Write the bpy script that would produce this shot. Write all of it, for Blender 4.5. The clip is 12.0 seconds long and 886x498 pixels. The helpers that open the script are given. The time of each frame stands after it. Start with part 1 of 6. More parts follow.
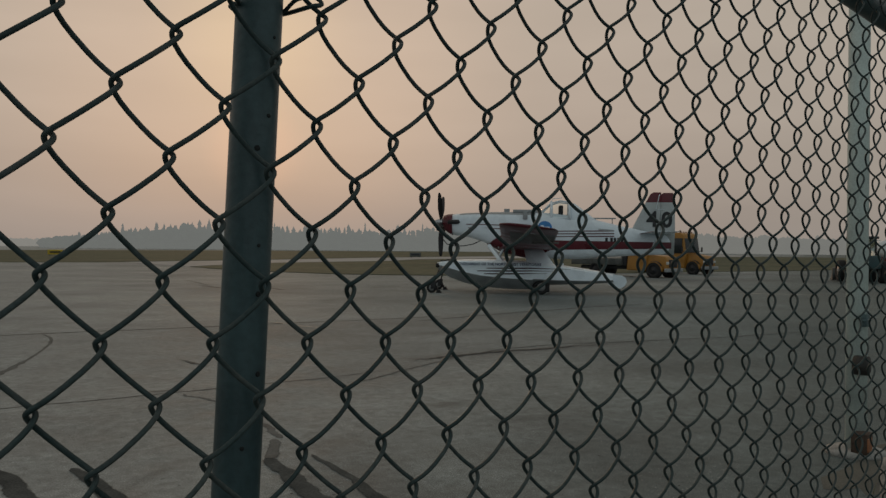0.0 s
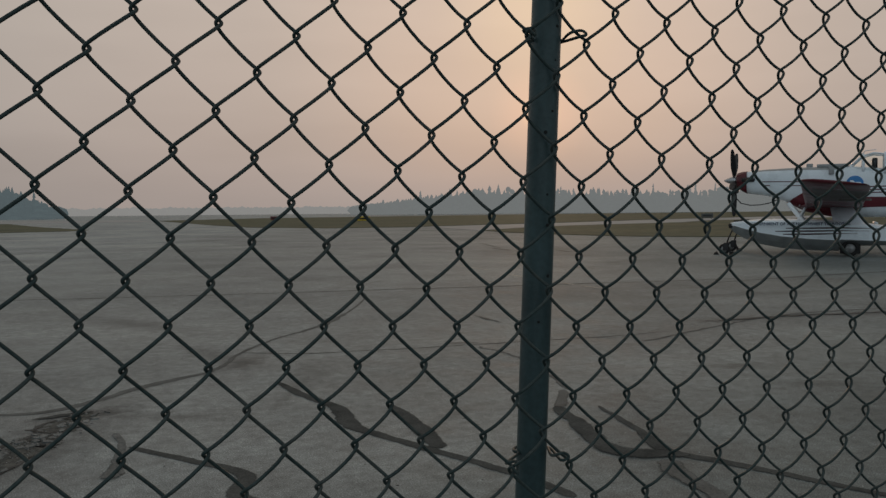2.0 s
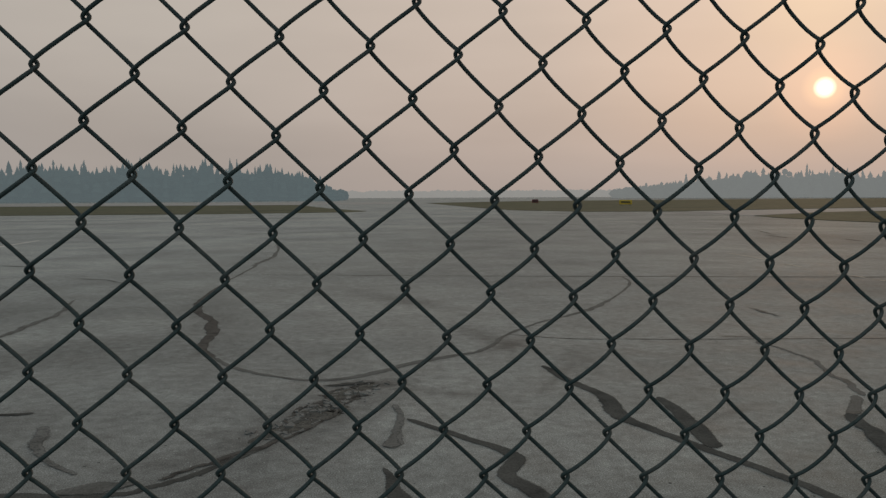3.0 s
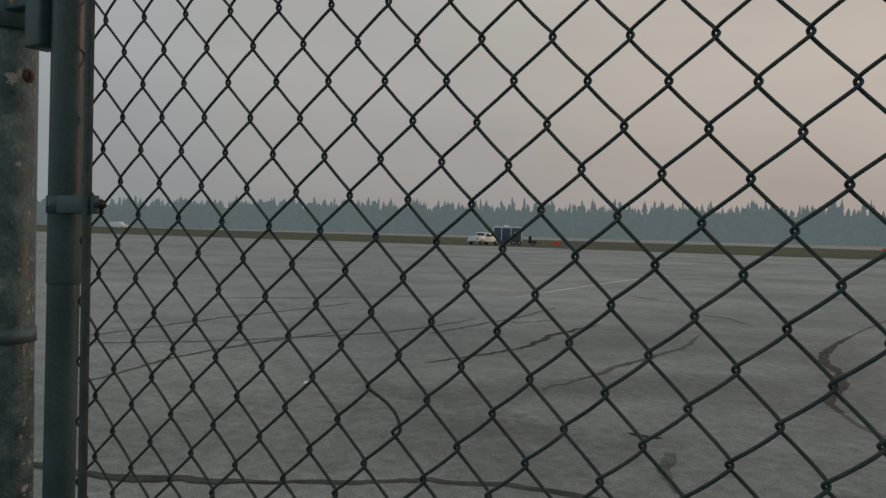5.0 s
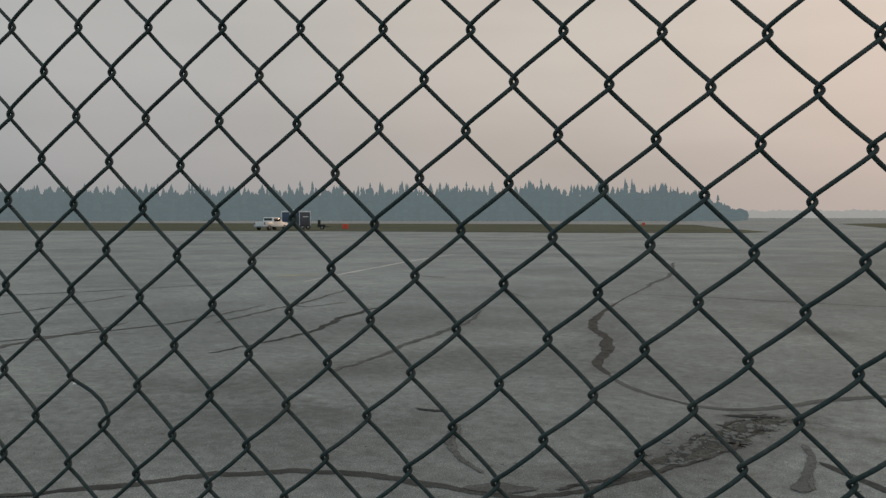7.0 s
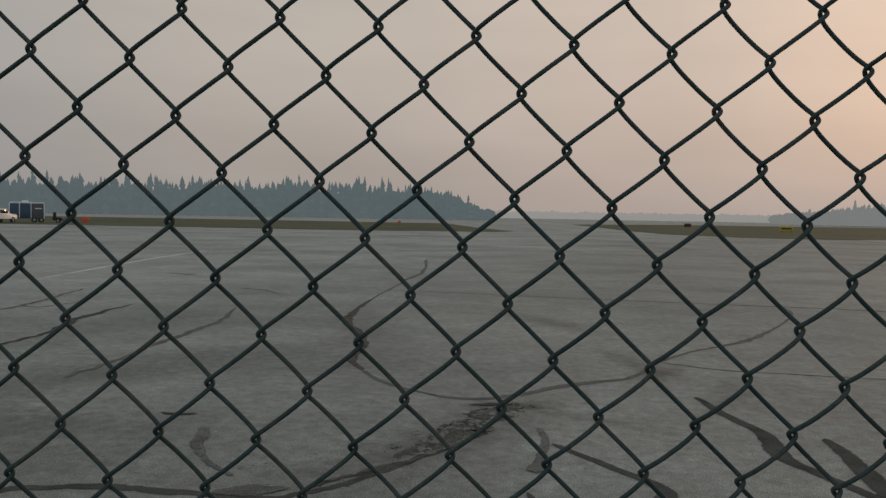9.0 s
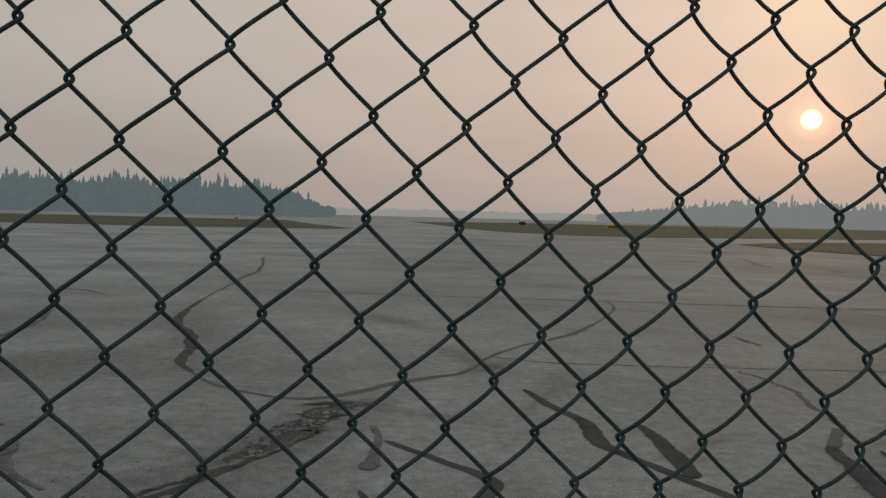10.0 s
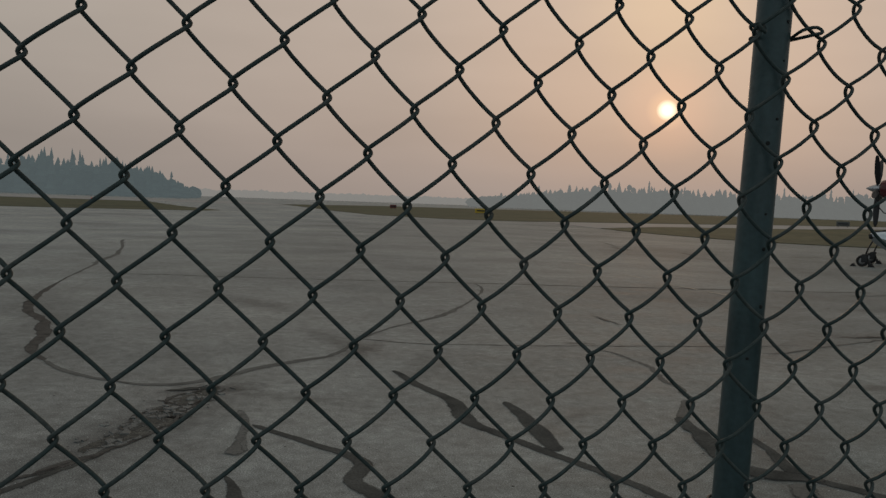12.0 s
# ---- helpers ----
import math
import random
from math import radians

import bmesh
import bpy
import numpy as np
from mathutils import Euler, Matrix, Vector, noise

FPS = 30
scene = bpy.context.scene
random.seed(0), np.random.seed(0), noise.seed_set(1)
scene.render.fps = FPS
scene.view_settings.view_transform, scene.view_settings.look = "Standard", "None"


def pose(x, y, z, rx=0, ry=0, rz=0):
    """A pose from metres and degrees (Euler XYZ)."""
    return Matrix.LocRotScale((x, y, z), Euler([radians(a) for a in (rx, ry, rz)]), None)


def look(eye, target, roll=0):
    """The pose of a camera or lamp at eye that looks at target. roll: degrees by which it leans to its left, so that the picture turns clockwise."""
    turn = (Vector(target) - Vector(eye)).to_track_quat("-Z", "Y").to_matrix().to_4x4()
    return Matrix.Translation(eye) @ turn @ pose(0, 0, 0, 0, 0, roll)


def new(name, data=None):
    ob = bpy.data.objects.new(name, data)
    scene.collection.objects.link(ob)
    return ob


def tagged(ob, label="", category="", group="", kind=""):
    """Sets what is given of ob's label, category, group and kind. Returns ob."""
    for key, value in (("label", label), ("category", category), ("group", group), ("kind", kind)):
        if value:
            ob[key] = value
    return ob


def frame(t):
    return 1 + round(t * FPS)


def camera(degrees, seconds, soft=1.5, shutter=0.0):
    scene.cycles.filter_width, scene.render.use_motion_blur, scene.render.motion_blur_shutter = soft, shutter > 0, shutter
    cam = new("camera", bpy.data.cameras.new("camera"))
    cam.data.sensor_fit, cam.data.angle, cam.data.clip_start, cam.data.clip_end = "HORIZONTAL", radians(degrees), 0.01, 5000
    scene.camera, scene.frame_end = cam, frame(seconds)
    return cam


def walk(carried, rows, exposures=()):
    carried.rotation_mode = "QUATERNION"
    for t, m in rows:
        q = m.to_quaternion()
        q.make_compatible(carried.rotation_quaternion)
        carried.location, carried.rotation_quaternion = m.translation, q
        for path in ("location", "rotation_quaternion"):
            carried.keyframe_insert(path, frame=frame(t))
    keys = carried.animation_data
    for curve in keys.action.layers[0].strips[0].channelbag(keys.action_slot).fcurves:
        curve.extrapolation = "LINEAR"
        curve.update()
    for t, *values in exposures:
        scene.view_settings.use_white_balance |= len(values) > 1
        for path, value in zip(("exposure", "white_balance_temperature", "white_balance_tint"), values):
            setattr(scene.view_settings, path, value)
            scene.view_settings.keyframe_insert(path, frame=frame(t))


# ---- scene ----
cam = camera(55.9, 12.0, soft=1.4)
PATH = [
    (0, (-0.320, -0.520, 1.908), (1.145, 0.842, 1.908), 0.54),
    (0.5, (-0.412, -0.698, 1.916), (1.058, 0.658, 1.909), 0.52),
    (0.8, (-0.461, -0.750, 1.916), (1.026, 0.587, 1.906), 0.53),
    (1, (-0.466, -0.786, 1.919), (1.027, 0.543, 1.909), 0.56),
    (1.2, (-0.462, -0.815, 1.920), (1.022, 0.526, 1.914), 0.51),
    (1.5, (-0.471, -0.822, 1.920), (0.911, 0.623, 1.916), 0.26),
    (1.7, (-0.497, -0.812, 1.898), (0.696, 0.793, 1.893), -0.05),
    (2, (-0.522, -0.809, 1.890), (0.404, 0.962, 1.801), -0.53),
    (2.2, (-0.534, -0.795, 1.884), (0.278, 1.029, 1.761), -0.63),
    (2.5, (-0.554, -0.771, 1.883), (0.166, 1.089, 1.734), -0.53),
    (3, (-0.594, -0.723, 1.914), (-0.251, 1.244, 1.789), -0.28),
    (3.2, (-0.601, -0.684, 1.922), (-0.347, 1.296, 1.803), 0.06),
    (4.8, (-0.685, -0.742, 1.932), (-1.626, 1.022, 1.903), 1.37),
    (5, (-0.696, -0.754, 1.931), (-1.724, 0.961, 1.887), 1.48),
    (5.5, (-0.728, -0.763, 1.926), (-1.837, 0.900, 1.876), 0.50),
    (6, (-0.721, -0.737, 1.915), (-1.805, 0.942, 1.854), 0.14),
    (6.5, (-0.681, -0.699, 1.919), (-1.496, 1.126, 1.847), 0.08),
    (7, (-0.659, -0.675, 1.911), (-1.230, 1.240, 1.834), 0.02),
    (7.5, (-0.651, -0.664, 1.909), (-1.011, 1.301, 1.831), 0.16),
    (7.7, (-0.641, -0.659, 1.908), (-0.896, 1.323, 1.829), 0.42),
    (9.3, (-0.621, -0.657, 1.908), (-0.598, 1.341, 1.827), 0.96),
    (9.5, (-0.611, -0.658, 1.911), (-0.547, 1.339, 1.826), 0.93),
    (10, (-0.563, -0.672, 1.920), (-0.188, 1.291, 1.842), 1.46),
    (10.5, (-0.531, -0.693, 1.916), (0.062, 1.215, 1.837), 1.76),
    (11, (-0.525, -0.707, 1.913), (0.169, 1.167, 1.825), 1.57),
    (11.5, (-0.536, -0.704, 1.907), (0.165, 1.165, 1.797), 1.76),
    (12, (-0.559, -0.694, 1.909), (0.114, 1.186, 1.800), 1.98),
]
EXPOSURES = [(0, -0.57, 6800, 9), (0.5, -0.37, 6600, 8.5), (1, -0.38, 6530, 8.5), (1.5, -0.38, 6540, 9.5), (2, -0.45, 6470, 11), (2.5, -0.48, 6560, 10.5), (3, -0.25, 6600, 10.5), (3.2, -0.18, 6580, 10.5), (4.8, -0.38, 6500, 10), (5, -0.2, 6570, 10.5), (5.5, 0.12, 6500, 10), (6, 0.17, 6500, 10), (6.5, 0.2, 6500, 10), (7, 0.03, 6500, 10), (7.5, -0.08, 6600, 10.5), (7.7, -0.1, 6600, 10.5), (9.3, -0.24, 6580, 10.5), (9.5, -0.2, 6580, 10.5), (10, -0.21, 6540, 10.5), (10.5, -0.48, 6660, 11), (11, -0.55, 6680, 11), (12, -0.56, 6700, 11)]
walk(cam, [(t, look(eye, target, roll)) for t, eye, target, roll in PATH], EXPOSURES)

# ---------------------------------------------------------------- sky, sun
SUN_AZ, SUN_EL = 34.3, 6.6          # degrees: azimuth from +y towards +x
SUN_DIR = Vector((math.sin(radians(SUN_AZ)) * math.cos(radians(SUN_EL)),
                  math.cos(radians(SUN_AZ)) * math.cos(radians(SUN_EL)), math.sin(radians(SUN_EL))))


# the glow of the smoke sits above the sun, where the haze is thinner
GLOW_EL = SUN_EL + 7.5
GLOW_DIR = Vector((math.sin(radians(SUN_AZ)) * math.cos(radians(GLOW_EL)),
                   math.cos(radians(SUN_AZ)) * math.cos(radians(GLOW_EL)), math.sin(radians(GLOW_EL))))


def ramp(nt, stops, interpolation="LINEAR"):
    """A colour ramp node with stops (position, colour)."""
    node = nt.nodes.new("ShaderNodeValToRGB")
    node.color_ramp.interpolation = interpolation
    el = node.color_ramp.elements
    while len(el) < len(stops):
        el.new(0.5)
    for e, (pos, col) in zip(el, stops):
        e.position = pos
        e.color = (*col, 1.0) if len(col) == 3 else col
    return node


def make_world():
    world = bpy.data.worlds.new("smoky_evening")
    scene.world = world
    world.use_nodes = True
    nt = world.node_tree
    nt.nodes.clear()
    out = nt.nodes.new("ShaderNodeOutputWorld")
    sky = nt.nodes.new("ShaderNodeTexSky")
    sky.sky_type = "NISHITA"
    sky.sun_disc = False
    sky.sun_elevation = radians(SUN_EL)
    sky.sun_rotation = radians(SUN_AZ)
    sky.dust_density = 6.0
    sky.air_density = 1.5
    bg_sky = nt.nodes.new("ShaderNodeBackground")
    bg_sky.inputs[1].default_value = 0.06
    nt.links.new(sky.outputs[0], bg_sky.inputs[0])
    # the smoke layer: brightness and tint follow the angle from the sun and the height above the horizon
    co = nt.nodes.new("ShaderNodeTexCoord")
    unit = nt.nodes.new("ShaderNodeVectorMath")
    unit.operation = "NORMALIZE"
    nt.links.new(co.outputs["Generated"], unit.inputs[0])

    def angle_from(direction):
        """The angle from a direction, as a share of 180 degrees."""
        dot = nt.nodes.new("ShaderNodeVectorMath")
        dot.operation = "DOT_PRODUCT"
        nt.links.new(unit.outputs[0], dot.inputs[0])
        dot.inputs[1].default_value = direction
        arc = nt.nodes.new("ShaderNodeMath")
        arc.operation = "ARCCOSINE"
        nt.links.new(dot.outputs["Value"], arc.inputs[0])
        share = nt.nodes.new("ShaderNodeMath")
        share.operation = "MULTIPLY"
        share.inputs[1].default_value = 1 / math.pi
        nt.links.new(arc.outputs[0], share.inputs[0])
        return share

    deg = angle_from(SUN_DIR)
    smoke = ramp(nt, SMOKE, "EASE")
    nt.links.new(angle_from(GLOW_DIR).outputs[0], smoke.inputs[0])
    # soft banks of smoke
    stretch = nt.nodes.new("ShaderNodeVectorMath")
    stretch.operation = "MULTIPLY"
    stretch.inputs[1].default_value = (2.0, 2.0, 9.0)
    nt.links.new(unit.outputs[0], stretch.inputs[0])
    cloud = nt.nodes.new("ShaderNodeTexNoise")
    cloud.inputs["Scale"].default_value = 1.6
    cloud.inputs["Detail"].default_value = 3.0
    nt.links.new(stretch.outputs[0], cloud.inputs["Vector"])
    amount = nt.nodes.new("ShaderNodeMapRange")
    amount.inputs[1].default_value, amount.inputs[2].default_value = 0.3, 0.7
    amount.inputs[3].default_value, amount.inputs[4].default_value = 0.95, 1.05
    nt.links.new(cloud.outputs[0], amount.inputs[0])
    # a little darker close to the horizon, where the smoke is thickest
    sep = nt.nodes.new("ShaderNodeSeparateXYZ")
    nt.links.new(unit.outputs[0], sep.inputs[0])
    low = nt.nodes.new("ShaderNodeMapRange")
    low.interpolation_type = "SMOOTHSTEP"
    low.inputs[1].default_value, low.inputs[2].default_value = -0.03, 0.22
    low.inputs[3].default_value, low.inputs[4].default_value = HORIZON_DIM, 1.0
    nt.links.new(sep.outputs[2], low.inputs[0])
    both = nt.nodes.new("ShaderNodeMath")
    both.operation = "MULTIPLY"
    nt.links.new(amount.outputs[0], both.inputs[0])
    nt.links.new(low.outputs[0], both.inputs[1])
    # the low smoke is a little pinker
    rose = nt.nodes.new("ShaderNodeMapRange")
    rose.inputs[1].default_value, rose.inputs[2].default_value = 0.0, 0.26
    nt.links.new(sep.outputs[2], rose.inputs[0])
    tint = ramp(nt, [(0.0, (1.0, 0.975, 1.0)), (1.0, (1.0, 1.0, 1.0))])
    nt.links.new(rose.outputs[0], tint.inputs[0])
    tinted = nt.nodes.new("ShaderNodeVectorMath")
    tinted.operation = "MULTIPLY"
    nt.links.new(smoke.outputs[0], tinted.inputs[0])
    nt.links.new(tint.outputs[0], tinted.inputs[1])
    bg_smoke = nt.nodes.new("ShaderNodeBackground")
    nt.links.new(tinted.outputs[0], bg_smoke.inputs[0])
    nt.links.new(both.outputs[0], bg_smoke.inputs[1])
    # the dimmed sun itself, 1.1 degrees across with its aureole
    disc = ramp(nt, [(0.0, (2.6, 2.3, 1.7)), (0.0016, (2.6, 2.3, 1.7)), (0.0026, (0.42, 0.20, 0.06)), (0.0065, (0.13, 0.045, 0.012)), (0.022, (0, 0, 0))], "EASE")
    nt.links.new(deg.outputs[0], disc.inputs[0])
    bg_disc = nt.nodes.new("ShaderNodeBackground")
    nt.links.new(disc.outputs[0], bg_disc.inputs[0])
    # the smoke veils nearly all of the clear sky behind it
    add1, add2 = nt.nodes.new("ShaderNodeMixShader"), nt.nodes.new("ShaderNodeAddShader")
    add1.inputs[0].default_value = 0.93
    nt.links.new(bg_sky.outputs[0], add1.inputs[1])
    nt.links.new(bg_smoke.outputs[0], add1.inputs[2])
    nt.links.new(add1.outputs[0], add2.inputs[0])
    nt.links.new(bg_disc.outputs[0], add2.inputs[1])
    nt.links.new(add2.outputs[0], out.inputs[0])


# positions are degrees from the sun / 180
SMOKE = [(0.0, (0.95, 0.745, 0.56)), (0.045, (0.80, 0.65, 0.55)), (0.115, (0.71, 0.608, 0.53)), (0.25, (0.582, 0.532, 0.475)), (0.39, (0.474, 0.471, 0.456)), (0.53, (0.388, 0.444, 0.466)), (1.0, (0.60, 0.70, 0.745))]
HORIZON_DIM = 0.75
make_world()

sun_data = bpy.data.lights.new("sun", "SUN")
sun_data.energy, sun_data.angle, sun_data.color = 0.3, radians(3.0), (1.0, 0.62, 0.36)
sun = new("sun", sun_data)
sun.matrix_world = look((0, 0, 60), Vector((0, 0, 60)) - SUN_DIR)

# ---------------------------------------------------------------- materials


def material(name, colour, rough=0.6, metal=0.0, vary=0.12, scale=8.0, fine=60.0, bump=0.1, dark=None, spec=0.5, patch=0.45, stretch=(1, 1, 1), bump_dist=0.002, light=None):
    """Painted, metal, rubber and earth surfaces: colour in two scales of variation, uneven gloss and fine relief."""
    m = bpy.data.materials.new(name)
    m.use_nodes = True
    nt = m.node_tree
    b = nt.nodes["Principled BSDF"]
    b.inputs["Metallic"].default_value = metal
    b.inputs["Specular IOR Level"].default_value = spec
    co = nt.nodes.new("ShaderNodeTexCoord")
    mp = nt.nodes.new("ShaderNodeMapping")
    mp.inputs["Scale"].default_value = stretch
    nt.links.new(co.outputs["Object"], mp.inputs[0])
    big, small = nt.nodes.new("ShaderNodeTexNoise"), nt.nodes.new("ShaderNodeTexNoise")
    for node, s, d in ((big, scale, 4.0), (small, fine, 3.0)):
        node.inputs["Scale"].default_value = s
        node.inputs["Detail"].default_value = d
        nt.links.new(mp.outputs[0], node.inputs["Vector"])
    dark = dark or tuple(c * (1 - 2.5 * vary) for c in colour)
    light = light or tuple(min(1, c * (1 + vary)) for c in colour)
    r = ramp(nt, [(patch - 0.18, dark), (patch + 0.05, colour), (patch + 0.3, light)])
    nt.links.new(big.outputs[0], r.inputs[0])
    grain = nt.nodes.new("ShaderNodeMapRange")
    grain.inputs[1].default_value, grain.inputs[2].default_value = 0.3, 0.7
    grain.inputs[3].default_value, grain.inputs[4].default_value = 1 - vary, 1 + vary
    nt.links.new(small.outputs[0], grain.inputs[0])
    mul = nt.nodes.new("ShaderNodeVectorMath")
    mul.operation = "SCALE"
    nt.links.new(r.outputs[0], mul.inputs[0])
    nt.links.new(grain.outputs[0], mul.inputs["Scale"])
    nt.links.new(mul.outputs[0], b.inputs["Base Color"])
    gloss = nt.nodes.new("ShaderNodeMapRange")
    gloss.inputs[1].default_value, gloss.inputs[2].default_value = 0.3, 0.7
    gloss.inputs[3].default_value, gloss.inputs[4].default_value = max(0.05, rough - 0.12), min(1.0, rough + 0.12)
    nt.links.new(big.outputs[0], gloss.inputs[0])
    nt.links.new(gloss.outputs[0], b.inputs["Roughness"])
    if bump:
        bp = nt.nodes.new("ShaderNodeBump")
        bp.inputs["Strength"].default_value = bump
        bp.inputs["Distance"].default_value = bump_dist
        nt.links.new(small.outputs[0], bp.inputs["Height"])
        nt.links.new(bp.outputs[0], b.inputs["Normal"])
    return m


def glass_material(name, tint=(0.8, 0.85, 0.85)):
    m = bpy.data.materials.new(name)
    m.use_nodes = True
    b = m.node_tree.nodes["Principled BSDF"]
    b.inputs["Base Color"].default_value = (*tint, 1)
    b.inputs["Transmission Weight"].default_value = 1.0
    b.inputs["Roughness"].default_value = 0.04
    b.inputs["IOR"].default_value = 1.1
    return m


GREEN_STEEL = material("green_painted_steel", (0.042, 0.078, 0.084), 0.46, 0.0, 0.16, 9, 160, 0.25, dark=(0.026, 0.05, 0.055))
WIRE = material("green_coated_wire", (0.034, 0.056, 0.056), 0.62, 0.0, 0.2, 30, 300, 0.2, dark=(0.020, 0.034, 0.034), spec=0.3, patch=0.42, light=(0.075, 0.086, 0.082))
GALV = material("weathered_galvanised_steel", (0.050, 0.098, 0.102), 0.48, 0.0, 0.35, 26, 170, 0.5, dark=(0.016, 0.036, 0.042), patch=0.49, light=(0.17, 0.20, 0.19))
BAND = material("galvanised_band", (0.10, 0.15, 0.155), 0.55, 0.4, 0.15, 20, 90, 0.25)
RUST = material("rusty_iron", (0.09, 0.06, 0.045), 0.8, 0.3, 0.25, 30, 150, 0.5)
DARK_STEEL = material("dark_weathered_steel", (0.045, 0.043, 0.04), 0.65, 0.4, 0.2, 20, 120, 0.4)
WHITE_PAINT = material("white_painted_steel", (0.88, 0.89, 0.88), 0.45, 0.0, 0.05, 3, 60, 0.1)
CHIP_BLACK = material("chipped_paint_spot", (0.012, 0.014, 0.014), 0.8, 0.0, 0.2, 60, 300, 0.2)
CONCRETE = material("footing_concrete", (0.33, 0.32, 0.30), 0.9, 0, 0.2, 12, 80, 0.6)

# ---------------------------------------------------------------- building helpers


def link_mesh(name, bm, mats, parent=None, label="", smooth=True):
    me = bpy.data.meshes.new(name)
    bm.to_mesh(me)
    bm.free()
    for mt in (mats if isinstance(mats, (list, tuple)) else [mats]):
        me.materials.append(mt)
    if smooth:
        me.shade_smooth()
    ob = new(name, me)
    if parent is not None:
        ob.parent = parent
    if label:
        tagged(ob, label)
    return ob


def part(name, bm, mt, parent, label="", smooth=True):
    return link_mesh(name, bm, mt, parent, label, smooth)


def thing(name, m, label, category, group="", kind=""):
    ob = new(name)
    ob.matrix_world = m
    return tagged(ob, label, category, group, kind)


def tube(bm, pts, radius, sides=8, caps=True, mat=0):
    """A round bar along points; radius may be one number or one for each point."""
    pts = [Vector(p) for p in pts]
    rad = radius if isinstance(radius, (list, tuple)) else [radius] * len(pts)
    rings = []
    last = None
    for i, p in enumerate(pts):
        d = (pts[min(i + 1, len(pts) - 1)] - pts[max(i - 1, 0)]).normalized()
        if last is None:
            side = d.orthogonal().normalized()
        else:
            side = (last - d * last.dot(d)).normalized()
        last = side
        up = d.cross(side)
        rings.append([bm.verts.new(p + (side * math.cos(a) + up * math.sin(a)) * rad[i]) for a in (2 * math.pi * k / sides for k in range(sides))])
    for r0, r1 in zip(rings, rings[1:]):
        for k in range(sides):
            f = bm.faces.new((r0[k], r0[(k + 1) % sides], r1[(k + 1) % sides], r1[k]))
            f.material_index = mat
    if caps:
        bm.faces.new(list(reversed(rings[0]))).material_index = mat
        bm.faces.new(rings[-1]).material_index = mat
    return rings


def box(bm, lo, hi, bevel=0.0, mat=0, m=None):
    """A box between two corners, with its edges rounded."""
    lo, hi = Vector(lo), Vector(hi)
    c, s = (lo + hi) / 2, hi - lo
    res = bmesh.ops.create_cube(bm, size=1.0, matrix=(m or Matrix()) @ Matrix.LocRotScale(c, None, s))
    vs = res["verts"]
    faces = {f for v in vs for f in v.link_faces}
    for f in faces:
        f.material_index = mat
    if bevel > 0:
        edges = list({e for v in vs for e in v.link_edges})
        bmesh.ops.bevel(bm, geom=edges, offset=bevel, segments=2, affect="EDGES", profile=0.6, material=mat)
    return vs


def loft(bm, sections, closed_ends=True, mat=0):
    """Skin through rings of equal length."""
    rings = [[bm.verts.new(Vector(p)) for p in s] for s in sections]
    n = len(rings[0])
    for r0, r1 in zip(rings, rings[1:]):
        for k in range(n):
            bm.faces.new((r0[k], r0[(k + 1) % n], r1[(k + 1) % n], r1[k])).material_index = mat
    if closed_ends:
        bm.faces.new(list(reversed(rings[0]))).material_index = mat
        bm.faces.new(rings[-1]).material_index = mat
    return rings


def fresh():
    return bmesh.new()


# ---------------------------------------------------------------- the fence fabric
PITCH, RATIO, SHEAR, LEAN, ROLL, BASE = 0.0375, 1.0665, -0.00928, 0.0656, -0.0697, 2.0811
SAG = ((0.0157, 0.0363, 0.0064, 0.0510, -0.0172, -0.0153, -0.0120, 0.0032, 0.0034, -0.0088, -0.0027, -0.0012, 0.0001, 0.0007, 0.0056, 0.0016, -0.0088, -0.0063),
       (0.0125, -0.0240, 0.0133, -0.0042, -0.0069, 0.0111, -0.0491, 0.0020, 0.0054, 0.0041, -0.0045, -0.0091, -0.0010, -0.0018, -0.0005, 0.0035, 0.0039, -0.0054),
       (-0.0016, 0.0040, 0.0190, 0.0102, 0.0382, -0.0082, 0.0157, -0.0013, 0.0010, 0.0051, -0.0104, -0.0012, 0.0002, -0.0002, -0.0022, 0.0070, -0.0001, -0.0066))
POWERS = [(a, d - a) for d in (2, 3, 4, 5) for a in range(d, -1, -1)]
C_SAG = np.array(SAG)


def fabric(i, j):
    """The place of mesh point (i across, j up) of the slack, slightly pulled fence fabric."""
    i, j = np.asarray(i, float), np.asarray(j, float)
    u, v = 2.4 * np.tanh((i + 10) / 24 / 2.4), 1.6 * np.tanh((j + 8) / 14 / 1.6)
    waves = np.stack([u ** p * v ** q for p, q in POWERS], -1)
    tied = 1 / (1 + np.exp(-(j + 34) / 2.5))            # drawn in to the bottom rail
    lap = 0.0012 * (i - 1) * np.exp(-((i - 1) / 4.5) ** 2)   # spread where it laps the middle stile
    a = i * PITCH + SHEAR * j * PITCH + waves @ C_SAG[0] + lap
    b = j * PITCH * RATIO + waves @ C_SAG[2]
    c, s = math.cos(ROLL), math.sin(ROLL)
    x, z = c * a - s * b, s * a + c * b
    return np.stack([x, (math.sin(LEAN) * z + waves @ C_SAG[1]) * tied, math.cos(LEAN) * z + BASE], -1)


WIRE_R, DEPTH = 0.0019, 0.0108
RAIL_Z = 2.432


BENDS = np.array([0.0, 0.03, 0.065, 0.11, 0.17, 0.27, 0.4, 0.6, 0.73, 0.83, 0.89, 0.935, 0.97])


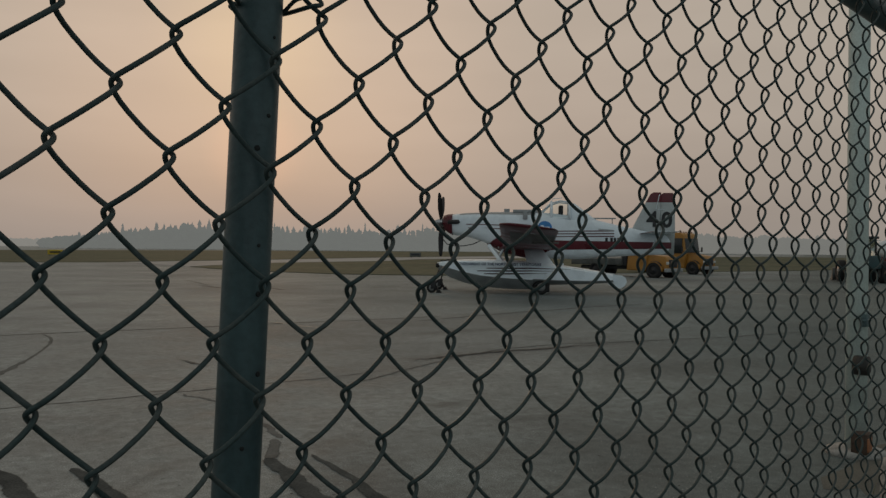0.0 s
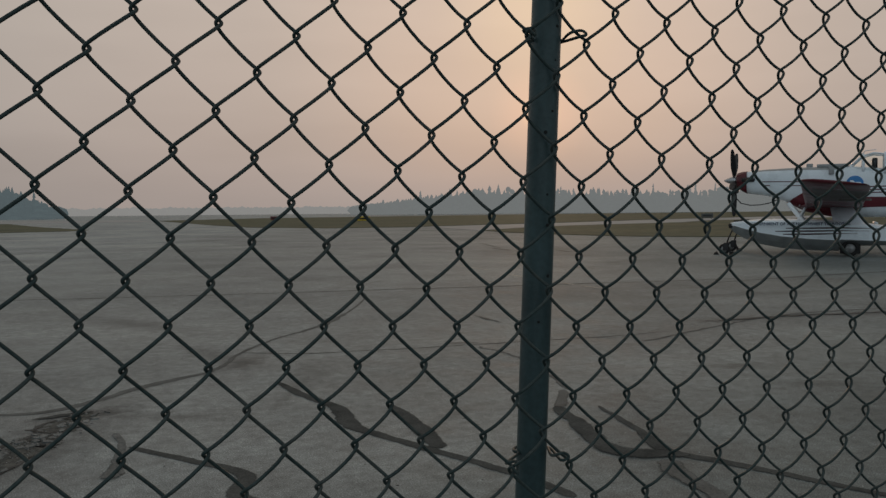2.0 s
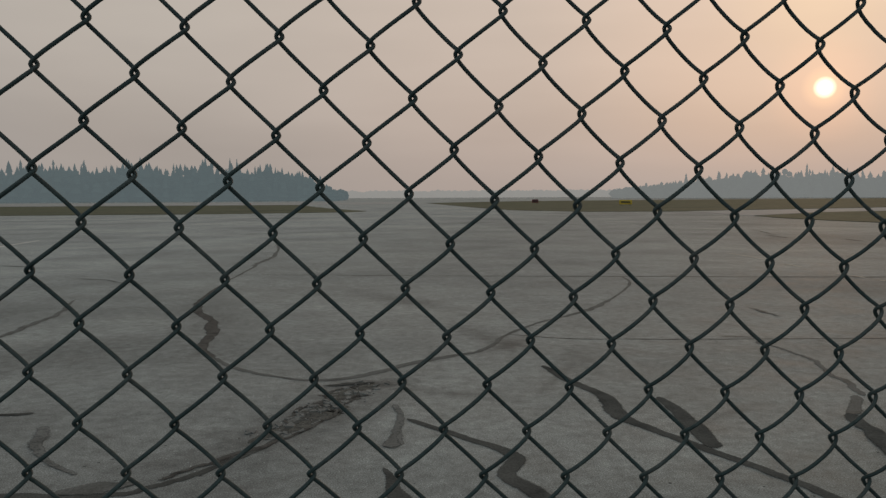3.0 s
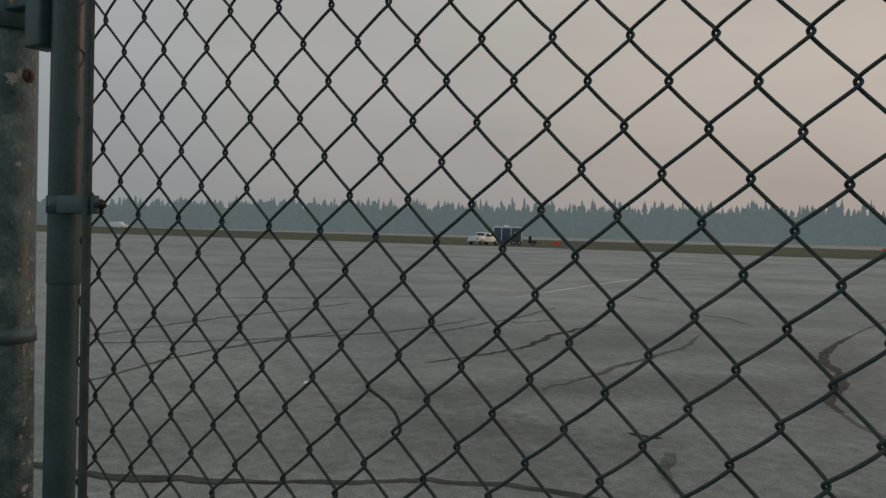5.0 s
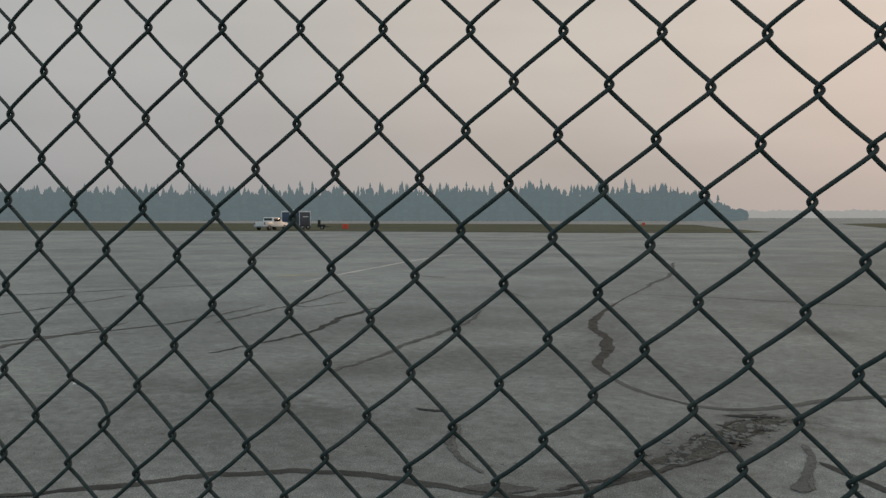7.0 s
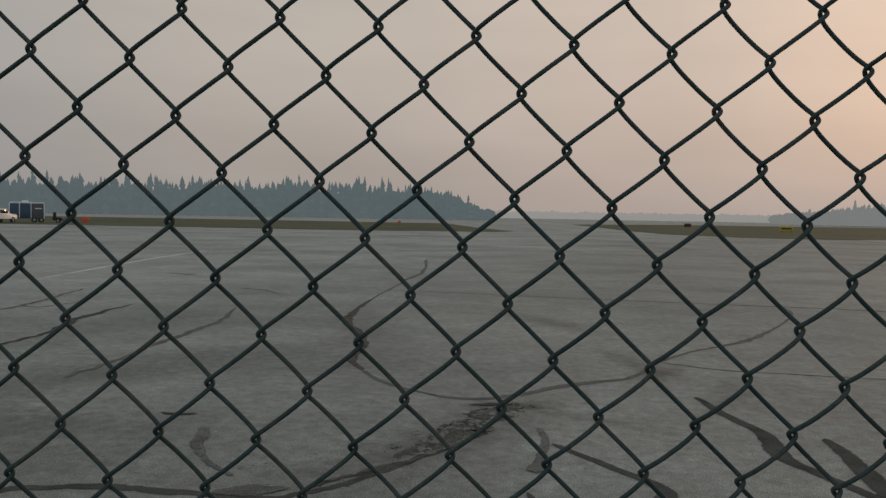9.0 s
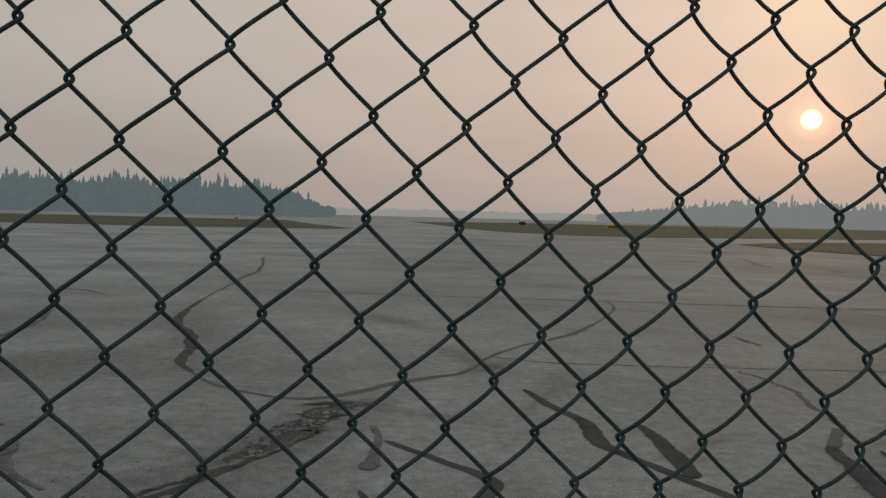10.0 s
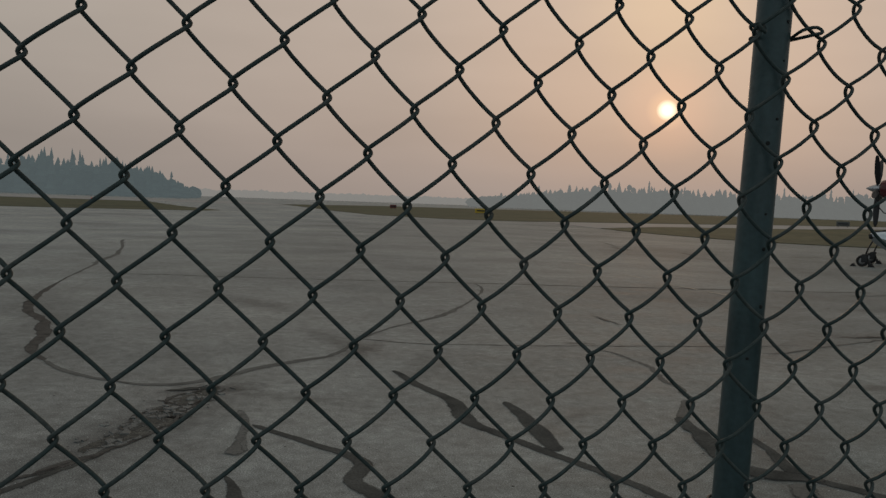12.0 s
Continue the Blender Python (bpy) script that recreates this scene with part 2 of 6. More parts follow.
def wire_points(n, j0, j1, place, depth=None, kink=None):
    """The centre line of one zigzag wire of the fabric, between mesh columns n and n + 1."""
    t = np.append((np.arange(j0, j1)[:, None] + BENDS).ravel(), j1)
    ph = math.pi * (t + (n % 2))                       # even: at column n, odd: at n + 1
    zig = 0.5 - 0.5 * np.arcsin(0.985 * np.cos(ph)) / math.asin(0.985)
    zig = (zig - 0.5) * 1.135 + 0.5
    pts = place(n + zig, t)
    if depth is None:                                  # pulled flatter towards the hinge side
        k = min(1.0, max(0.0, (n + 32) / 34))
        depth = DEPTH * (0.50 + 0.50 * k * k * (3 - 2 * k))
    side = np.tanh(1.3 * np.sin(ph)) / math.tanh(1.3)
    pts[:, 1] -= depth * side
    slack = min(1.0, max(0.0, (-16 - n) / 10))         # the strands hang a little towards the hinge side
    loose = min(1.0, max(0.0, (-20 - n) / 10))
    fore, rear = 0.0013 * slack * np.clip(np.sin(ph), 0, 1), 0.0016 * loose * np.clip(-np.sin(ph), 0, 1)
    pts[:, 0] += fore - rear
    pts[:, 2] -= fore + rear
    if kink:
        c, w, dx, dz = kink
        g = np.exp(-((t - c) / w) ** 2)
        pts[:, 0] += dx * g
        pts[:, 2] += dz * g
    return pts


def wire_mesh(name, pts, radius, sides, mt, parent):
    """A round wire swept along many points, quickly."""
    n = len(pts)
    d = np.gradient(pts, axis=0)
    d /= np.linalg.norm(d, axis=1, keepdims=True)
    ref = np.array([0.0, 1.0, 0.0])
    s = np.cross(d, ref)
    s /= np.linalg.norm(s, axis=1, keepdims=True)
    u = np.cross(s, d)
    ang = np.arange(sides) * 2 * math.pi / sides
    ring = pts[:, None] + radius * (np.cos(ang)[None, :, None] * s[:, None] + np.sin(ang)[None, :, None] * u[:, None])
    idx = np.arange(n * sides).reshape(n, sides)
    a, b = idx[:-1], np.roll(idx[:-1], -1, 1)
    c, e = np.roll(idx[1:], -1, 1), idx[1:]
    quads = np.stack([a, b, c, e], -1).reshape(-1, 4)
    me = bpy.data.meshes.new(name)
    me.from_pydata(ring.reshape(-1, 3).tolist(), [], quads.tolist())
    me.materials.append(mt)
    me.shade_smooth()
    ob = new(name, me)
    ob.parent = parent
    return ob


def top_row(n):
    """The last mesh row of column n below the top rail's crown."""
    j = np.arange(-2, 16)
    j = j[(j + n) % 2 == 0]
    z = fabric(np.full(len(j), n), j)[:, 2]
    return int(j[z < RAIL_Z + 0.030][-1])


def steel_post(x0, z0, x1, z1, y, d, name, parent, mt, label="", sides=24, y1=None):
    """An upright pipe with a small wandering of its wall."""
    bm = fresh()
    n = 12
    y1 = y if y1 is None else y1
    tube(bm, [(x0 + (x1 - x0) * k / n, y + (y1 - y) * k / n, z0 + (z1 - z0) * k / n) for k in range(n + 1)], d / 2, sides)
    return part(name, bm, mt, parent, label)


I_LEFT, I_RIGHT = -45, 47
gate = thing("chain_link_gate", Matrix(), "green-painted steel gate leaf with slack chain-link mesh", "gate")
mid_x = lambda z: 0.0585 + (z - 2.19) * 0.0465
steel_post(mid_x(0.06), 0.06, mid_x(2.42), 2.42, 0.0235, 0.036, "stile", gate, GREEN_STEEL, "green-painted round middle stile")
rng = random.Random(12)
for k in range(15):
    z = 1.72 + 0.05 * k + rng.uniform(-0.015, 0.015)
    an, r = radians(rng.uniform(-115, -75)), rng.uniform(0.0012, 0.0026)
    c = Vector((mid_x(z) + 0.0181 * math.cos(an), 0.0235 + 0.0181 * math.sin(an), z))
    out = Vector((math.cos(an), math.sin(an), 0))
    bm = fresh()
    tube(bm, [c - out * 0.001, c + out * 0.0004, c + out * 0.0006], [r, r, r * 0.6], 7)
    part("paint_chip", bm, CHIP_BLACK, gate)
left_x = lambda z: -1.828 + (z - 2.08) * 0.010
steel_post(left_x(0.06), 0.06, left_x(2.95), 2.95, 0.03, 0.046, "upright", gate, GREEN_STEEL, "green-painted hinge-side upright")
right_x = lambda z: 2.262 + (z - 2.2) * 0.115
steel_post(right_x(0.06), 0.06, right_x(3.1), 3.1, 0.03, 0.054, "upright", gate, GREEN_STEEL, "green-painted latch-side upright")
bm = fresh()
tube(bm, [(left_x(2.43) + (right_x(2.43) - left_x(2.43)) * k / 10, 0.026, RAIL_Z) for k in range(11)], 0.026, 20)
part("top_rail", bm, GREEN_STEEL, gate)
bm = fresh()
tube(bm, [(left_x(0.1) + (right_x(0.1) - left_x(0.1)) * k / 10, 0.026, 0.1) for k in range(11)], 0.021, 16)
part("bottom_rail", bm, GREEN_STEEL, gate)
for n in range(I_LEFT, I_RIGHT):
    kink = (-10.55, 0.45, 0.011, 0.006) if n == -32 else None
    pts = wire_points(n, -50, max(top_row(n), top_row(n + 1)), fabric, None, kink)
    wire_mesh("mesh_wire", pts, WIRE_R, 7, WIRE, gate)

# ---------------------------------------------------------------- ground


# the widest entries, at (-7.2, 4.4) and (52, 24), only darken the ground broadly
STAINS_AND_PATCHES = [(-0.55, 6.5, 1.2, 0.36, 58, 0.5), (0.12, 7.72, 0.36, 0.16, 10, 0.5), (1.35, 14.5, 1.5, 0.32, -66, 0.4), (1.92, 10.3, 0.75, 0.20, -78, 0.4), (2.05, 9.65, 0.5, 0.16, 52, 0.5),
          (-4.75, 8.9, 2.4, 0.55, 50, 0.38), (-1.9, 13.2, 2.4, 0.45, 97, 0.3), (-5.5, 13.5, 3.0, 1.0, 60, 0.2), (8.6, 9.0, 3.5, 0.7, 10, 0.25), (17, 14.2, 5.0, 1.2, -8, 0.25), (52, 24, 9.0, 3.5, -20, 0.3), (6.3, 3.4, 1.6, 0.5, 35, 0.25), (2.6, 8.6, 0.7, 0.2, 70, 0.25), (4.2, 4.6, 1.2, 0.4, 60, 0.3),
          (-7.2, 4.4, 3.4, 1.3, 20, 0.26), (-4.4, 6.6, 1.3, 0.35, 8, 0.25), (-6.6, 7.6, 1.6, 0.3, -12, 0.25), (2.05, 7.6, 0.5, 0.05, 60, 0.35), (0.85, 7.2, 0.6, 0.10, -40, 0.3), (3.0, 5.9, 0.5, 0.06, 30, 0.3), (36, 17, 5.0, 1.0, -25, 0.3),
          (12.0, 6.0, 2.2, 0.5, -20, 0.25), (7.3, 6.4, 0.35, 0.12, -20, 0.35), (7.25, 5.2, 0.4, 0.12, -30, 0.3), (12.8, 9.0, 2.0, 0.2, -14, 0.35), (14.2, 12.4, 1.8, 0.3, -10, 0.3)]


def apron_material():
    m = bpy.data.materials.new("worn_asphalt_apron")
    m.use_nodes = True
    nt = m.node_tree
    b = nt.nodes["Principled BSDF"]
    co = nt.nodes.new("ShaderNodeTexCoord")

    def noise_node(scale, detail, stretch=(1, 1, 1), turn=0.0, rough=0.5):
        mp = nt.nodes.new("ShaderNodeMapping")
        mp.inputs["Scale"].default_value = stretch
        mp.inputs["Rotation"].default_value = (0, 0, radians(turn))
        nt.links.new(co.outputs["Object"], mp.inputs[0])
        n = nt.nodes.new("ShaderNodeTexNoise")
        n.inputs["Scale"].default_value = scale
        n.inputs["Detail"].default_value = detail
        n.inputs["Roughness"].default_value = rough
        nt.links.new(mp.outputs[0], n.inputs["Vector"])
        return n

    def mapped(node, a, c, lo, hi):
        r = nt.nodes.new("ShaderNodeMapRange")
        for k, v in enumerate((a, c, lo, hi)):
            r.inputs[k + 1].default_value = v
        nt.links.new(node.outputs[0], r.inputs[0])
        return r

    broad = noise_node(0.11, 5, (1, 1, 1), 0, 0.6)
    streak = noise_node(0.5, 4, (0.5, 1.0, 1), 24, 0.55)
    stain = noise_node(0.33, 4, (1, 1, 1), 50, 0.6)
    speck = noise_node(7.0, 6, (1, 1, 1), 10, 0.75)
    mid = noise_node(1.5, 6, (1, 1, 1), 0, 0.65)
    fine = noise_node(95, 3)
    grit = nt.nodes.new("ShaderNodeTexVoronoi")
    grit.inputs["Scale"].default_value = 70
    nt.links.new(co.outputs["Object"], grit.inputs["Vector"])
    base = ramp(nt, [(0.33, (0.160, 0.179, 0.178)), (0.47, (0.219, 0.240, 0.237)), (0.62, (0.268, 0.288, 0.280))])
    nt.links.new(broad.outputs[0], base.inputs[0])
    col = base.outputs[0]
    for fac in (mapped(streak, 0.3, 0.72, 0.93, 1.06), mapped(stain, 0.42, 0.66, 1.05, 0.84), mapped(speck, 0.3, 0.7, 0.64, 1.32), mapped(mid, 0.3, 0.7, 0.80, 1.19), mapped(fine, 0.3, 0.7, 0.45, 1.55), mapped(grit, 0.0, 0.35, 1.9, 0.92)):
        s = nt.nodes.new("ShaderNodeVectorMath")
        s.operation = "SCALE"
        nt.links.new(col, s.inputs[0])
        nt.links.new(fac.outputs[0], s.inputs["Scale"])
        col = s.outputs[0]
    # shade put into the colour: darker, cooler paving on the gate's latch side, away from the sun
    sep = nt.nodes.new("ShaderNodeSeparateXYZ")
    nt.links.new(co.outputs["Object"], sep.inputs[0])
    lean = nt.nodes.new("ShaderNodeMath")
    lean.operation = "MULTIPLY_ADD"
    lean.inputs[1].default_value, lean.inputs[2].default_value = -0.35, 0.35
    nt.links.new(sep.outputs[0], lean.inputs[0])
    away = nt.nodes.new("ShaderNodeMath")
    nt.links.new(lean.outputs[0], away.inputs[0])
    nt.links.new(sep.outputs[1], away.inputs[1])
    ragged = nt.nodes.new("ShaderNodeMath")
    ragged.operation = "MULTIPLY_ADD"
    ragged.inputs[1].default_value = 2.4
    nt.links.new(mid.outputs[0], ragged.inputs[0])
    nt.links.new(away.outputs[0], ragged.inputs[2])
    shade_share = mapped(ragged, 0.8, 6.2, 0.0, 1.0)
    shade_tint = ramp(nt, [(0.0, (0.53, 0.60, 0.59)), (1.0, (1, 1, 1))])
    nt.links.new(shade_share.outputs[0], shade_tint.inputs[0])
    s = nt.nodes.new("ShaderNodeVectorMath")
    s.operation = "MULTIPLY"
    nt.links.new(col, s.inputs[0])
    nt.links.new(shade_tint.outputs[0], s.inputs[1])
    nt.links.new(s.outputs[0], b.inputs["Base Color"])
    # broad change of tone: paler towards the open apron, darker towards the parked aeroplane
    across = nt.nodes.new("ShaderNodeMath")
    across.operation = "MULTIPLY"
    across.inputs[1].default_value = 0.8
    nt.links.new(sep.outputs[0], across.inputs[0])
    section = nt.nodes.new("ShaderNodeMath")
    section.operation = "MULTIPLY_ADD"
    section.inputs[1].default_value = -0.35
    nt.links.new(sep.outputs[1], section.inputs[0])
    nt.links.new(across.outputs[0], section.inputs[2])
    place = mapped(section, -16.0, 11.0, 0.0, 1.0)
    broad_tone = ramp(nt, [(0.0, (1.24, 1.27, 1.29)), (0.3, (1.07, 1.08, 1.08)), (0.45, (1.07, 1.06, 1.06)), (0.62, (1.04, 1.04, 1.04)), (0.8, (0.95, 0.97, 0.975)), (1.0, (0.80, 0.86, 0.87))])
    nt.links.new(place.outputs[0], broad_tone.inputs[0])
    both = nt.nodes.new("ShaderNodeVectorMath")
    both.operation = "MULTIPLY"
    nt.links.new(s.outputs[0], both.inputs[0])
    nt.links.new(broad_tone.outputs[0], both.inputs[1])
    s = both
    # stains of old oil and ground-in dirt, and broad dark patches: place, half length, half width, direction, strength
    wobble = noise_node(5.0, 9, (1, 1, 1), 33, 0.75)
    col = s.outputs[0]
    for x, y, l, w, turn, strength in STAINS_AND_PATCHES:
        mp = nt.nodes.new("ShaderNodeMapping")
        mp.vector_type = "TEXTURE"
        mp.inputs["Location"].default_value = (x, y, 0)
        mp.inputs["Rotation"].default_value = (0, 0, radians(turn))
        mp.inputs["Scale"].default_value = (1.8 * l, 1.8 * w, 1)
        nt.links.new(co.outputs["Object"], mp.inputs[0])
        far_ = nt.nodes.new("ShaderNodeVectorMath")
        far_.operation = "LENGTH"
        nt.links.new(mp.outputs[0], far_.inputs[0])
        ragged = nt.nodes.new("ShaderNodeMath")
        ragged.operation = "MULTIPLY_ADD"
        ragged.inputs[1].default_value = 1.9
        nt.links.new(wobble.outputs[0], ragged.inputs[0])
        nt.links.new(far_.outputs["Value"], ragged.inputs[2])
        fade = mapped(ragged, 1.1, 2.0, 1 - strength, 1.0)
        s = nt.nodes.new("ShaderNodeVectorMath")
        s.operation = "SCALE"
        nt.links.new(col, s.inputs[0])
        nt.links.new(fade.outputs[0], s.inputs["Scale"])
        col = s.outputs[0]
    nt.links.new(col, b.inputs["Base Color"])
    rough = mapped(mid, 0.3, 0.7, 0.74, 0.92)
    nt.links.new(rough.outputs[0], b.inputs["Roughness"])
    b.inputs["Specular IOR Level"].default_value = 0.6
    bp = nt.nodes.new("ShaderNodeBump")
    bp.inputs["Strength"].default_value = 0.35
    bp.inputs["Distance"].default_value = 0.004
    nt.links.new(fine.outputs[0], bp.inputs["Height"])
    nt.links.new(bp.outputs[0], b.inputs["Normal"])
    return m


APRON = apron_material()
TAR = material("bitumen_crack_sealant", (0.088, 0.090, 0.086), 0.9, 0, 0.25, 3.0, 60, 0.4, dark=(0.058, 0.06, 0.058), spec=0.0)
OLD_TAR = material("faded_crack_sealant", (0.135, 0.139, 0.134), 0.9, 0, 0.25, 2.5, 60, 0.3, dark=(0.085, 0.088, 0.084), spec=0.05)
FADED_TAR = material("worn_thin_sealant", (0.148, 0.154, 0.150), 0.9, 0, 0.3, 3.5, 60, 0.3, dark=(0.10, 0.104, 0.10), spec=0.05)
CRACK = material("open_crack_dirt", (0.085, 0.084, 0.08), 0.95, 0, 0.3, 6, 60, 0.5, spec=0.1)
DIRT = material("ground_in_dirt", (0.105, 0.106, 0.098), 0.95, 0, 0.3, 5, 60, 0.5, dark=(0.07, 0.07, 0.066), spec=0.1)
CHIP = material("broken_asphalt_chips", (0.22, 0.22, 0.21), 0.9, 0, 0.1, 9, 80, 0.6)
TURF = material("dry_summer_turf", (0.112, 0.118, 0.080), 0.95, 0, 0.25, 0.07, 0.8, 0.3, dark=(0.078, 0.086, 0.058), bump_dist=0.05, light=(0.145, 0.142, 0.095), spec=0.05)


def worn_edges(m, ragged=0.8, thin=0.0):
    """Lets the paving show through where a band on it has worn thin: at its ragged edges and in patches."""
    nt = m.node_tree
    b, out = nt.nodes["Principled BSDF"], nt.nodes["Material Output"]
    cover = nt.nodes.new("ShaderNodeAttribute")
    cover.attribute_name = "cover"
    co = nt.nodes.new("ShaderNodeTexCoord")
    n = nt.nodes.new("ShaderNodeTexNoise")
    n.inputs["Scale"].default_value = 14.0
    n.inputs["Detail"].default_value = 7.0
    n.inputs["Roughness"].default_value = 0.75
    nt.links.new(co.outputs["Object"], n.inputs["Vector"])
    add = nt.nodes.new("ShaderNodeMath")
    add.operation = "MULTIPLY_ADD"
    add.inputs[1].default_value = ragged * 2
    nt.links.new(n.outputs[0], add.inputs[0])
    nt.links.new(cover.outputs["Fac"], add.inputs[2])
    lay = nt.nodes.new("ShaderNodeMapRange")
    lay.inputs[1].default_value, lay.inputs[2].default_value = ragged + 0.12 + thin, ragged + 0.55 + thin
    nt.links.new(add.outputs[0], lay.inputs[0])
    clear, mix = nt.nodes.new("ShaderNodeBsdfTransparent"), nt.nodes.new("ShaderNodeMixShader")
    nt.links.new(lay.outputs[0], mix.inputs[0])
    nt.links.new(clear.outputs[0], mix.inputs[1])
    nt.links.new(b.outputs[0], mix.inputs[2])
    nt.links.new(mix.outputs[0], out.inputs[0])


PAINT_LINE = material("worn_yellow_white_line", (0.46, 0.44, 0.37), 0.8, 0, 0.2, 1.5, 40, 0.2)

PALE_LINE = material("worn_white_line", (0.66, 0.66, 0.64), 0.8, 0, 0.15, 1.5, 40, 0.2)
YELLOW_LINE = material("worn_yellow_line", (0.60, 0.52, 0.28), 0.8, 0, 0.2, 1.5, 40, 0.2)

for m_, ragged, thin in ((TAR, 0.55, 0.0), (DIRT, 1.6, 0.45), (OLD_TAR, 0.8, 0.05), (FADED_TAR, 1.1, 0.4), (CRACK, 0.8, 0.0), (PAINT_LINE, 0.9, 0.1), (PALE_LINE, 0.9, 0.1), (YELLOW_LINE, 0.9, 0.1)):
    worn_edges(m_, ragged, thin)

bm = fresh()
N = 24
edges_xy = [s * 4500 * (abs(v) ** 2.2) for v in np.linspace(-1, 1, N + 1) for s in ((-1 if v < 0 else 1),)]
grid = [[bm.verts.new((x, y, 0)) for y in edges_xy] for x in edges_xy]
for a in range(N):
    for c in range(N):
        bm.faces.new((grid[a][c], grid[a + 1][c], grid[a + 1][c + 1], grid[a][c + 1]))
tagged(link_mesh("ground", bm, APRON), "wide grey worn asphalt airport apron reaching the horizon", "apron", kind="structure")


def smooth_line(pts, step):
    """Catmull-Rom through control points, resampled."""
    p = [np.array(q, float) for q in pts]
    p = [2 * p[0] - p[1]] + p + [2 * p[-1] - p[-2]]
    out = []
    for k in range(1, len(p) - 2):
        n = max(2, int(np.linalg.norm(p[k + 1] - p[k]) / step))
        for t in np.arange(n) / n:
            out.append(0.5 * (2 * p[k] + (p[k + 1] - p[k - 1]) * t + (2 * p[k - 1] - 5 * p[k] + 4 * p[k + 1] - p[k + 2]) * t * t + (3 * p[k] - p[k - 1] - 3 * p[k + 1] + p[k + 2]) * t ** 3))
    out.append(p[-2])
    return np.array(out)


def ribbon(bm, pts, widths, z=0.005, step=0.06, wobble=0.3, wander=0.02, seed=0, mat=0):
    """A flat band with uneven edges along a line; widths at even steps along it."""
    rng = np.random.default_rng(seed)
    line = smooth_line(pts, step)
    n = len(line)
    k = np.cumsum(rng.normal(0, wander, (n, 2)), 0)
    k -= np.linspace(0, 1, n)[:, None] * k[-1]
    line = line + k * min(1.0, 8 / math.sqrt(n))
    d = np.gradient(line, axis=0)
    d /= np.linalg.norm(d, axis=1, keepdims=True) + 1e-9
    nrm = np.stack([-d[:, 1], d[:, 0]], 1)
    w = np.interp(np.linspace(0, 1, n), np.linspace(0, 1, len(widths)), widths) / 2
    soft = np.array([1, 2, 3, 2, 1]) / 5.0
    el = w * (1 + wobble * np.convolve(rng.uniform(-1, 1, n + 4), soft, "valid"))
    er = w * (1 + wobble * np.convolve(rng.uniform(-1, 1, n + 4), soft, "valid"))
    el[[0, -1]] *= 0.4
    er[[0, -1]] *= 0.4
    cover = bm.verts.layers.float.get("cover") or bm.verts.layers.float.new("cover")
    strips = []
    for across, full in ((1.12, 0.0), (0.5, 1.0), (-0.5, 1.0), (-1.12, 0.0)):
        off = (el if across > 0 else er) * across
        row = [bm.verts.new((*p, z)) for p in line + nrm * off[:, None]]
        for i, v in enumerate(row):
            v[cover] = full * min(1.0, (0.5 + min(i, n - 1 - i)) / 1.5)
        strips.append(row)
    for p, q in zip(strips, strips[1:]):
        for i in range(n - 1):
            bm.faces.new((p[i], q[i], q[i + 1], p[i + 1])).material_index = mat


def seam(pts, widths, mt=None, seed=0, wobble=0.3, wander=0.02, step=0.06, z=0.003, label="dark bitumen sealant band over a crack in the asphalt", name="crack_sealant"):
    bm = fresh()
    ribbon(bm, pts, widths, z + 0.00015 * seed, step, wobble, wander, seed)
    return tagged(link_mesh(name, bm, mt or TAR, smooth=False), label, "sealant", "sealed cracks in the apron")


# the long sealed cracks and the wandering open one
seam([(-9.5, 2.6), (-6.6, 3.3), (-5.2, 3.96), (-4.0, 4.78), (-3.3, 5.02), (-2.6, 5.0), (-2.0, 4.93), (-1.5, 5.1), (-1.0, 5.65), (-0.5, 6.75)], [0.10, 0.09, 0.08, 0.09, 0.12, 0.1, 0.07, 0.04], seed=1)
seam([(-2.16, 19.33), (-2.31, 17.2), (-2.39, 15.22), (-2.26, 13.7), (-1.95, 12.7), (-1.90, 12.1), (-1.80, 11.4), (-1.84, 10.6), (-1.80, 10.1), (-1.60, 9.5)], [0.05, 0.06, 0.10, 0.12, 0.17, 0.17, 0.15, 0.19, 0.14, 0.08], CRACK, 2, 0.35, 0.003, name="open_crack", label="open wandering crack in the grey asphalt")
seam([(-1.05, 35.6), (-1.38, 35.2), (-1.30, 31.0), (-1.38, 26.9), (-1.78, 23.9), (-1.82, 22.6), (-2.16, 19.33)], [0.10, 0.14, 0.09, 0.14, 0.18, 0.08, 0.06], OLD_TAR, 3, 0.4, 0.01, name="open_crack", label="open wandering crack in the grey asphalt")
seam([(-1.60, 9.5), (-1.32, 8.86), (-0.95, 8.4), (-0.50, 8.05), (-0.05, 8.06), (0.40, 8.40), (0.72, 8.70), (1.15, 8.98), (1.62, 9.28), (1.95, 9.8), (2.2, 10.33), (3.0, 11.37), (4.14, 12.51), (5.22, 14.1), (6.2, 15.8), (6.75, 17.0), (6.94, 17.9)], [0.06, 0.09, 0.10, 0.13, 0.13, 0.07, 0.06, 0.06, 0.07, 0.15, 0.14, 0.07, 0.06, 0.06, 0.06, 0.07, 0.04], OLD_TAR, 4, 0.4, 0.004)
seam([(-3.4, 44.0), (5, 47.2), (14.1, 49.5)], [0.22, 0.2, 0.22], OLD_TAR, 5, 0.3, 0.02, 0.5)
seam([(-1.8, 20.4), (4.4, 18.6), (10.8, 17.1), (17.0, 15.6)], [0.06, 0.08, 0.12, 0.11], CRACK, 6, 0.4, 0.02, 0.2, name="open_crack", label="straight narrow joint in the grey asphalt")
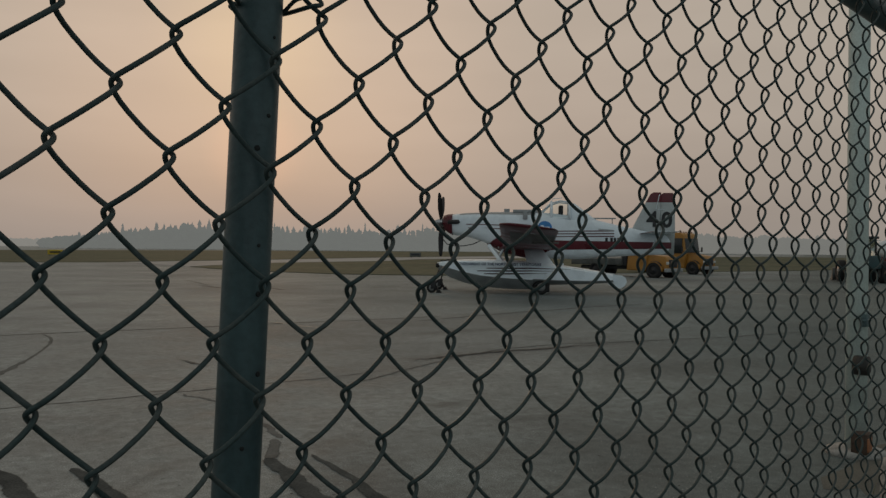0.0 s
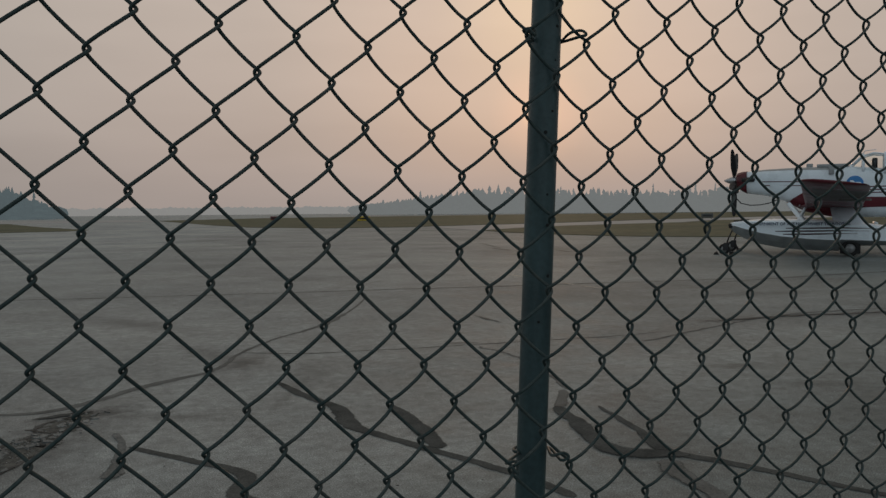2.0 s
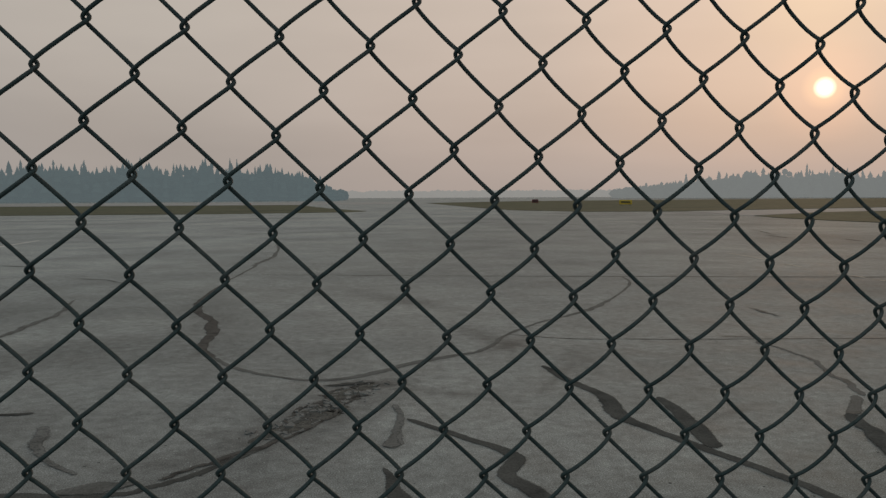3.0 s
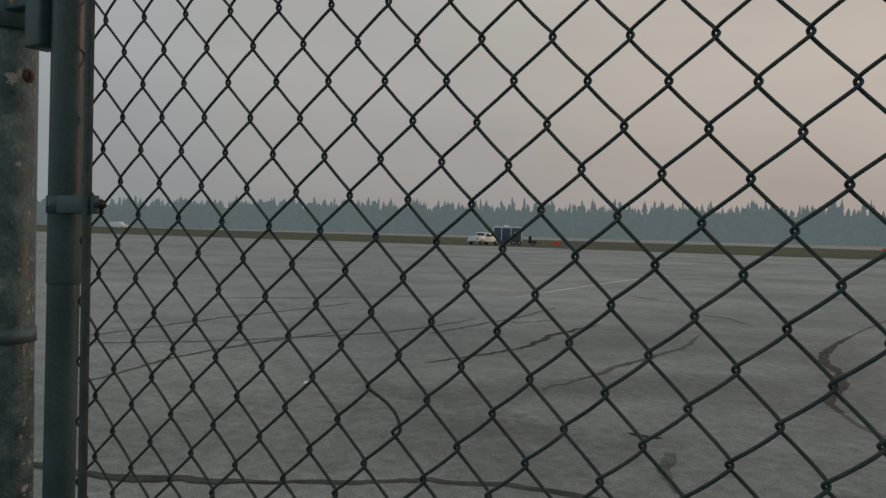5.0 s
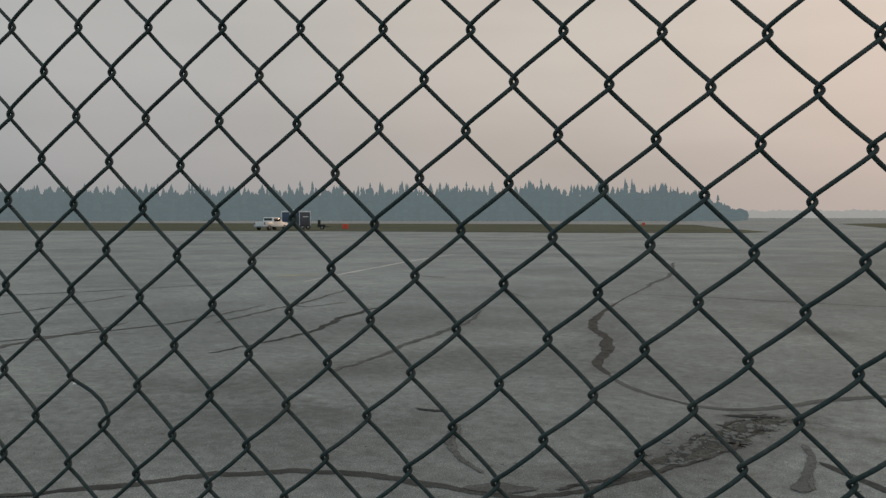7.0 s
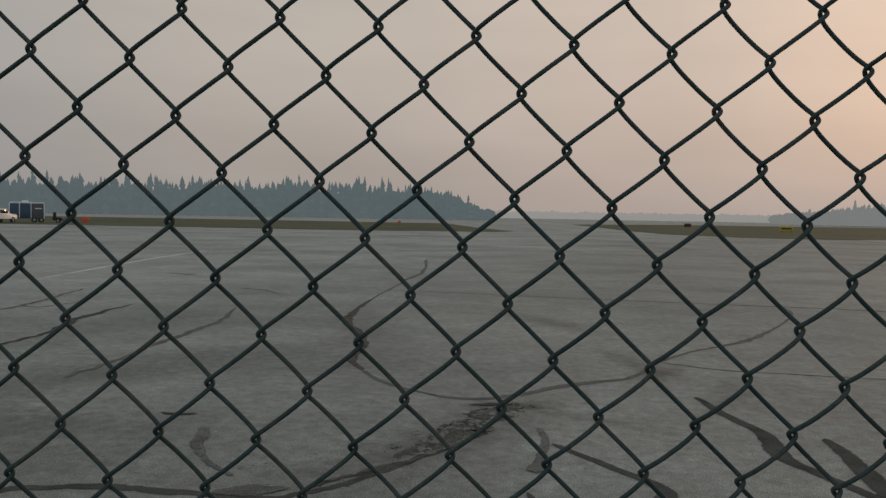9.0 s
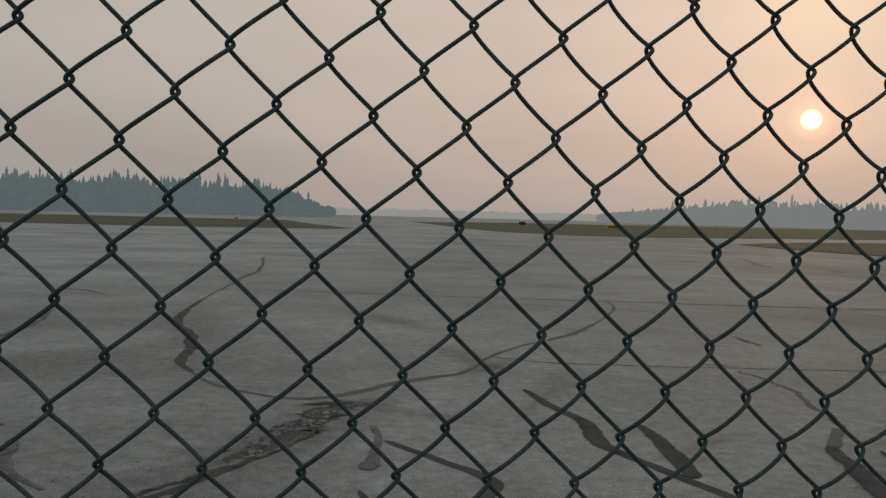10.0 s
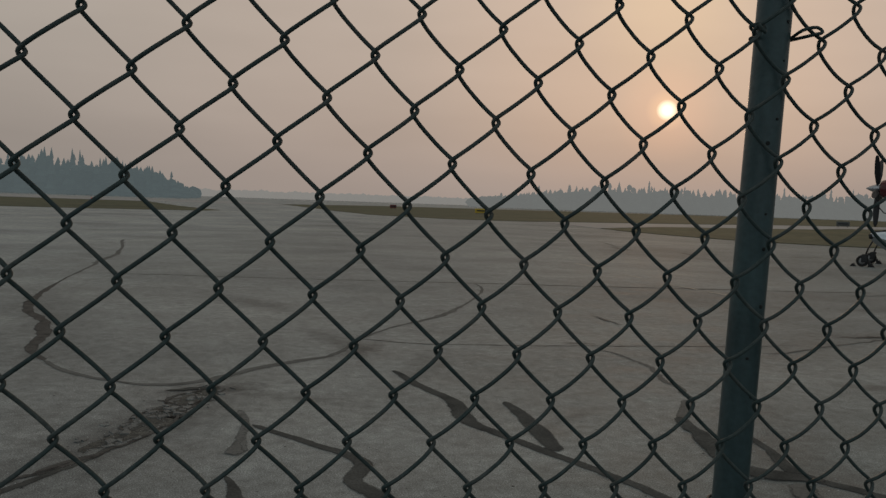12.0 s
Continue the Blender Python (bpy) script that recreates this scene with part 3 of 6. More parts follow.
seam([(2.25, 10.46), (2.95, 10.0), (4.0, 9.72), (5.3, 9.45), (8.4, 9.0)], [0.03, 0.035, 0.03, 0.02], CRACK, 7, 0.4, 0.01, name="open_crack", label="straight narrow joint in the grey asphalt")
seam([(5.35, 9.3), (5.5, 7.87), (5.1, 7.2), (4.7, 6.32)], [0.04, 0.05, 0.07, 0.09], OLD_TAR, 8)
seam([(2.12, 8.29), (2.18, 7.48), (2.30, 6.72), (2.19, 6.12), (2.36, 5.37), (2.49, 4.9), (2.66, 4.31), (2.75, 3.6)], [0.07, 0.12, 0.14, 0.2, 0.11, 0.12, 0.10, 0.11], seed=9, wobble=0.18, wander=0.006)
seam([(2.77, 6.66), (2.71, 6.1), (2.62, 5.6), (2.50, 5.05)], [0.08, 0.16, 0.2, 0.16], seed=10, wobble=0.15, wander=0.005)
seam([(0.31, 6.32), (0.61, 5.79), (0.88, 5.4), (0.95, 5.08), (0.79, 4.76), (0.9, 4.42), (1.02, 3.7)], [0.06, 0.09, 0.1, 0.15, 0.17, 0.13, 0.14], seed=11, wobble=0.15, wander=0.005)
seam([(-0.02, 5.06), (0.0, 4.85), (0.01, 4.6), (0.02, 4.1)], [0.03, 0.09, 0.15, 0.17], seed=12, wobble=0.2, wander=0.005)
seam([(-2.72, 6.68), (-2.66, 6.35), (-2.60, 6.1), (-2.50, 5.8), (-2.36, 5.58), (-2.12, 5.30)], [0.10, 0.15, 0.16, 0.08, 0.08, 0.05], FADED_TAR, 29, wobble=0.3, wander=0.005)
seam([(-2.2, 4.93), (-1.95, 4.98), (-1.66, 5.06)], [0.10, 0.24, 0.06], OLD_TAR, 30, 0.4, 0.005)
seam([(0.26, 6.86), (0.25, 6.4), (0.17, 5.95), (0.12, 5.55)], [0.06, 0.10, 0.10, 0.14], FADED_TAR, 31, 0.35, 0.006, label="worn patch of old sealant on the asphalt")
seam([(0.20, 5.95), (0.12, 5.72), (0.10, 5.5)], [0.03, 0.08, 0.13], OLD_TAR, 33, wobble=0.6, wander=0.006)
seam([(-1.25, 5.38), (-1.10, 5.56), (-0.98, 5.68)], [0.03, 0.07, 0.03], CRACK, 34, 0.6, 0.004, name="open_crack", label="gaping crack along the broken asphalt")
seam([(-0.35, 7.72), (-0.05, 7.74), (0.18, 7.80)], [0.05, 0.13, 0.05], seed=35, wobble=0.6, wander=0.01)
seam([(-12.5, 7.6), (-11.5, 8.6), (-10.4, 10.4), (-9.6, 12.6), (-9.5, 15.5)], [0.05, 0.07, 0.08, 0.07, 0.03], OLD_TAR, 36, 0.4, 0.02)
seam([(-17.5, 14.6), (-15.2, 17.2), (-13.4, 20.2)], [0.08, 0.11, 0.07], OLD_TAR, 37, 0.4, 0.02, 0.12)
seam([(-7.5, 3.0), (-6.2, 3.32), (-5.3, 3.78), (-4.9, 3.98)], [0.05, 0.13, 0.12, 0.05], seed=38, wobble=0.5, wander=0.02)
seam([(4.62, 6.38), (4.36, 6.0), (4.12, 5.75)], [0.08, 0.12, 0.14], OLD_TAR, 13, 0.25, 0.01)
seam([(4.12, 5.75), (3.86, 5.0), (3.70, 4.62), (3.68, 4.35), (3.78, 4.15), (3.94, 4.03), (4.08, 3.92)], [0.13, 0.15, 0.19, 0.2, 0.2, 0.27, 0.12], seed=39, wobble=0.2, wander=0.008)
seam([(3.86, 3.94), (3.70, 3.55), (3.58, 3.16), (3.5, 2.9)], [0.2, 0.2, 0.17, 0.15], OLD_TAR, 40, 0.25, 0.01)
seam([(9.8, 9.55), (11.5, 9.28), (13.0, 8.9), (14.2, 8.6)], [0.03, 0.14, 0.10, 0.03], CRACK, 41, 0.6, 0.03, 0.1, name="open_crack", label="gaping crack along the paving joint")
seam([(4.5, 5.6), (4.2, 4.6), (4.02, 4.1), (4.22, 3.61), (4.5, 2.85), (4.9, 2.0)], [0.05, 0.08, 0.14, 0.11, 0.08, 0.08], seed=14, wobble=0.2, wander=0.006)
seam([(-8.83, 12.5), (-9.0, 15.2), (-9.2, 17.5), (-9.3, 19.4)], [0.08, 0.12, 0.05], OLD_TAR, 15)
seam([(-7.12, 9.5), (-6.9, 10.7), (-6.82, 12.3), (-7.0, 14.0), (-6.94, 16.2)], [0.05, 0.08, 0.12, 0.16, 0.04], TAR, 16)
seam([(-4.9, 8.7), (-4.66, 10.0), (-4.60, 12.0), (-4.66, 14.2), (-4.76, 16.0)], [0.06, 0.10, 0.12, 0.10, 0.03], OLD_TAR, 17)
seam([(-3.28, 7.2), (-2.93, 7.14)], [0.07, 0.09, 0.05], TAR, 18)
seam([(-9.2, 25.0), (-8.0, 24.3)], [0.1, 0.16, 0.06], TAR, 20, 0.3, 0.01, 0.2)
seam([(-9.4, 5.4), (-10.1, 7.2), (-10.34, 8.4), (-10.4, 12.1)], [0.07, 0.08, 0.14, 0.05], OLD_TAR, 21)
seam([(-13.0, 7.8), (-13.6, 11.5), (-13.75, 16.4)], [0.06, 0.1, 0.06], OLD_TAR, 22)
seam([(7.4, 8.5), (10.0, 9.15), (12.7, 9.5), (16.5, 8.2), (22, 6.2)], [0.03, 0.05, 0.07, 0.07, 0.06], OLD_TAR, 23, 0.5, 0.03, 0.2)
seam([(15.4, 15.0), (20.5, 15.1), (26.6, 14.6)], [0.11, 0.2, 0.12], OLD_TAR, 25, 0.4, 0.03, 0.3)
seam([(39.3, 24.4), (38.6, 20.1), (38.5, 16.5)], [0.08, 0.14, 0.08], PAINT_LINE, 42, 0.3, 0.0, 0.4, label="worn pale guide line painted on the apron", name="guide_line")
seam([(33.2, 24.0), (34.2, 22.0), (38.7, 12.2)], [0.15, 0.2, 0.15], PAINT_LINE, 26, 0.2, 0.0, 0.4, label="worn pale guide line painted on the apron", name="guide_line")
seam([(-11.55, 21.5), (-11.73, 23.6), (-11.98, 27.65), (-12.28, 34.0), (-12.25, 40.2)], [0.06, 0.15, 0.16, 0.18, 0.14], PALE_LINE, 27, 0.3, 0.0, 0.3, label="worn pale guide line painted on the apron", name="guide_line")

seam([(-13.6, 23.4), (-13.1, 23.9), (-12.44, 24.6)], [0.1, 0.28, 0.2], YELLOW_LINE, 19, 0.4, 0.0, 0.1, label="worn yellow end of a painted guide line", name="guide_line")
seam([(-5.75, 20.25), (-5.07, 19.86), (-4.43, 18.9)], [0.1, 0.06, 0.03], OLD_TAR, 24, 0.4, 0.01, 0.1, name="open_crack", label="short old crack in the grey asphalt")
seam([(-9.0, 15.8), (-8.47, 15.45), (-8.07, 16.56)], [0.05, 0.05, 0.03], OLD_TAR, 28, 0.4, 0.01, 0.1, name="open_crack", label="short old crack in the grey asphalt")
# what is left of a curved guide line, and short old cracks far out on the apron
for k, pts in enumerate(([(13.45, 25.0), (13.3, 23.2), (13.2, 22.2)], [(12.72, 20.6), (12.62, 19.4)], [(12.34, 17.7), (12.27, 16.4)], [(12.19, 16.0), (12.23, 15.4), (12.41, 15.05)])):
    seam(pts, [0.05, 0.11, 0.06], PAINT_LINE, 28 + k, 0.5, 0.0, 0.1, label="worn remains of a pale painted guide line", name="guide_line")
for k, (pts, w) in enumerate((([(22.75, 32.0), (22.4, 30.1)], 0.22), ([(22.9, 30.6), (23.7, 30.9), (24.5, 30.9)], 0.16), ([(21.5, 36.2), (21.0, 33.4)], 0.24), ([(6.97, 12.3), (6.93, 11.8), (6.88, 11.2)], 0.09), ([(5.0, 9.75), (5.5, 9.52)], 0.05),
                               ([(7.1, 9.1), (7.5, 8.97)], 0.05), ([(27.0, 29.5), (28.8, 29.4)], 0.18), ([(24.2, 41.8), (22.2, 36.3)], 0.2), ([(18.4, 22.9), (19.4, 23.1)], 0.1))):
    seam(pts, [0.3 * w, w, 0.4 * w], OLD_TAR if k % 2 else CRACK, 32 + k, 0.5, 0.02, 0.12, name="open_crack", label="short old crack in the grey asphalt")


def flecks(name, mt, line, spread, count, size, seed, parent=None, label="", z=0.004):
    """Ground-in dirt: many small flat uneven flecks along a line, thinning outwards, in one mesh."""
    rng = np.random.default_rng(seed)
    path = smooth_line(line, 0.02)
    bm = fresh()
    cover = bm.verts.layers.float.new("cover")
    for k in range(count):
        p = path[rng.integers(len(path))] + rng.normal(0, spread, 2) * (1, 1.5)
        r = rng.uniform(*size)
        turn = rng.uniform(0, 3.14)
        ring = []
        for a in np.arange(7) * 2 * math.pi / 7:
            u, v = r * math.cos(a) * rng.uniform(0.6, 1.3), 2.0 * r * math.sin(a) * rng.uniform(0.6, 1.3)
            ring.append(bm.verts.new((p[0] + u * math.cos(turn) - v * math.sin(turn), p[1] + u * math.sin(turn) + v * math.cos(turn), z + 0.000004 * k)))
        for v in ring:
            v[cover] = 1.0
        bm.faces.new(ring)
    if parent is not None:
        ob = part(name, bm, mt, parent, label, False)
        return tagged(ob, label, kind="stuff")
    return tagged(link_mesh(name, bm, mt, smooth=False), label, "dirt", kind="stuff")


def broken_patch():
    """Crazed asphalt at the meeting of the cracks: dirt, a gaping crack and loose plates of paving with crumbs."""
    root = thing("broken_asphalt", Matrix(), "crazed patch of broken asphalt plates and dark dirt", "rubble")
    rng = np.random.default_rng(31)
    line = [(-1.0, 5.85), (-0.62, 6.4), (-0.34, 6.95), (-0.02, 7.4), (0.16, 7.8)]
    path = smooth_line(line, 0.02)
    bm = fresh()
    ribbon(bm, line, [0.10, 0.34, 0.42, 0.46, 0.16], 0.0022, 0.05, 0.5, 0.02, 60)
    part("dirt_bed", bm, DIRT, root, "dark dirt ground into the cracks", False)
    flecks("dirt", CRACK, line, 0.07, 60, (0.004, 0.012), 33, root, "black dirt in the cracks", 0.0045)
    for k, (pts, w) in enumerate((([(-1.55, 5.10), (-1.25, 5.38), (-1.04, 5.63), (-0.77, 5.89), (-0.50, 6.32), (-0.24, 6.85), (0.02, 7.40)], [0.03, 0.05, 0.07, 0.04, 0.03, 0.04, 0.02]),
                                  ([(-0.68, 6.35), (-0.62, 6.75), (-0.40, 7.10), (-0.30, 7.45), (0.05, 7.75)], [0.02, 0.04, 0.03, 0.04, 0.02]),
                                  ([(-0.55, 6.95), (-0.30, 6.85), (-0.20, 7.1), (0.1, 7.25)], [0.02, 0.03, 0.02, 0.02]), ([(-0.42, 7.35), (-0.12, 7.15), (0.02, 7.45)], [0.02, 0.03, 0.02]))):
        bm = fresh()
        ribbon(bm, pts, w, 0.0052 + 0.0003 * k, 0.03, 0.7, 0.012, 61 + k)
        part("crack", bm, CRACK, root, smooth=False)
    for k in range(46):
        p = path[rng.integers(8, len(path))] + rng.normal(0, 0.10, 2)
        r = rng.uniform(0.02, 0.055)
        sides = int(rng.integers(5, 8))
        ang = np.sort(rng.uniform(0, 2 * math.pi, sides))
        ring = [(p[0] + r * math.cos(a) * rng.uniform(0.7, 1.2), p[1] + r * 1.5 * math.sin(a) * rng.uniform(0.7, 1.2)) for a in ang]
        h, tilt = rng.uniform(0.006, 0.012), rng.normal(0, 0.05)
        bm = fresh()
        loft(bm, [[(x, y, 0.001) for x, y in ring], [(p[0] + (x - p[0]) * 0.93, p[1] + (y - p[1]) * 0.93, h + tilt * (x - p[0])) for x, y in ring]])
        part("plate", bm, APRON, root, smooth=False)
    for k in range(60):
        p = path[rng.integers(len(path))] + rng.normal(0, 0.14, 2)
        r = rng.uniform(0.006, 0.014)
        sides = int(rng.integers(5, 8))
        ang = np.sort(rng.uniform(0, 2 * math.pi, sides))
        ring = [(p[0] + r * math.cos(a) * rng.uniform(0.7, 1.2), p[1] + r * 1.4 * math.sin(a) * rng.uniform(0.7, 1.2)) for a in ang]
        bm = fresh()
        loft(bm, [[(x, y, 0.001) for x, y in ring], [(p[0] + (x - p[0]) * 0.8, p[1] + (y - p[1]) * 0.8, r * 0.8) for x, y in ring]])
        part("chip", bm, CHIP, root, smooth=False)


broken_patch()

scrap = thing("paper_scrap", pose(-7.35, 7.19, 0.006, 0, 0, 25), "small crumpled scrap of white paper on the asphalt", "litter")
bm = fresh()
loft(bm, [[(-0.05, -0.03, 0), (0.05, -0.025, 0.004), (0.045, 0.03, 0), (-0.04, 0.035, 0.01)], [(-0.045, -0.03, 0.012), (0.05, -0.02, 0.03), (0.04, 0.025, 0.015), (-0.035, 0.03, 0.028)]])
part("sheet", bm, WHITE_PAINT, scrap, smooth=False)


# loose pale grit on the paving near the gate
GRIT = material("pale_loose_grit", (0.42, 0.43, 0.42), 0.9, 0, 0.25, 40, 200, 0.3)
rng = np.random.default_rng(77)
verts, faces = [], []
for k in range(9000):
    x, y = rng.uniform(-6.5, 7.0), 2.4 + 7.5 * rng.uniform(0, 1) ** 1.5
    if noise.noise((x * 0.7, y * 0.7, 2.0)) < rng.uniform(-0.45, 0.25):
        continue
    r = 0.0025 + 0.005 * rng.uniform(0, 1) ** 3
    a = rng.uniform(0, 6.28)
    n0 = len(verts)
    for q in range(4):
        verts.append((x + r * math.cos(a + 1.571 * q) * rng.uniform(0.7, 1.3), y + r * math.sin(a + 1.571 * q) * rng.uniform(0.7, 1.3), 0.0005))
    verts.append((x, y, r * rng.uniform(0.6, 1.1)))
    faces += [(n0 + q, n0 + (q + 1) % 4, n0 + 4) for q in range(4)]
me = bpy.data.meshes.new("loose_grit")
me.from_pydata(verts, [], faces)
me.materials.append(GRIT)
tagged(new("loose_grit", me), "scattered pale loose grit on the worn asphalt", "gravel", kind="stuff")

# dark crumbs of tar and rubber on the paving near the gate
rng = np.random.default_rng(91)
verts, faces = [], []
for k in range(900):
    x, y = rng.uniform(-7.0, 6.5), 2.6 + 9.0 * rng.uniform(0, 1) ** 1.4
    if noise.noise((x * 0.5, y * 0.5, 7.0)) < rng.uniform(-0.35, 0.3):
        continue
    r = 0.003 + 0.012 * rng.uniform(0, 1) ** 4
    a = rng.uniform(0, 6.28)
    n0 = len(verts)
    for q in range(5):
        verts.append((x + 1.3 * r * math.cos(a + 1.257 * q) * rng.uniform(0.6, 1.3), y + r * math.sin(a + 1.257 * q) * rng.uniform(0.6, 1.3), 0.0005))
    verts.append((x, y, 0.003))
    faces += [(n0 + q, n0 + (q + 1) % 5, n0 + 5) for q in range(5)]
me = bpy.data.meshes.new("tar_crumbs")
me.from_pydata(verts, [], faces)
me.materials.append(CHIP_BLACK)
tagged(new("tar_crumbs", me), "scattered dark crumbs of tar on the worn asphalt", "debris", kind="stuff")

# turf beyond the apron


def turf(name, outline, seed, label):
    """A sheet of turf with a ragged edge, 5 cm proud of the paving."""
    rng = np.random.default_rng(seed)
    bm = fresh()
    ring = []
    for (x0, y0), (x1, y1) in zip(outline, outline[1:] + outline[:1]):
        n = max(1, min(60, int(math.hypot(x1 - x0, y1 - y0) / 2.5)))
        for k in range(n):
            t = k / n
            ring.append((x0 + (x1 - x0) * t + rng.uniform(-0.3, 0.3), y0 + (y1 - y0) * t + rng.uniform(-0.3, 0.3)))
    top = [bm.verts.new((x, y, 0.05)) for x, y in ring]
    low = [bm.verts.new((x, y, -0.02)) for x, y in ring]
    bm.faces.new(top)
    for i in range(len(ring)):
        bm.faces.new((low[i], low[(i + 1) % len(ring)], top[(i + 1) % len(ring)], top[i]))
    bmesh.ops.recalc_face_normals(bm, faces=bm.faces)
    tagged(link_mesh(name, bm, TURF, smooth=False), label, "grass", kind="stuff")


turf("grass", [(-260, 70), (-96, 92), (-45, 101), (-10, 100), (6, 106), (8.4, 112), (4, 150), (0, 210), (-300, 215), (-420, 150)], 1, "dry green turf beside the apron")
turf("grass", [(30, 146), (28.5, 112), (34, 96), (44, 94), (60, 101), (78, 108), (111, 125), (167, 145), (300, 178), (520, 240), (520, 420), (300, 400), (90, 325), (38, 250)], 2, "dry green turf between taxiways")
turf("grass", [(41, 70), (39, 62), (38.3, 52), (39, 46), (41, 43), (43, 40.5), (48, 38), (76, 34), (92, 30.5), (150, 20), (330, 10), (330, 132), (150, 114), (105, 104), (88, 92), (70, 87), (56, 82)], 3, "dry green turf strip beside the parked aeroplane")

# a concrete runway beyond the turf, haze put into its base colour as paleness
RUNWAY = material("haze_paled_concrete", (0.36, 0.36, 0.355), 0.9, 0, 0.08, 0.02, 0.3, 0.1, spec=0.1)
bm = fresh()
quad = [bm.verts.new(p) for p in ((-700, 222, 0.03), (36, 222, 0.03), (36, 300, 0.03), (-700, 300, 0.03))]
bm.faces.new(quad)
bmesh.ops.extrude_face_region(bm, geom=bm.faces[:])
for v in quad:
    v.co.z = -0.02
bmesh.ops.recalc_face_normals(bm, faces=bm.faces)
tagged(link_mesh("runway", bm, RUNWAY, smooth=False), "concrete runway beyond the grass, paled to stand for haze", "runway", kind="structure")

# the pale taxiway between the two strips of turf
bm = fresh()
ring = [(41, 71), (56, 83), (70, 88), (88, 93), (105, 105), (150, 115), (330, 133), (520, 235), (300, 176), (167, 143), (111, 123), (78, 106), (60, 99.5), (46, 94)]
top = [bm.verts.new((x, y, 0.03)) for x, y in ring]
low = [bm.verts.new((x, y, -0.02)) for x, y in ring]
bm.faces.new(top)
for i in range(len(ring)):
    bm.faces.new((low[i], low[(i + 1) % len(ring)], top[(i + 1) % len(ring)], top[i]))
bmesh.ops.recalc_face_normals(bm, faces=bm.faces)
tagged(link_mesh("taxiway", bm, RUNWAY, smooth=False), "pale grey concrete taxiway between strips of turf", "taxiway", kind="structure")

# ---------------------------------------------------------------- gate fittings


def band(bm, x, y, z, r, w=0.022, t=0.003, lean=0.0, ear=None):
    """A pressed steel band round a pipe, with an ear that holds a bolt."""
    n = 28
    rings = []
    for k in range(n):
        a = 2 * math.pi * k / n
        c, s = math.cos(a), math.sin(a)
        rings.append([(x + (r + d) * c, y + (r + d) * s, z + h + lean * c * r) for d, h in ((0, -w / 2), (t, -w / 2), (t, w / 2), (0, w / 2))])
    vs = [[bm.verts.new(q) for q in ring] for ring in rings]
    for k in range(n):
        for m_ in range(4):
            bm.faces.new((vs[k][m_], vs[(k + 1) % n][m_], vs[(k + 1) % n][(m_ + 1) % 4], vs[k][(m_ + 1) % 4]))
    if ear:
        dx, dy, l = ear
        box(bm, (min(x + dx * r, x + dx * (r + l)), y + dy - 0.005, z - w / 2), (max(x + dx * r, x + dx * (r + l)), y + dy + 0.005, z + w / 2), 0.0015)


def bolt(bm, p, axis, length, r=0.004, head=0.0075):
    p, axis = Vector(p), Vector(axis).normalized()
    tube(bm, [p - axis * length / 2, p + axis * length / 2], r, 8)
    tube(bm, [p - axis * (length / 2 + 0.006), p - axis * length / 2], head, 6)
    tube(bm, [p + axis * (length / 2 - 0.012), p + axis * (length / 2 - 0.005)], head, 6)


def tie_wire(j, label=""):
    """A tie round the middle stile that hooks a mesh knot on each side."""
    a, c = fabric(0, j), fabric(2, j)
    z = (a[2] + c[2]) / 2
    cx, cy, r = mid_x(z), 0.0235, 0.0205
    pts = [(a[0] - 0.004, a[1] - 0.006, a[2] + 0.004), (a[0] + 0.003, a[1] - 0.008, a[2] - 0.004), (a[0] + 0.007, a[1] + 0.002, a[2] + 0.006), (a[0] - 0.002, a[1] + 0.008, a[2] + 0.004)]
    for k in range(9):
        an = radians(190 - 200 * k / 8)
        pts.append((cx + r * 1.05 * math.cos(an), cy + r * 1.05 * math.sin(an), a[2] + (z + 0.004 - a[2]) * k / 8))
    pts += [(c[0] - 0.020, c[1] + 0.006, c[2] + 0.010), (c[0] - 0.008, c[1], c[2] + 0.013), (c[0] - 0.003, c[1] - 0.003, c[2] + 0.008), (c[0] - 0.012, c[1], c[2] + 0.005), (cx + r + 0.004, cy - 0.004, z + 0.003), (cx + r * 0.8, cy + 0.008, z + 0.001)]
    bm = fresh()
    line = []
    P = [Vector(q) for q in pts]
    P = [2 * P[0] - P[1]] + P + [2 * P[-1] - P[-2]]
    for k in range(1, len(P) - 2):
        for s in range(4):
            t = s / 4
            line.append(0.5 * (2 * P[k] + (P[k + 1] - P[k - 1]) * t + (2 * P[k - 1] - 5 * P[k] + 4 * P[k + 1] - P[k + 2]) * t * t + (3 * P[k] - P[k - 1] - 3 * P[k + 1] + P[k + 2]) * t ** 3))
    tube(bm, line, 0.0018, 6)
    part("tie_wire", bm, WIRE, gate, label)


for j in (0, -12, -26, -40):
    tie_wire(j)

# cut and twisted wire ends above the top rail
for n in range(I_LEFT + 1, I_RIGHT):
    j = top_row(n)
    p = fabric(n, j)
    if p[2] >= RAIL_Z - 0.022:
        bm = fresh()
        rng = random.Random(n)
        x, y, z = p
        y -= 0.002
        top = RAIL_Z + 0.026 + rng.uniform(-0.004, 0.004)
        for s in (0, math.pi):
            pts = []
            for k in range(9):
                t = k / 8
                pts.append((x + 0.0024 * math.cos(s + 9 * t), y + 0.0024 * math.sin(s + 9 * t), z + (top - z) * t))
            sx = 1 if s else -1
            pts.append((x + sx * (0.009 + rng.uniform(0, 0.004)), y + rng.uniform(-0.004, 0.004), top + 0.007))
            pts.append((x + sx * (0.019 + rng.uniform(0, 0.008)), y + rng.uniform(-0.006, 0.006), top + 0.015 + rng.uniform(0, 0.006)))
            tube(bm, pts, 0.0019, 5)
        part("wire_barb", bm, WIRE, gate)

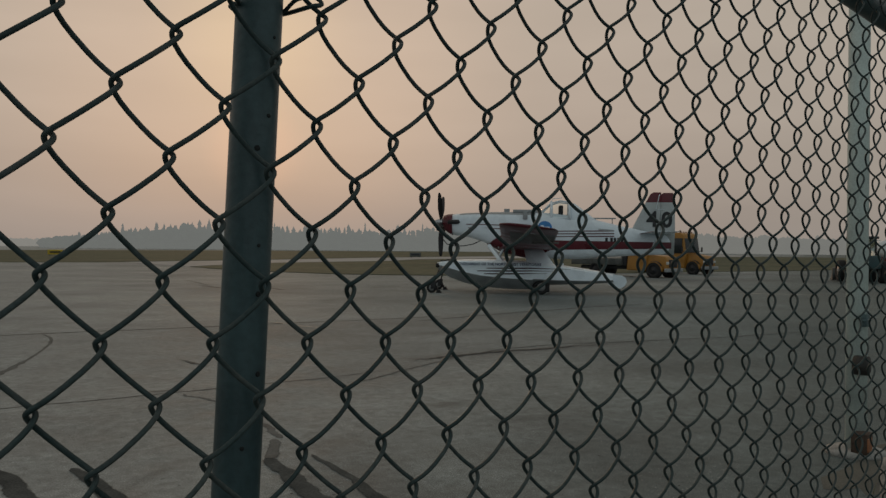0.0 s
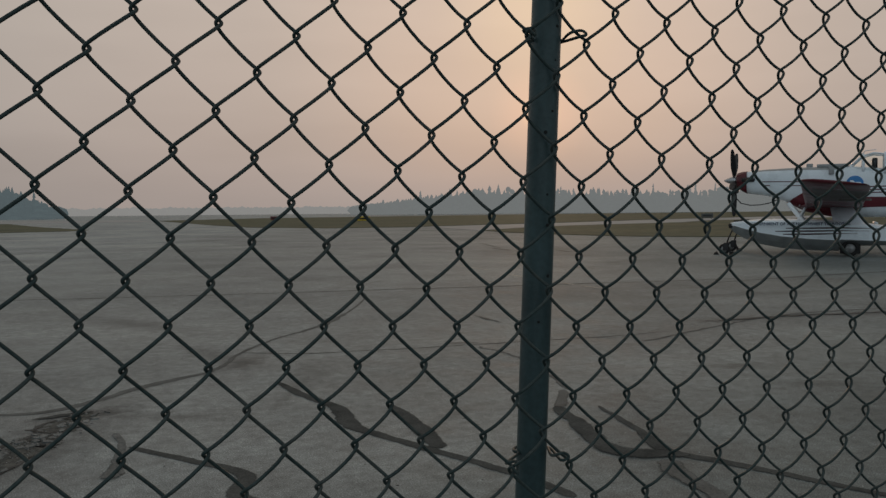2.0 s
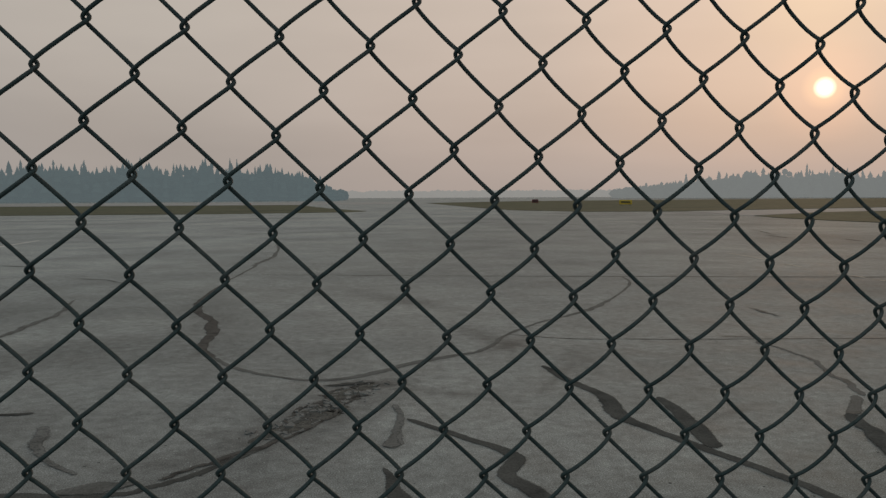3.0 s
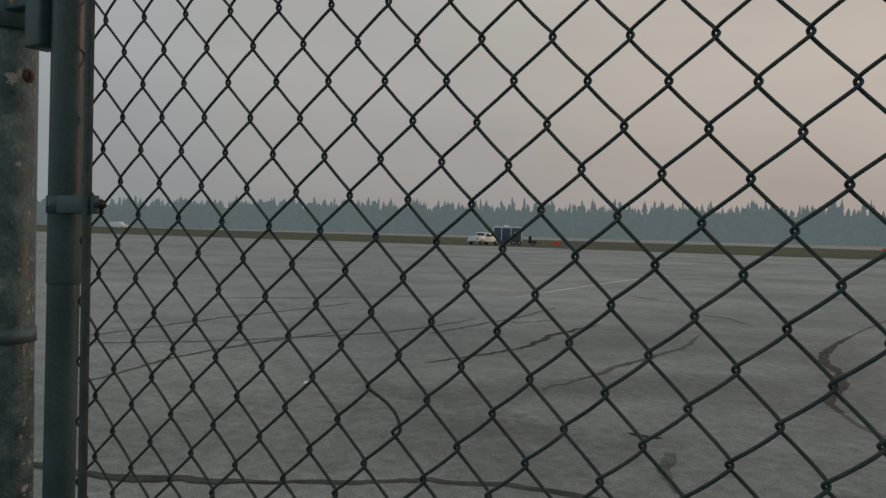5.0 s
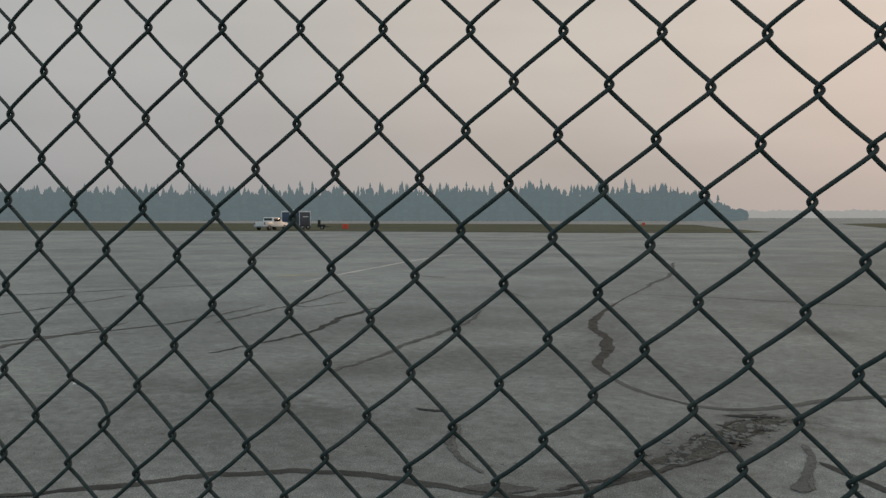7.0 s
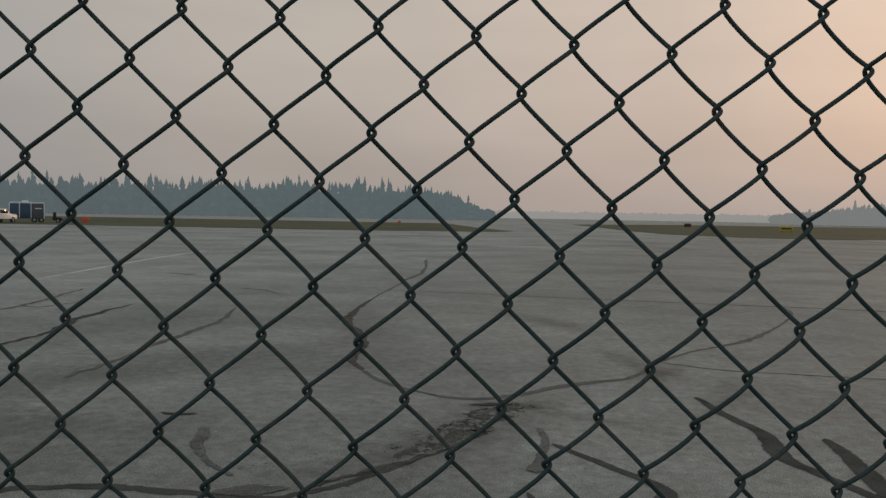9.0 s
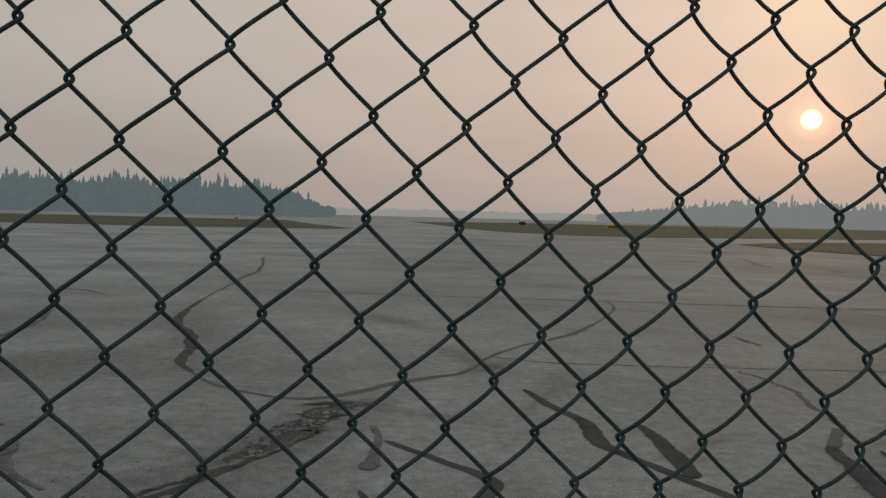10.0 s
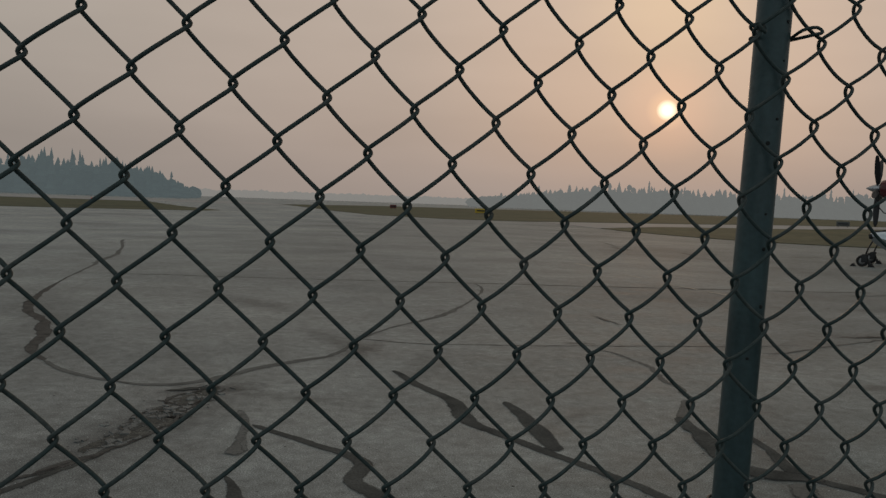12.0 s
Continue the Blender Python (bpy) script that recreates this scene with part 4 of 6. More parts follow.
# tension bars and their bands
bm = fresh()
box(bm, (-1.740, -0.006, 0.1), (-1.729, 0.003, 2.40), 0.002)
part("tension_bar", bm, WIRE, gate)
bm = fresh()
tube(bm, [(right_x(z) - 0.045, -0.004, z) for z in (0.1, 0.9, 1.6, 2.4)], 0.0075, 8)
part("tension_bar", bm, WIRE, gate)
for z, r0 in ((1.955, 0.0235), (1.25, 0.0235), (0.5, 0.0235)):
    bm = fresh()
    band(bm, left_x(z), 0.03, z, r0, 0.026, 0.003, 0.0, (1, -0.026, 0.085))
    ob = part("tension_band", bm, GREEN_STEEL, gate)
    bm = fresh()
    bolt(bm, (left_x(z) + 0.116, 0.0, z), (1, -0.4, 0), 0.05)
    part("bolt", bm, DARK_STEEL, ob)
for z, r0 in ((2.352, 0.0275), (1.728, 0.0275), (1.1, 0.0275), (0.5, 0.0275)):
    bm = fresh()
    band(bm, right_x(z), 0.03, z, r0, 0.024, 0.003, 0.0, (-1, -0.018, 0.03))
    ob = part("tension_band", bm, GREEN_STEEL, gate)
    bm = fresh()
    bolt(bm, (right_x(z) - 0.05, 0.008, z), (0.1, -1, 0), 0.04)
    part("bolt", bm, DARK_STEEL, ob)
# sleeve joint on the hinge-side upright and weld beads at the corners
bm = fresh()
tube(bm, [(left_x(z), 0.03, z) for z in (1.836, 1.8365, 1.839, 2.2, 2.6, 2.95)], [0.0232, 0.0238, 0.0243, 0.0243, 0.0243, 0.0243], 24)
part("sleeve", bm, GREEN_STEEL, gate)
bm = fresh()
band(bm, right_x(2.43), 0.03, 2.452, 0.028, 0.05, 0.002)
part("corner_collar", bm, GREEN_STEEL, gate)

# strained barbed wire above the gate


def barbed_wire(z0, z1, name="barbed_wire"):
    root = thing(name, Matrix(), "strand of rusty barbed wire strung above the gate", "barbed wire", "strands above the gate")
    x0, x1 = left_x(z0), right_x(z1)
    bm = fresh()
    for s in (0, math.pi):
        pts = []
        n = 420
        for k in range(n + 1):
            t = k / n
            x = x0 + (x1 - x0) * t
            sag = -0.035 * 4 * t * (1 - t) + 0.006 * math.sin(x * 9)
            pts.append((x, 0.03 + 0.0022 * math.sin(s + x * 170), z0 + (z1 - z0) * t + sag + 0.0022 * math.cos(s + x * 170)))
        tube(bm, pts, 0.0014, 5)
    part("strand", bm, RUST, root)
    x, k = x0 + 0.06, 0
    rng = random.Random(int(z0 * 100))
    while x < x1 - 0.02:
        t = (x - x0) / (x1 - x0)
        z = z0 + (z1 - z0) * t - 0.035 * 4 * t * (1 - t) + 0.006 * math.sin(x * 9)
        bm = fresh()
        for q in range(2):
            a0 = rng.uniform(0, 6.28)
            pts = [(x - 0.004 + q * 0.004, 0.03 + 0.018 * math.cos(a0), z + 0.018 * math.sin(a0))]
            for w in range(9):
                an = a0 + 0.6 + w * 0.75
                pts.append((x - 0.003 + q * 0.004 + w * 0.0006, 0.03 + 0.0048 * math.cos(an), z + 0.0048 * math.sin(an)))
            an = a0 + 2.6
            pts.append((x + 0.006, 0.03 + 0.018 * math.cos(an), z + 0.018 * math.sin(an)))
            tube(bm, pts, 0.0013, 5)
        part("barb", bm, RUST, root)
        x += 0.125 + rng.uniform(-0.01, 0.01)


barbed_wire(2.575, 2.585)
barbed_wire(2.77, 2.78)

# ---------------------------------------------------------------- hinge post and the fence panel beyond it
post = thing("hinge_post", pose(-1.990, 0.03, 0), "thick weathered galvanised steel gate post with hinge clamp", "gate post")
bm = fresh()
tube(bm, [(0, 0, 0.0), (0, 0, 1.645), (0, 0, 1.652), (0, 0, 3.0)], [0.0505, 0.0505, 0.0495, 0.0495], 32)
part("pipe", bm, GALV, post)
bm = fresh()
tube(bm, [(0, 0, 3.0), (0, 0, 3.02), (0, 0, 3.045), (0, 0, 3.055)], [0.05, 0.05, 0.035, 0.008], 24)
part("cap", bm, BAND, post)
for z in (1.747, 0.9):
    bm = fresh()
    band(bm, 0, 0, z, 0.0500, 0.023, 0.003, 0.0, (-1, -0.03, 0.016))
    ob = part("band", bm, BAND, post)
    bm = fresh()
    bolt(bm, (-0.062, -0.022, z), (0.2, -1, 0), 0.03)
    part("bolt", bm, DARK_STEEL, ob)
bm = fresh()
band(bm, 0, 0, 2.266, 0.0500, 0.075, 0.006, 0.0)
hinge = part("hinge_clamp", bm, BAND, post, "heavy bolted hinge clamp")
bm = fresh()
box(bm, (0.104, -0.034, 2.188), (0.142, 0.006, 2.36), 0.004)
box(bm, (0.044, -0.030, 2.252), (0.13, -0.004, 2.30), 0.003)
part("hinge_lug", bm, GREEN_STEEL, hinge)
bm = fresh()
tube(bm, [(0.047 * math.cos(a), 0.047 * math.sin(a), 2.158) for a in (radians(12), radians(11.99))] + [(0.0515 * math.cos(radians(12)), 0.0515 * math.sin(radians(12)), 2.158)], [0.008, 0.013, 0.010], 12)
part("rust_spot", bm, RUST, post, "rusty plugged bolt hole")

PALE_RUST = material("pale_rust", (0.27, 0.205, 0.13), 0.85, 0.0, 0.3, 60, 220, 0.4, dark=(0.13, 0.09, 0.055))
SCUFF = material("pale_zinc_scuff", (0.30, 0.30, 0.27), 0.7, 0.0, 0.3, 90, 300, 0.3, dark=(0.09, 0.12, 0.12))


def scuff(z, angle, tall, wide, seed, label=""):
    """A pale worn patch on the pipe's wall, of uneven outline."""
    rng = random.Random(seed)
    bm = fresh()
    inner, outer = [], []
    for k in range(16):
        a = 2 * math.pi * k / 16
        q = rng.uniform(0.55, 1.25)
        an = radians(angle + wide * q * math.cos(a))
        zz = z + tall * q * math.sin(a)
        wall = 0.0505 if z < 1.648 else 0.0495
        inner.append(((wall - 0.0005) * math.cos(an), (wall - 0.0005) * math.sin(an), zz))
        outer.append(((wall + 0.00025) * math.cos(an), (wall + 0.00025) * math.sin(an), zz))
    loft(bm, [inner, outer])
    part("paint_scuff", bm, SCUFF, post, label, False)


scuff(2.150, -18, 0.011, 14, 1, "pale scuffed zinc")
scuff(2.160, -4, 0.006, 9, 2)
for k in range(70):
    rr = random.Random(80 + k)
    scuff(rr.uniform(1.38, 2.22), rr.gauss(26, 9), rr.uniform(0.0015, 0.007), rr.uniform(1.2, 4.5), 290 + k)
for k in range(26):
    rr = random.Random(180 + k)
    scuff(rr.uniform(1.38, 2.22), rr.uniform(-75, 8), rr.uniform(0.001, 0.0035), rr.uniform(0.8, 2.2), 190 + k)
# a drip of old paint, a rusty stain on the hinge clamp
bm = fresh()
tube(bm, [(0.0512 * math.cos(radians(-66)), 0.0512 * math.sin(radians(-66)), z) for z in (1.755, 1.80, 1.86, 1.885)], [0.0016, 0.0012, 0.0009, 0.0004], 6)
part("paint_run", bm, DARK_STEEL, post, "dark run of old paint")
bm = fresh()
inner, outer = [], []
rr = random.Random(7)
for k in range(18):
    a = 2 * math.pi * k / 18
    q = rr.uniform(0.7, 1.2)
    x, zz = 0.070 + 0.023 * q * math.cos(a), 2.276 + 0.017 * q * math.sin(a)
    inner.append((x, -0.0296, zz))
    outer.append((x, -0.0306, zz))
loft(bm, [inner, outer])
part("rust_stain", bm, PALE_RUST, hinge, "pale brown rusty stain", False)

panel = thing("fence_panel", Matrix(), "chain-link fence panel tied to the hinge post", "fence")


def panel_fabric(i, j):
    i, j = np.asarray(i, float), np.asarray(j, float)
    x = -2.050 + i * 0.0405 + 0.004 * np.sin(j * 0.4)
    return np.stack([x, -0.005 + 0.006 * np.sin(i * 0.5 + j * 0.2), 2.2631 + j * 0.0475 + i * 0.004], -1)


for n in range(-26, 1):
    wire_mesh("mesh_wire", wire_points(n, -46, 9, panel_fabric, 0.007), WIRE_R, 6, WIRE, panel)
bm = fresh()
box(bm, (-2.046, -0.012, 0.1), (-2.037, -0.002, 2.62), 0.002)
part("tension_bar", bm, WIRE, panel)
bm = fresh()
tube(bm, [(-2.03, 0.026, 2.62), (-3.3, 0.026, 2.62)], 0.021, 16)
part("top_rail", bm, GREEN_STEEL, panel)
bm = fresh()
tube(bm, [(-3.3, 0.03, 0), (-3.3, 0.03, 2.75)], 0.03, 20)
part("line_post", bm, GREEN_STEEL, panel)

# ---------------------------------------------------------------- latch side: tall white post, stakes, chain and padlock
POST_PAINT = material("weathered_white_post_paint", (0.60, 0.67, 0.63), 0.85, 0.0, 0.10, 2.5, 60, 0.2, spec=0.1)
mast = thing("white_post", pose(8.15, 1.99, 0), "tall white-painted steel post on a concrete footing", "post")
bm = fresh()
tube(bm, [(0, 0, 0.06), (0, 0, 6.0)], 0.095, 24)
part("pipe", bm, POST_PAINT, mast)
bm = fresh()
tube(bm, [(0, 0, 0), (0, 0, 0.05), (0, 0, 0.07)], [0.27, 0.26, 0.2], 20)
part("footing", bm, CONCRETE, mast)
bm = fresh()
box(bm, (-0.22, -0.16, 0.05), (-0.04, -0.02, 0.24), 0.01)
part("base_box", bm, RUST, mast, "small rusty box at the foot of the post")
bm = fresh()
tube(bm, [(-0.12, -0.14, 0.86), (-0.12, -0.02, 0.86)], 0.09, 16)
part("reel", bm, DARK_STEEL, mast, "dark round fitting on the post")
bm = fresh()
box(bm, (-0.13, -0.12, 1.22), (0.0, -0.07, 1.34), 0.008)
tube(bm, [(-0.16, -0.1, 1.28), (-0.02, -0.12, 1.28)], 0.015, 8)
part("latch", bm, BAND, mast)
ORANGE = material("orange_sticker", (0.32, 0.13, 0.06), 0.6, 0, 0.15, 20, 90, 0.05)
bm = fresh()
box(bm, (-0.215, -0.172, 0.08), (-0.10, -0.160, 0.2), 0.002)
part("sticker", bm, ORANGE, mast, "faded orange sticker")

plate = thing("steel_stake", pose(2.89, 0.205, 0), "dark flat steel stake behind the gate upright", "stake", "stakes beside the gate")
bm = fresh()
box(bm, (-0.02, -0.005, -0.0), (0.02, 0.005, 1.55), 0.001)
part("bar", bm, DARK_STEEL, plate)
stake = thing("steel_stake", Matrix.LocRotScale((4.42, 0.465, 0), Euler((0, radians(1.5), 0)), None), "thin dark steel stake driven upright", "stake", "stakes beside the gate")
bm = fresh()
box(bm, (-0.03, -0.004, 0), (0.03, 0.004, 1.43), 0.001)
box(bm, (-0.004, -0.004, 0), (0.004, 0.02, 1.43), 0.001)
part("bar", bm, DARK_STEEL, stake)


def link_ring(bm, m, l=0.058, w=0.028, r=0.0038):
    pts = []
    for k in range(14):
        a = 2 * math.pi * k / 14
        c, s = math.cos(a), math.sin(a)
        pts.append(m @ Vector((math.copysign(max(0, l / 2 - w / 2), c) + w / 2 * c, w / 2 * s, 0)))
    pts.append(pts[0])
    pts.append(pts[1])
    tube(bm, pts, r, 6, False)


def chain(points, name, label):
    root = thing(name, Matrix(), label, "chain")
    line = [Vector(p) for p in points]
    seg, k = 0.0, 0
    dist = []
    for a, c in zip(line, line[1:]):
        dist.append((c - a).length)
    total, s = sum(dist), 0.0
    while s < total:
        q, i = s, 0
        while i < len(dist) - 1 and q > dist[i]:
            q -= dist[i]
            i += 1
        d = (line[i + 1] - line[i]).normalized()
        p = line[i] + d * q
        rot = d.to_track_quat("X", "Z").to_matrix().to_4x4() @ Matrix.Rotation(radians(90 * (k % 2) + 20), 4, "X")
        bm = fresh()
        link_ring(bm, Matrix.Translation(p) @ rot)
        part("link", bm, DARK_STEEL, root)
        s += 0.047
        k += 1
    return root


chain([(2.215, 0.010, 1.545), (2.212, 0.010, 1.42), (2.205, 0.010, 1.30), (2.2, 0.010, 1.22)], "hanging_chain", "dark rusty steel chain hanging down the gate upright")
chain([(2.34, 0.010, 1.285), (2.45, 0.0, 1.312), (2.62, 0.0, 1.345), (2.80, 0.0, 1.385), (3.3, 0.0, 1.50), (3.68, 0.0, 1.60)], "slack_chain", "dark rusty steel chain stretched from the padlock")
lock = thing("padlock", Matrix.LocRotScale((2.318, 0.016, 1.266), Euler((radians(4), radians(32), radians(-40))), (0.98, 0.98, 0.98)), "weathered steel padlock hanging on the chain", "padlock")
bm = fresh()
box(bm, (-0.025, -0.012, -0.032), (0.025, 0.012, 0.022), 0.005)
part("body", bm, DARK_STEEL, lock)
bm = fresh()
tube(bm, [(-0.016, 0, 0.02)] + [(-0.016 * math.cos(a), 0, 0.05 + 0.018 * math.sin(a)) for a in (math.pi * k / 8 for k in range(9))] + [(0.016, 0, 0.02)], 0.004, 8)
part("shackle", bm, DARK_STEEL, lock)
latch_post = thing("latch_post", pose(3.72, 0.03, 0), "green-painted steel post that holds the chain", "gate post")
bm = fresh()
tube(bm, [(0, 0, 0), (0, 0, 2.6)], 0.04, 20)
part("pipe", bm, GREEN_STEEL, latch_post)
stub = thing("bollard", pose(5.15, 0.86, 0), "short pale concrete bollard beside the gate", "bollard")
bm = fresh()
tube(bm, [(0, 0, 0), (0, 0, 0.66), (0, 0, 0.685)], [0.10, 0.10, 0.085], 20)
part("pipe", bm, CONCRETE, stub)

# weeds and sand along the paving's edge near the gate
SAND = material("sandy_dust", (0.10, 0.098, 0.082), 0.95, 0, 0.25, 3, 60, 0.5, dark=(0.062, 0.062, 0.054))
WEED = material("dry_weeds", (0.13, 0.14, 0.06), 0.9, 0, 0.3, 4, 20, 0.0, dark=(0.09, 0.10, 0.04))
bm = fresh()
for k, (x, y, r) in enumerate(((5.6, 0.7, 0.5), (6.6, 1.1, 0.6), (7.7, 1.6, 0.7), (6.0, 0.2, 0.7), (9.2, 1.6, 0.8), (4.6, 0.4, 0.4))):
    rng = random.Random(k)
    c = bm.verts.new((x, y, 0.03))
    ring = [bm.verts.new((x + r * 1.5 * math.cos(a) * rng.uniform(0.7, 1.2), y + r * 0.5 * math.sin(a) * rng.uniform(0.7, 1.2), 0.003)) for a in (2 * math.pi * q / 20 for q in range(20))]
    for q in range(20):
        bm.faces.new((c, ring[q], ring[(q + 1) % 20]))
tagged(link_mesh("sand", bm, SAND), "drifted sandy dust along the gate line", "sand", kind="stuff")
rng = np.random.default_rng(5)
verts, faces = [], []
for k in range(3200):
    cx = rng.uniform(4.2, 9.6)
    cy = 0.12 * cx - 0.05 + rng.normal(0, 0.18) + 0.25 * math.sin(cx * 3)
    if noise.noise((cx * 1.3, cy * 2.0, 0)) < 0.02:
        continue
    a, h = rng.uniform(0, 6.28), rng.uniform(0.04, 0.16)
    dx, dy = math.cos(a), math.sin(a)
    lx, ly = rng.normal(0, 0.05, 2)
    n0 = len(verts)
    verts += [(cx - dx * 0.004, cy - dy * 0.004, 0), (cx + dx * 0.004, cy + dy * 0.004, 0), (cx + lx * 0.5 + dx * 0.003, cy + ly * 0.5 + dy * 0.003, h * 0.6), (cx + lx, cy + ly, h)]
    faces += [(n0, n0 + 1, n0 + 2), (n0, n0 + 2, n0 + 3)]
me = bpy.data.meshes.new("weeds")
me.from_pydata(verts, [], faces)
me.materials.append(WEED)
tagged(new("weeds", me), "sparse dry weeds along the gate line", "weeds", kind="stuff")

# ---------------------------------------------------------------- the parked amphibious aeroplane
AIR_WHITE = material("aircraft_white_paint", (0.78, 0.85, 0.90), 0.30, 0, 0.05, 1.2, 30, 0.03)
# fin and rudder take this darker grey instead of the fuselage white
FIN_GREY = material("pale_grey_fin", (0.47, 0.50, 0.50), 0.4, 0, 0.08, 1.2, 30, 0.03)
AIR_RED = material("aircraft_dark_red_paint", (0.12, 0.013, 0.022), 0.35, 0, 0.12, 1.5, 30, 0.03)
AIR_BLACK = material("matt_black_paint", (0.02, 0.02, 0.022), 0.55, 0, 0.2, 3, 40, 0.05)
AIR_GREY = material("bare_aluminium_grey", (0.33, 0.345, 0.35), 0.45, 0.2, 0.12, 1.5, 30, 0.08)
AIR_STRIPE = material("maroon_pinstripe", (0.10, 0.02, 0.03), 0.4, 0, 0.1, 2, 30, 0.0)
BLUE = material("bright_blue_decal", (0.03, 0.22, 0.55), 0.4, 0, 0.08, 4, 40, 0.0)
TYRE = material("tyre_rubber", (0.022, 0.022, 0.022), 0.85, 0, 0.25, 8, 60, 0.3)
RIM = material("wheel_rim_grey", (0.38, 0.38, 0.38), 0.5, 0.3, 0.1, 6, 40, 0.1)
DARK_UNDER = material("dark_wing_underside", (0.11, 0.098, 0.092), 0.5, 0.1, 0.3, 0.9, 12, 0.1, dark=(0.045, 0.035, 0.032))
GLASS = glass_material("canopy_glass")
SPINNER = material("polished_spinner", (0.45, 0.45, 0.46), 0.25, 0.8, 0.08, 3, 30, 0.02)

D_AIR, B_AIR, TURN_AIR = 38.0, 54.29, -2.0
air_c = (-0.467 + D_AIR * math.sin(radians(B_AIR)), -0.787 + D_AIR * math.cos(radians(B_AIR)))
# heading: square to the line of sight, the nose to the left as seen from the gate
head = math.atan2(math.sin(radians(B_AIR)) * math.cos(radians(TURN_AIR)) + math.cos(radians(B_AIR)) * math.sin(radians(TURN_AIR)),
                  -math.cos(radians(B_AIR)) * math.cos(radians(TURN_AIR)) + math.sin(radians(B_AIR)) * math.sin(radians(TURN_AIR)))
aeroplane = thing("float_aeroplane", pose(air_c[0], air_c[1], 0, 0, 0, math.degrees(head)) @ Matrix.Scale(0.99, 4), "white and dark red single-engine propeller aeroplane parked on amphibious floats", "aeroplane")
S0 = 5.45                                     # metres from spinner tip to the origin


def st(s):
    return S0 - s


def hull_ring(s, zc, hw, hh, n=24, sq=2.6, flat=0.0):
    """A rounded-box section of the fuselage."""
    pts = []
    for k in range(n):
        a = 2 * math.pi * k / n
        c, q = math.cos(a), math.sin(a)
        y = hw * math.copysign(abs(c) ** (2 / sq), c)
        z = hh * math.copysign(abs(q) ** (2 / sq), q)
        pts.append((st(s), y, zc + z))
    return pts


#            s    centre  half-width half-height
SECTIONS = [(0.62, 3.12, 0.36, 0.37), (0.95, 3.05, 0.46, 0.47), (1.75, 3.03, 0.54, 0.56), (2.5, 2.92, 0.58, 0.70), (3.3, 2.72, 0.62, 0.92), (4.2, 2.62, 0.66, 1.02), (5.0, 2.60, 0.66, 1.04),
            (5.8, 2.55, 0.64, 1.02), (6.7, 2.48, 0.58, 0.95), (7.6, 2.43, 0.48, 0.83), (8.6, 2.35, 0.36, 0.67), (9.6, 2.28, 0.22, 0.54), (10.5, 2.23, 0.11, 0.47), (10.78, 2.23, 0.06, 0.44)]


def section_at(s):
    a = np.array(SECTIONS)
    return [float(np.interp(s, a[:, 0], a[:, k])) for k in (1, 2, 3)]


bm = fresh()
ss = [0.93 + (SECTIONS[-1][0] - 0.93) * k / 40 for k in range(41)]
loft(bm, [hull_ring(s, *section_at(s), n=40) for s in ss])
fuselage = part("fuselage", bm, AIR_WHITE, aeroplane, "white fuselage with a broad dark red stripe")


def side_mark(name, pts, mt, parent, label="", off=0.012, thick=0.008):
    """A thin painted shape on the port side: pts are (s, z)."""
    bm = fresh()
    lo, hi = [], []
    for s, z in pts:
        zc, hw, hh = section_at(s)
        q = min(0.98, abs(z - zc) / hh)
        y = hw * (1 - q ** 2.6) ** (1 / 2.6)
        lo.append((st(s), y - 0.005, z))
        hi.append((st(s), y + off, z))
    loft(bm, [lo, hi])
    return part(name, bm, mt, parent, label, False)


def side_band(name, s0, s1, low, high, mt, parent, label="", off=0.008, rows=6, cols=24):
    """A painted band on both flanks between two heights given along the fuselage."""
    bm = fresh()
    for side in (1, -1):
        g = []
        for k in range(cols + 1):
            s = s0 + (s1 - s0) * k / cols
            zc, hw, hh = section_at(s)
            col = []
            for r in range(rows + 1):
                z = low(s) + (high(s) - low(s)) * r / rows
                z = max(zc - hh * 0.999, min(zc + hh * 0.999, z))
                q = abs(z - zc) / hh
                y = hw * (1 - q ** 2.6) ** (1 / 2.6)
                col.append(bm.verts.new((st(s), side * (y + off), z - (off if z < zc - hh * 0.8 else 0))))
            g.append(col)
        for k in range(cols):
            for r in range(rows):
                bm.faces.new((g[k][r], g[k + 1][r], g[k + 1][r + 1], g[k][r + 1]))
    bmesh.ops.recalc_face_normals(bm, faces=bm.faces)
    return part(name, bm, mt, parent, label)


side_band("red_stripe", 4.6, 10.75, lambda s: 1.93 + 0.018 * (s - 5) + max(0, 5.4 - s) * -0.5, lambda s: 2.36 - 0.008 * (s - 5), AIR_RED, fuselage, "broad dark red stripe")
side_band("red_belly", 2.5, 4.9, lambda s: 1.0, lambda s: min(2.14 + 0.62 * (s - 2.5), 2.66, 2.66 - 0.2 * (s - 3.6)), AIR_RED, fuselage, "dark red belly", rows=12, off=0.03)
side_band("top_panel", 1.3, 4.7, lambda s: section_at(s)[0] + section_at(s)[2] * 0.86, lambda s: section_at(s)[0] + section_at(s)[2] * 0.998, AIR_GREY, fuselage, "grey anti-glare panel", off=0.01)
for z0, s0, s1 in ((3.02, 1.6, 3.9), (2.86, 1.7, 3.6)):
    side_band("pinstripe", s0, s1, lambda s: z0 - 0.018 + 0.03 * math.sin(s), lambda s: z0 + 0.018 + 0.03 * math.sin(s), AIR_STRIPE, fuselage, rows=1, off=0.01)
for z0 in (2.76, 2.64, 2.52):
    side_band("pinstripe", 5.0, 8.2, lambda s: z0 - 0.02 + 0.012 * (s - 5), lambda s: z0 + 0.016 + 0.016 * (s - 5), AIR_STRIPE, fuselage, rows=1, off=0.01)
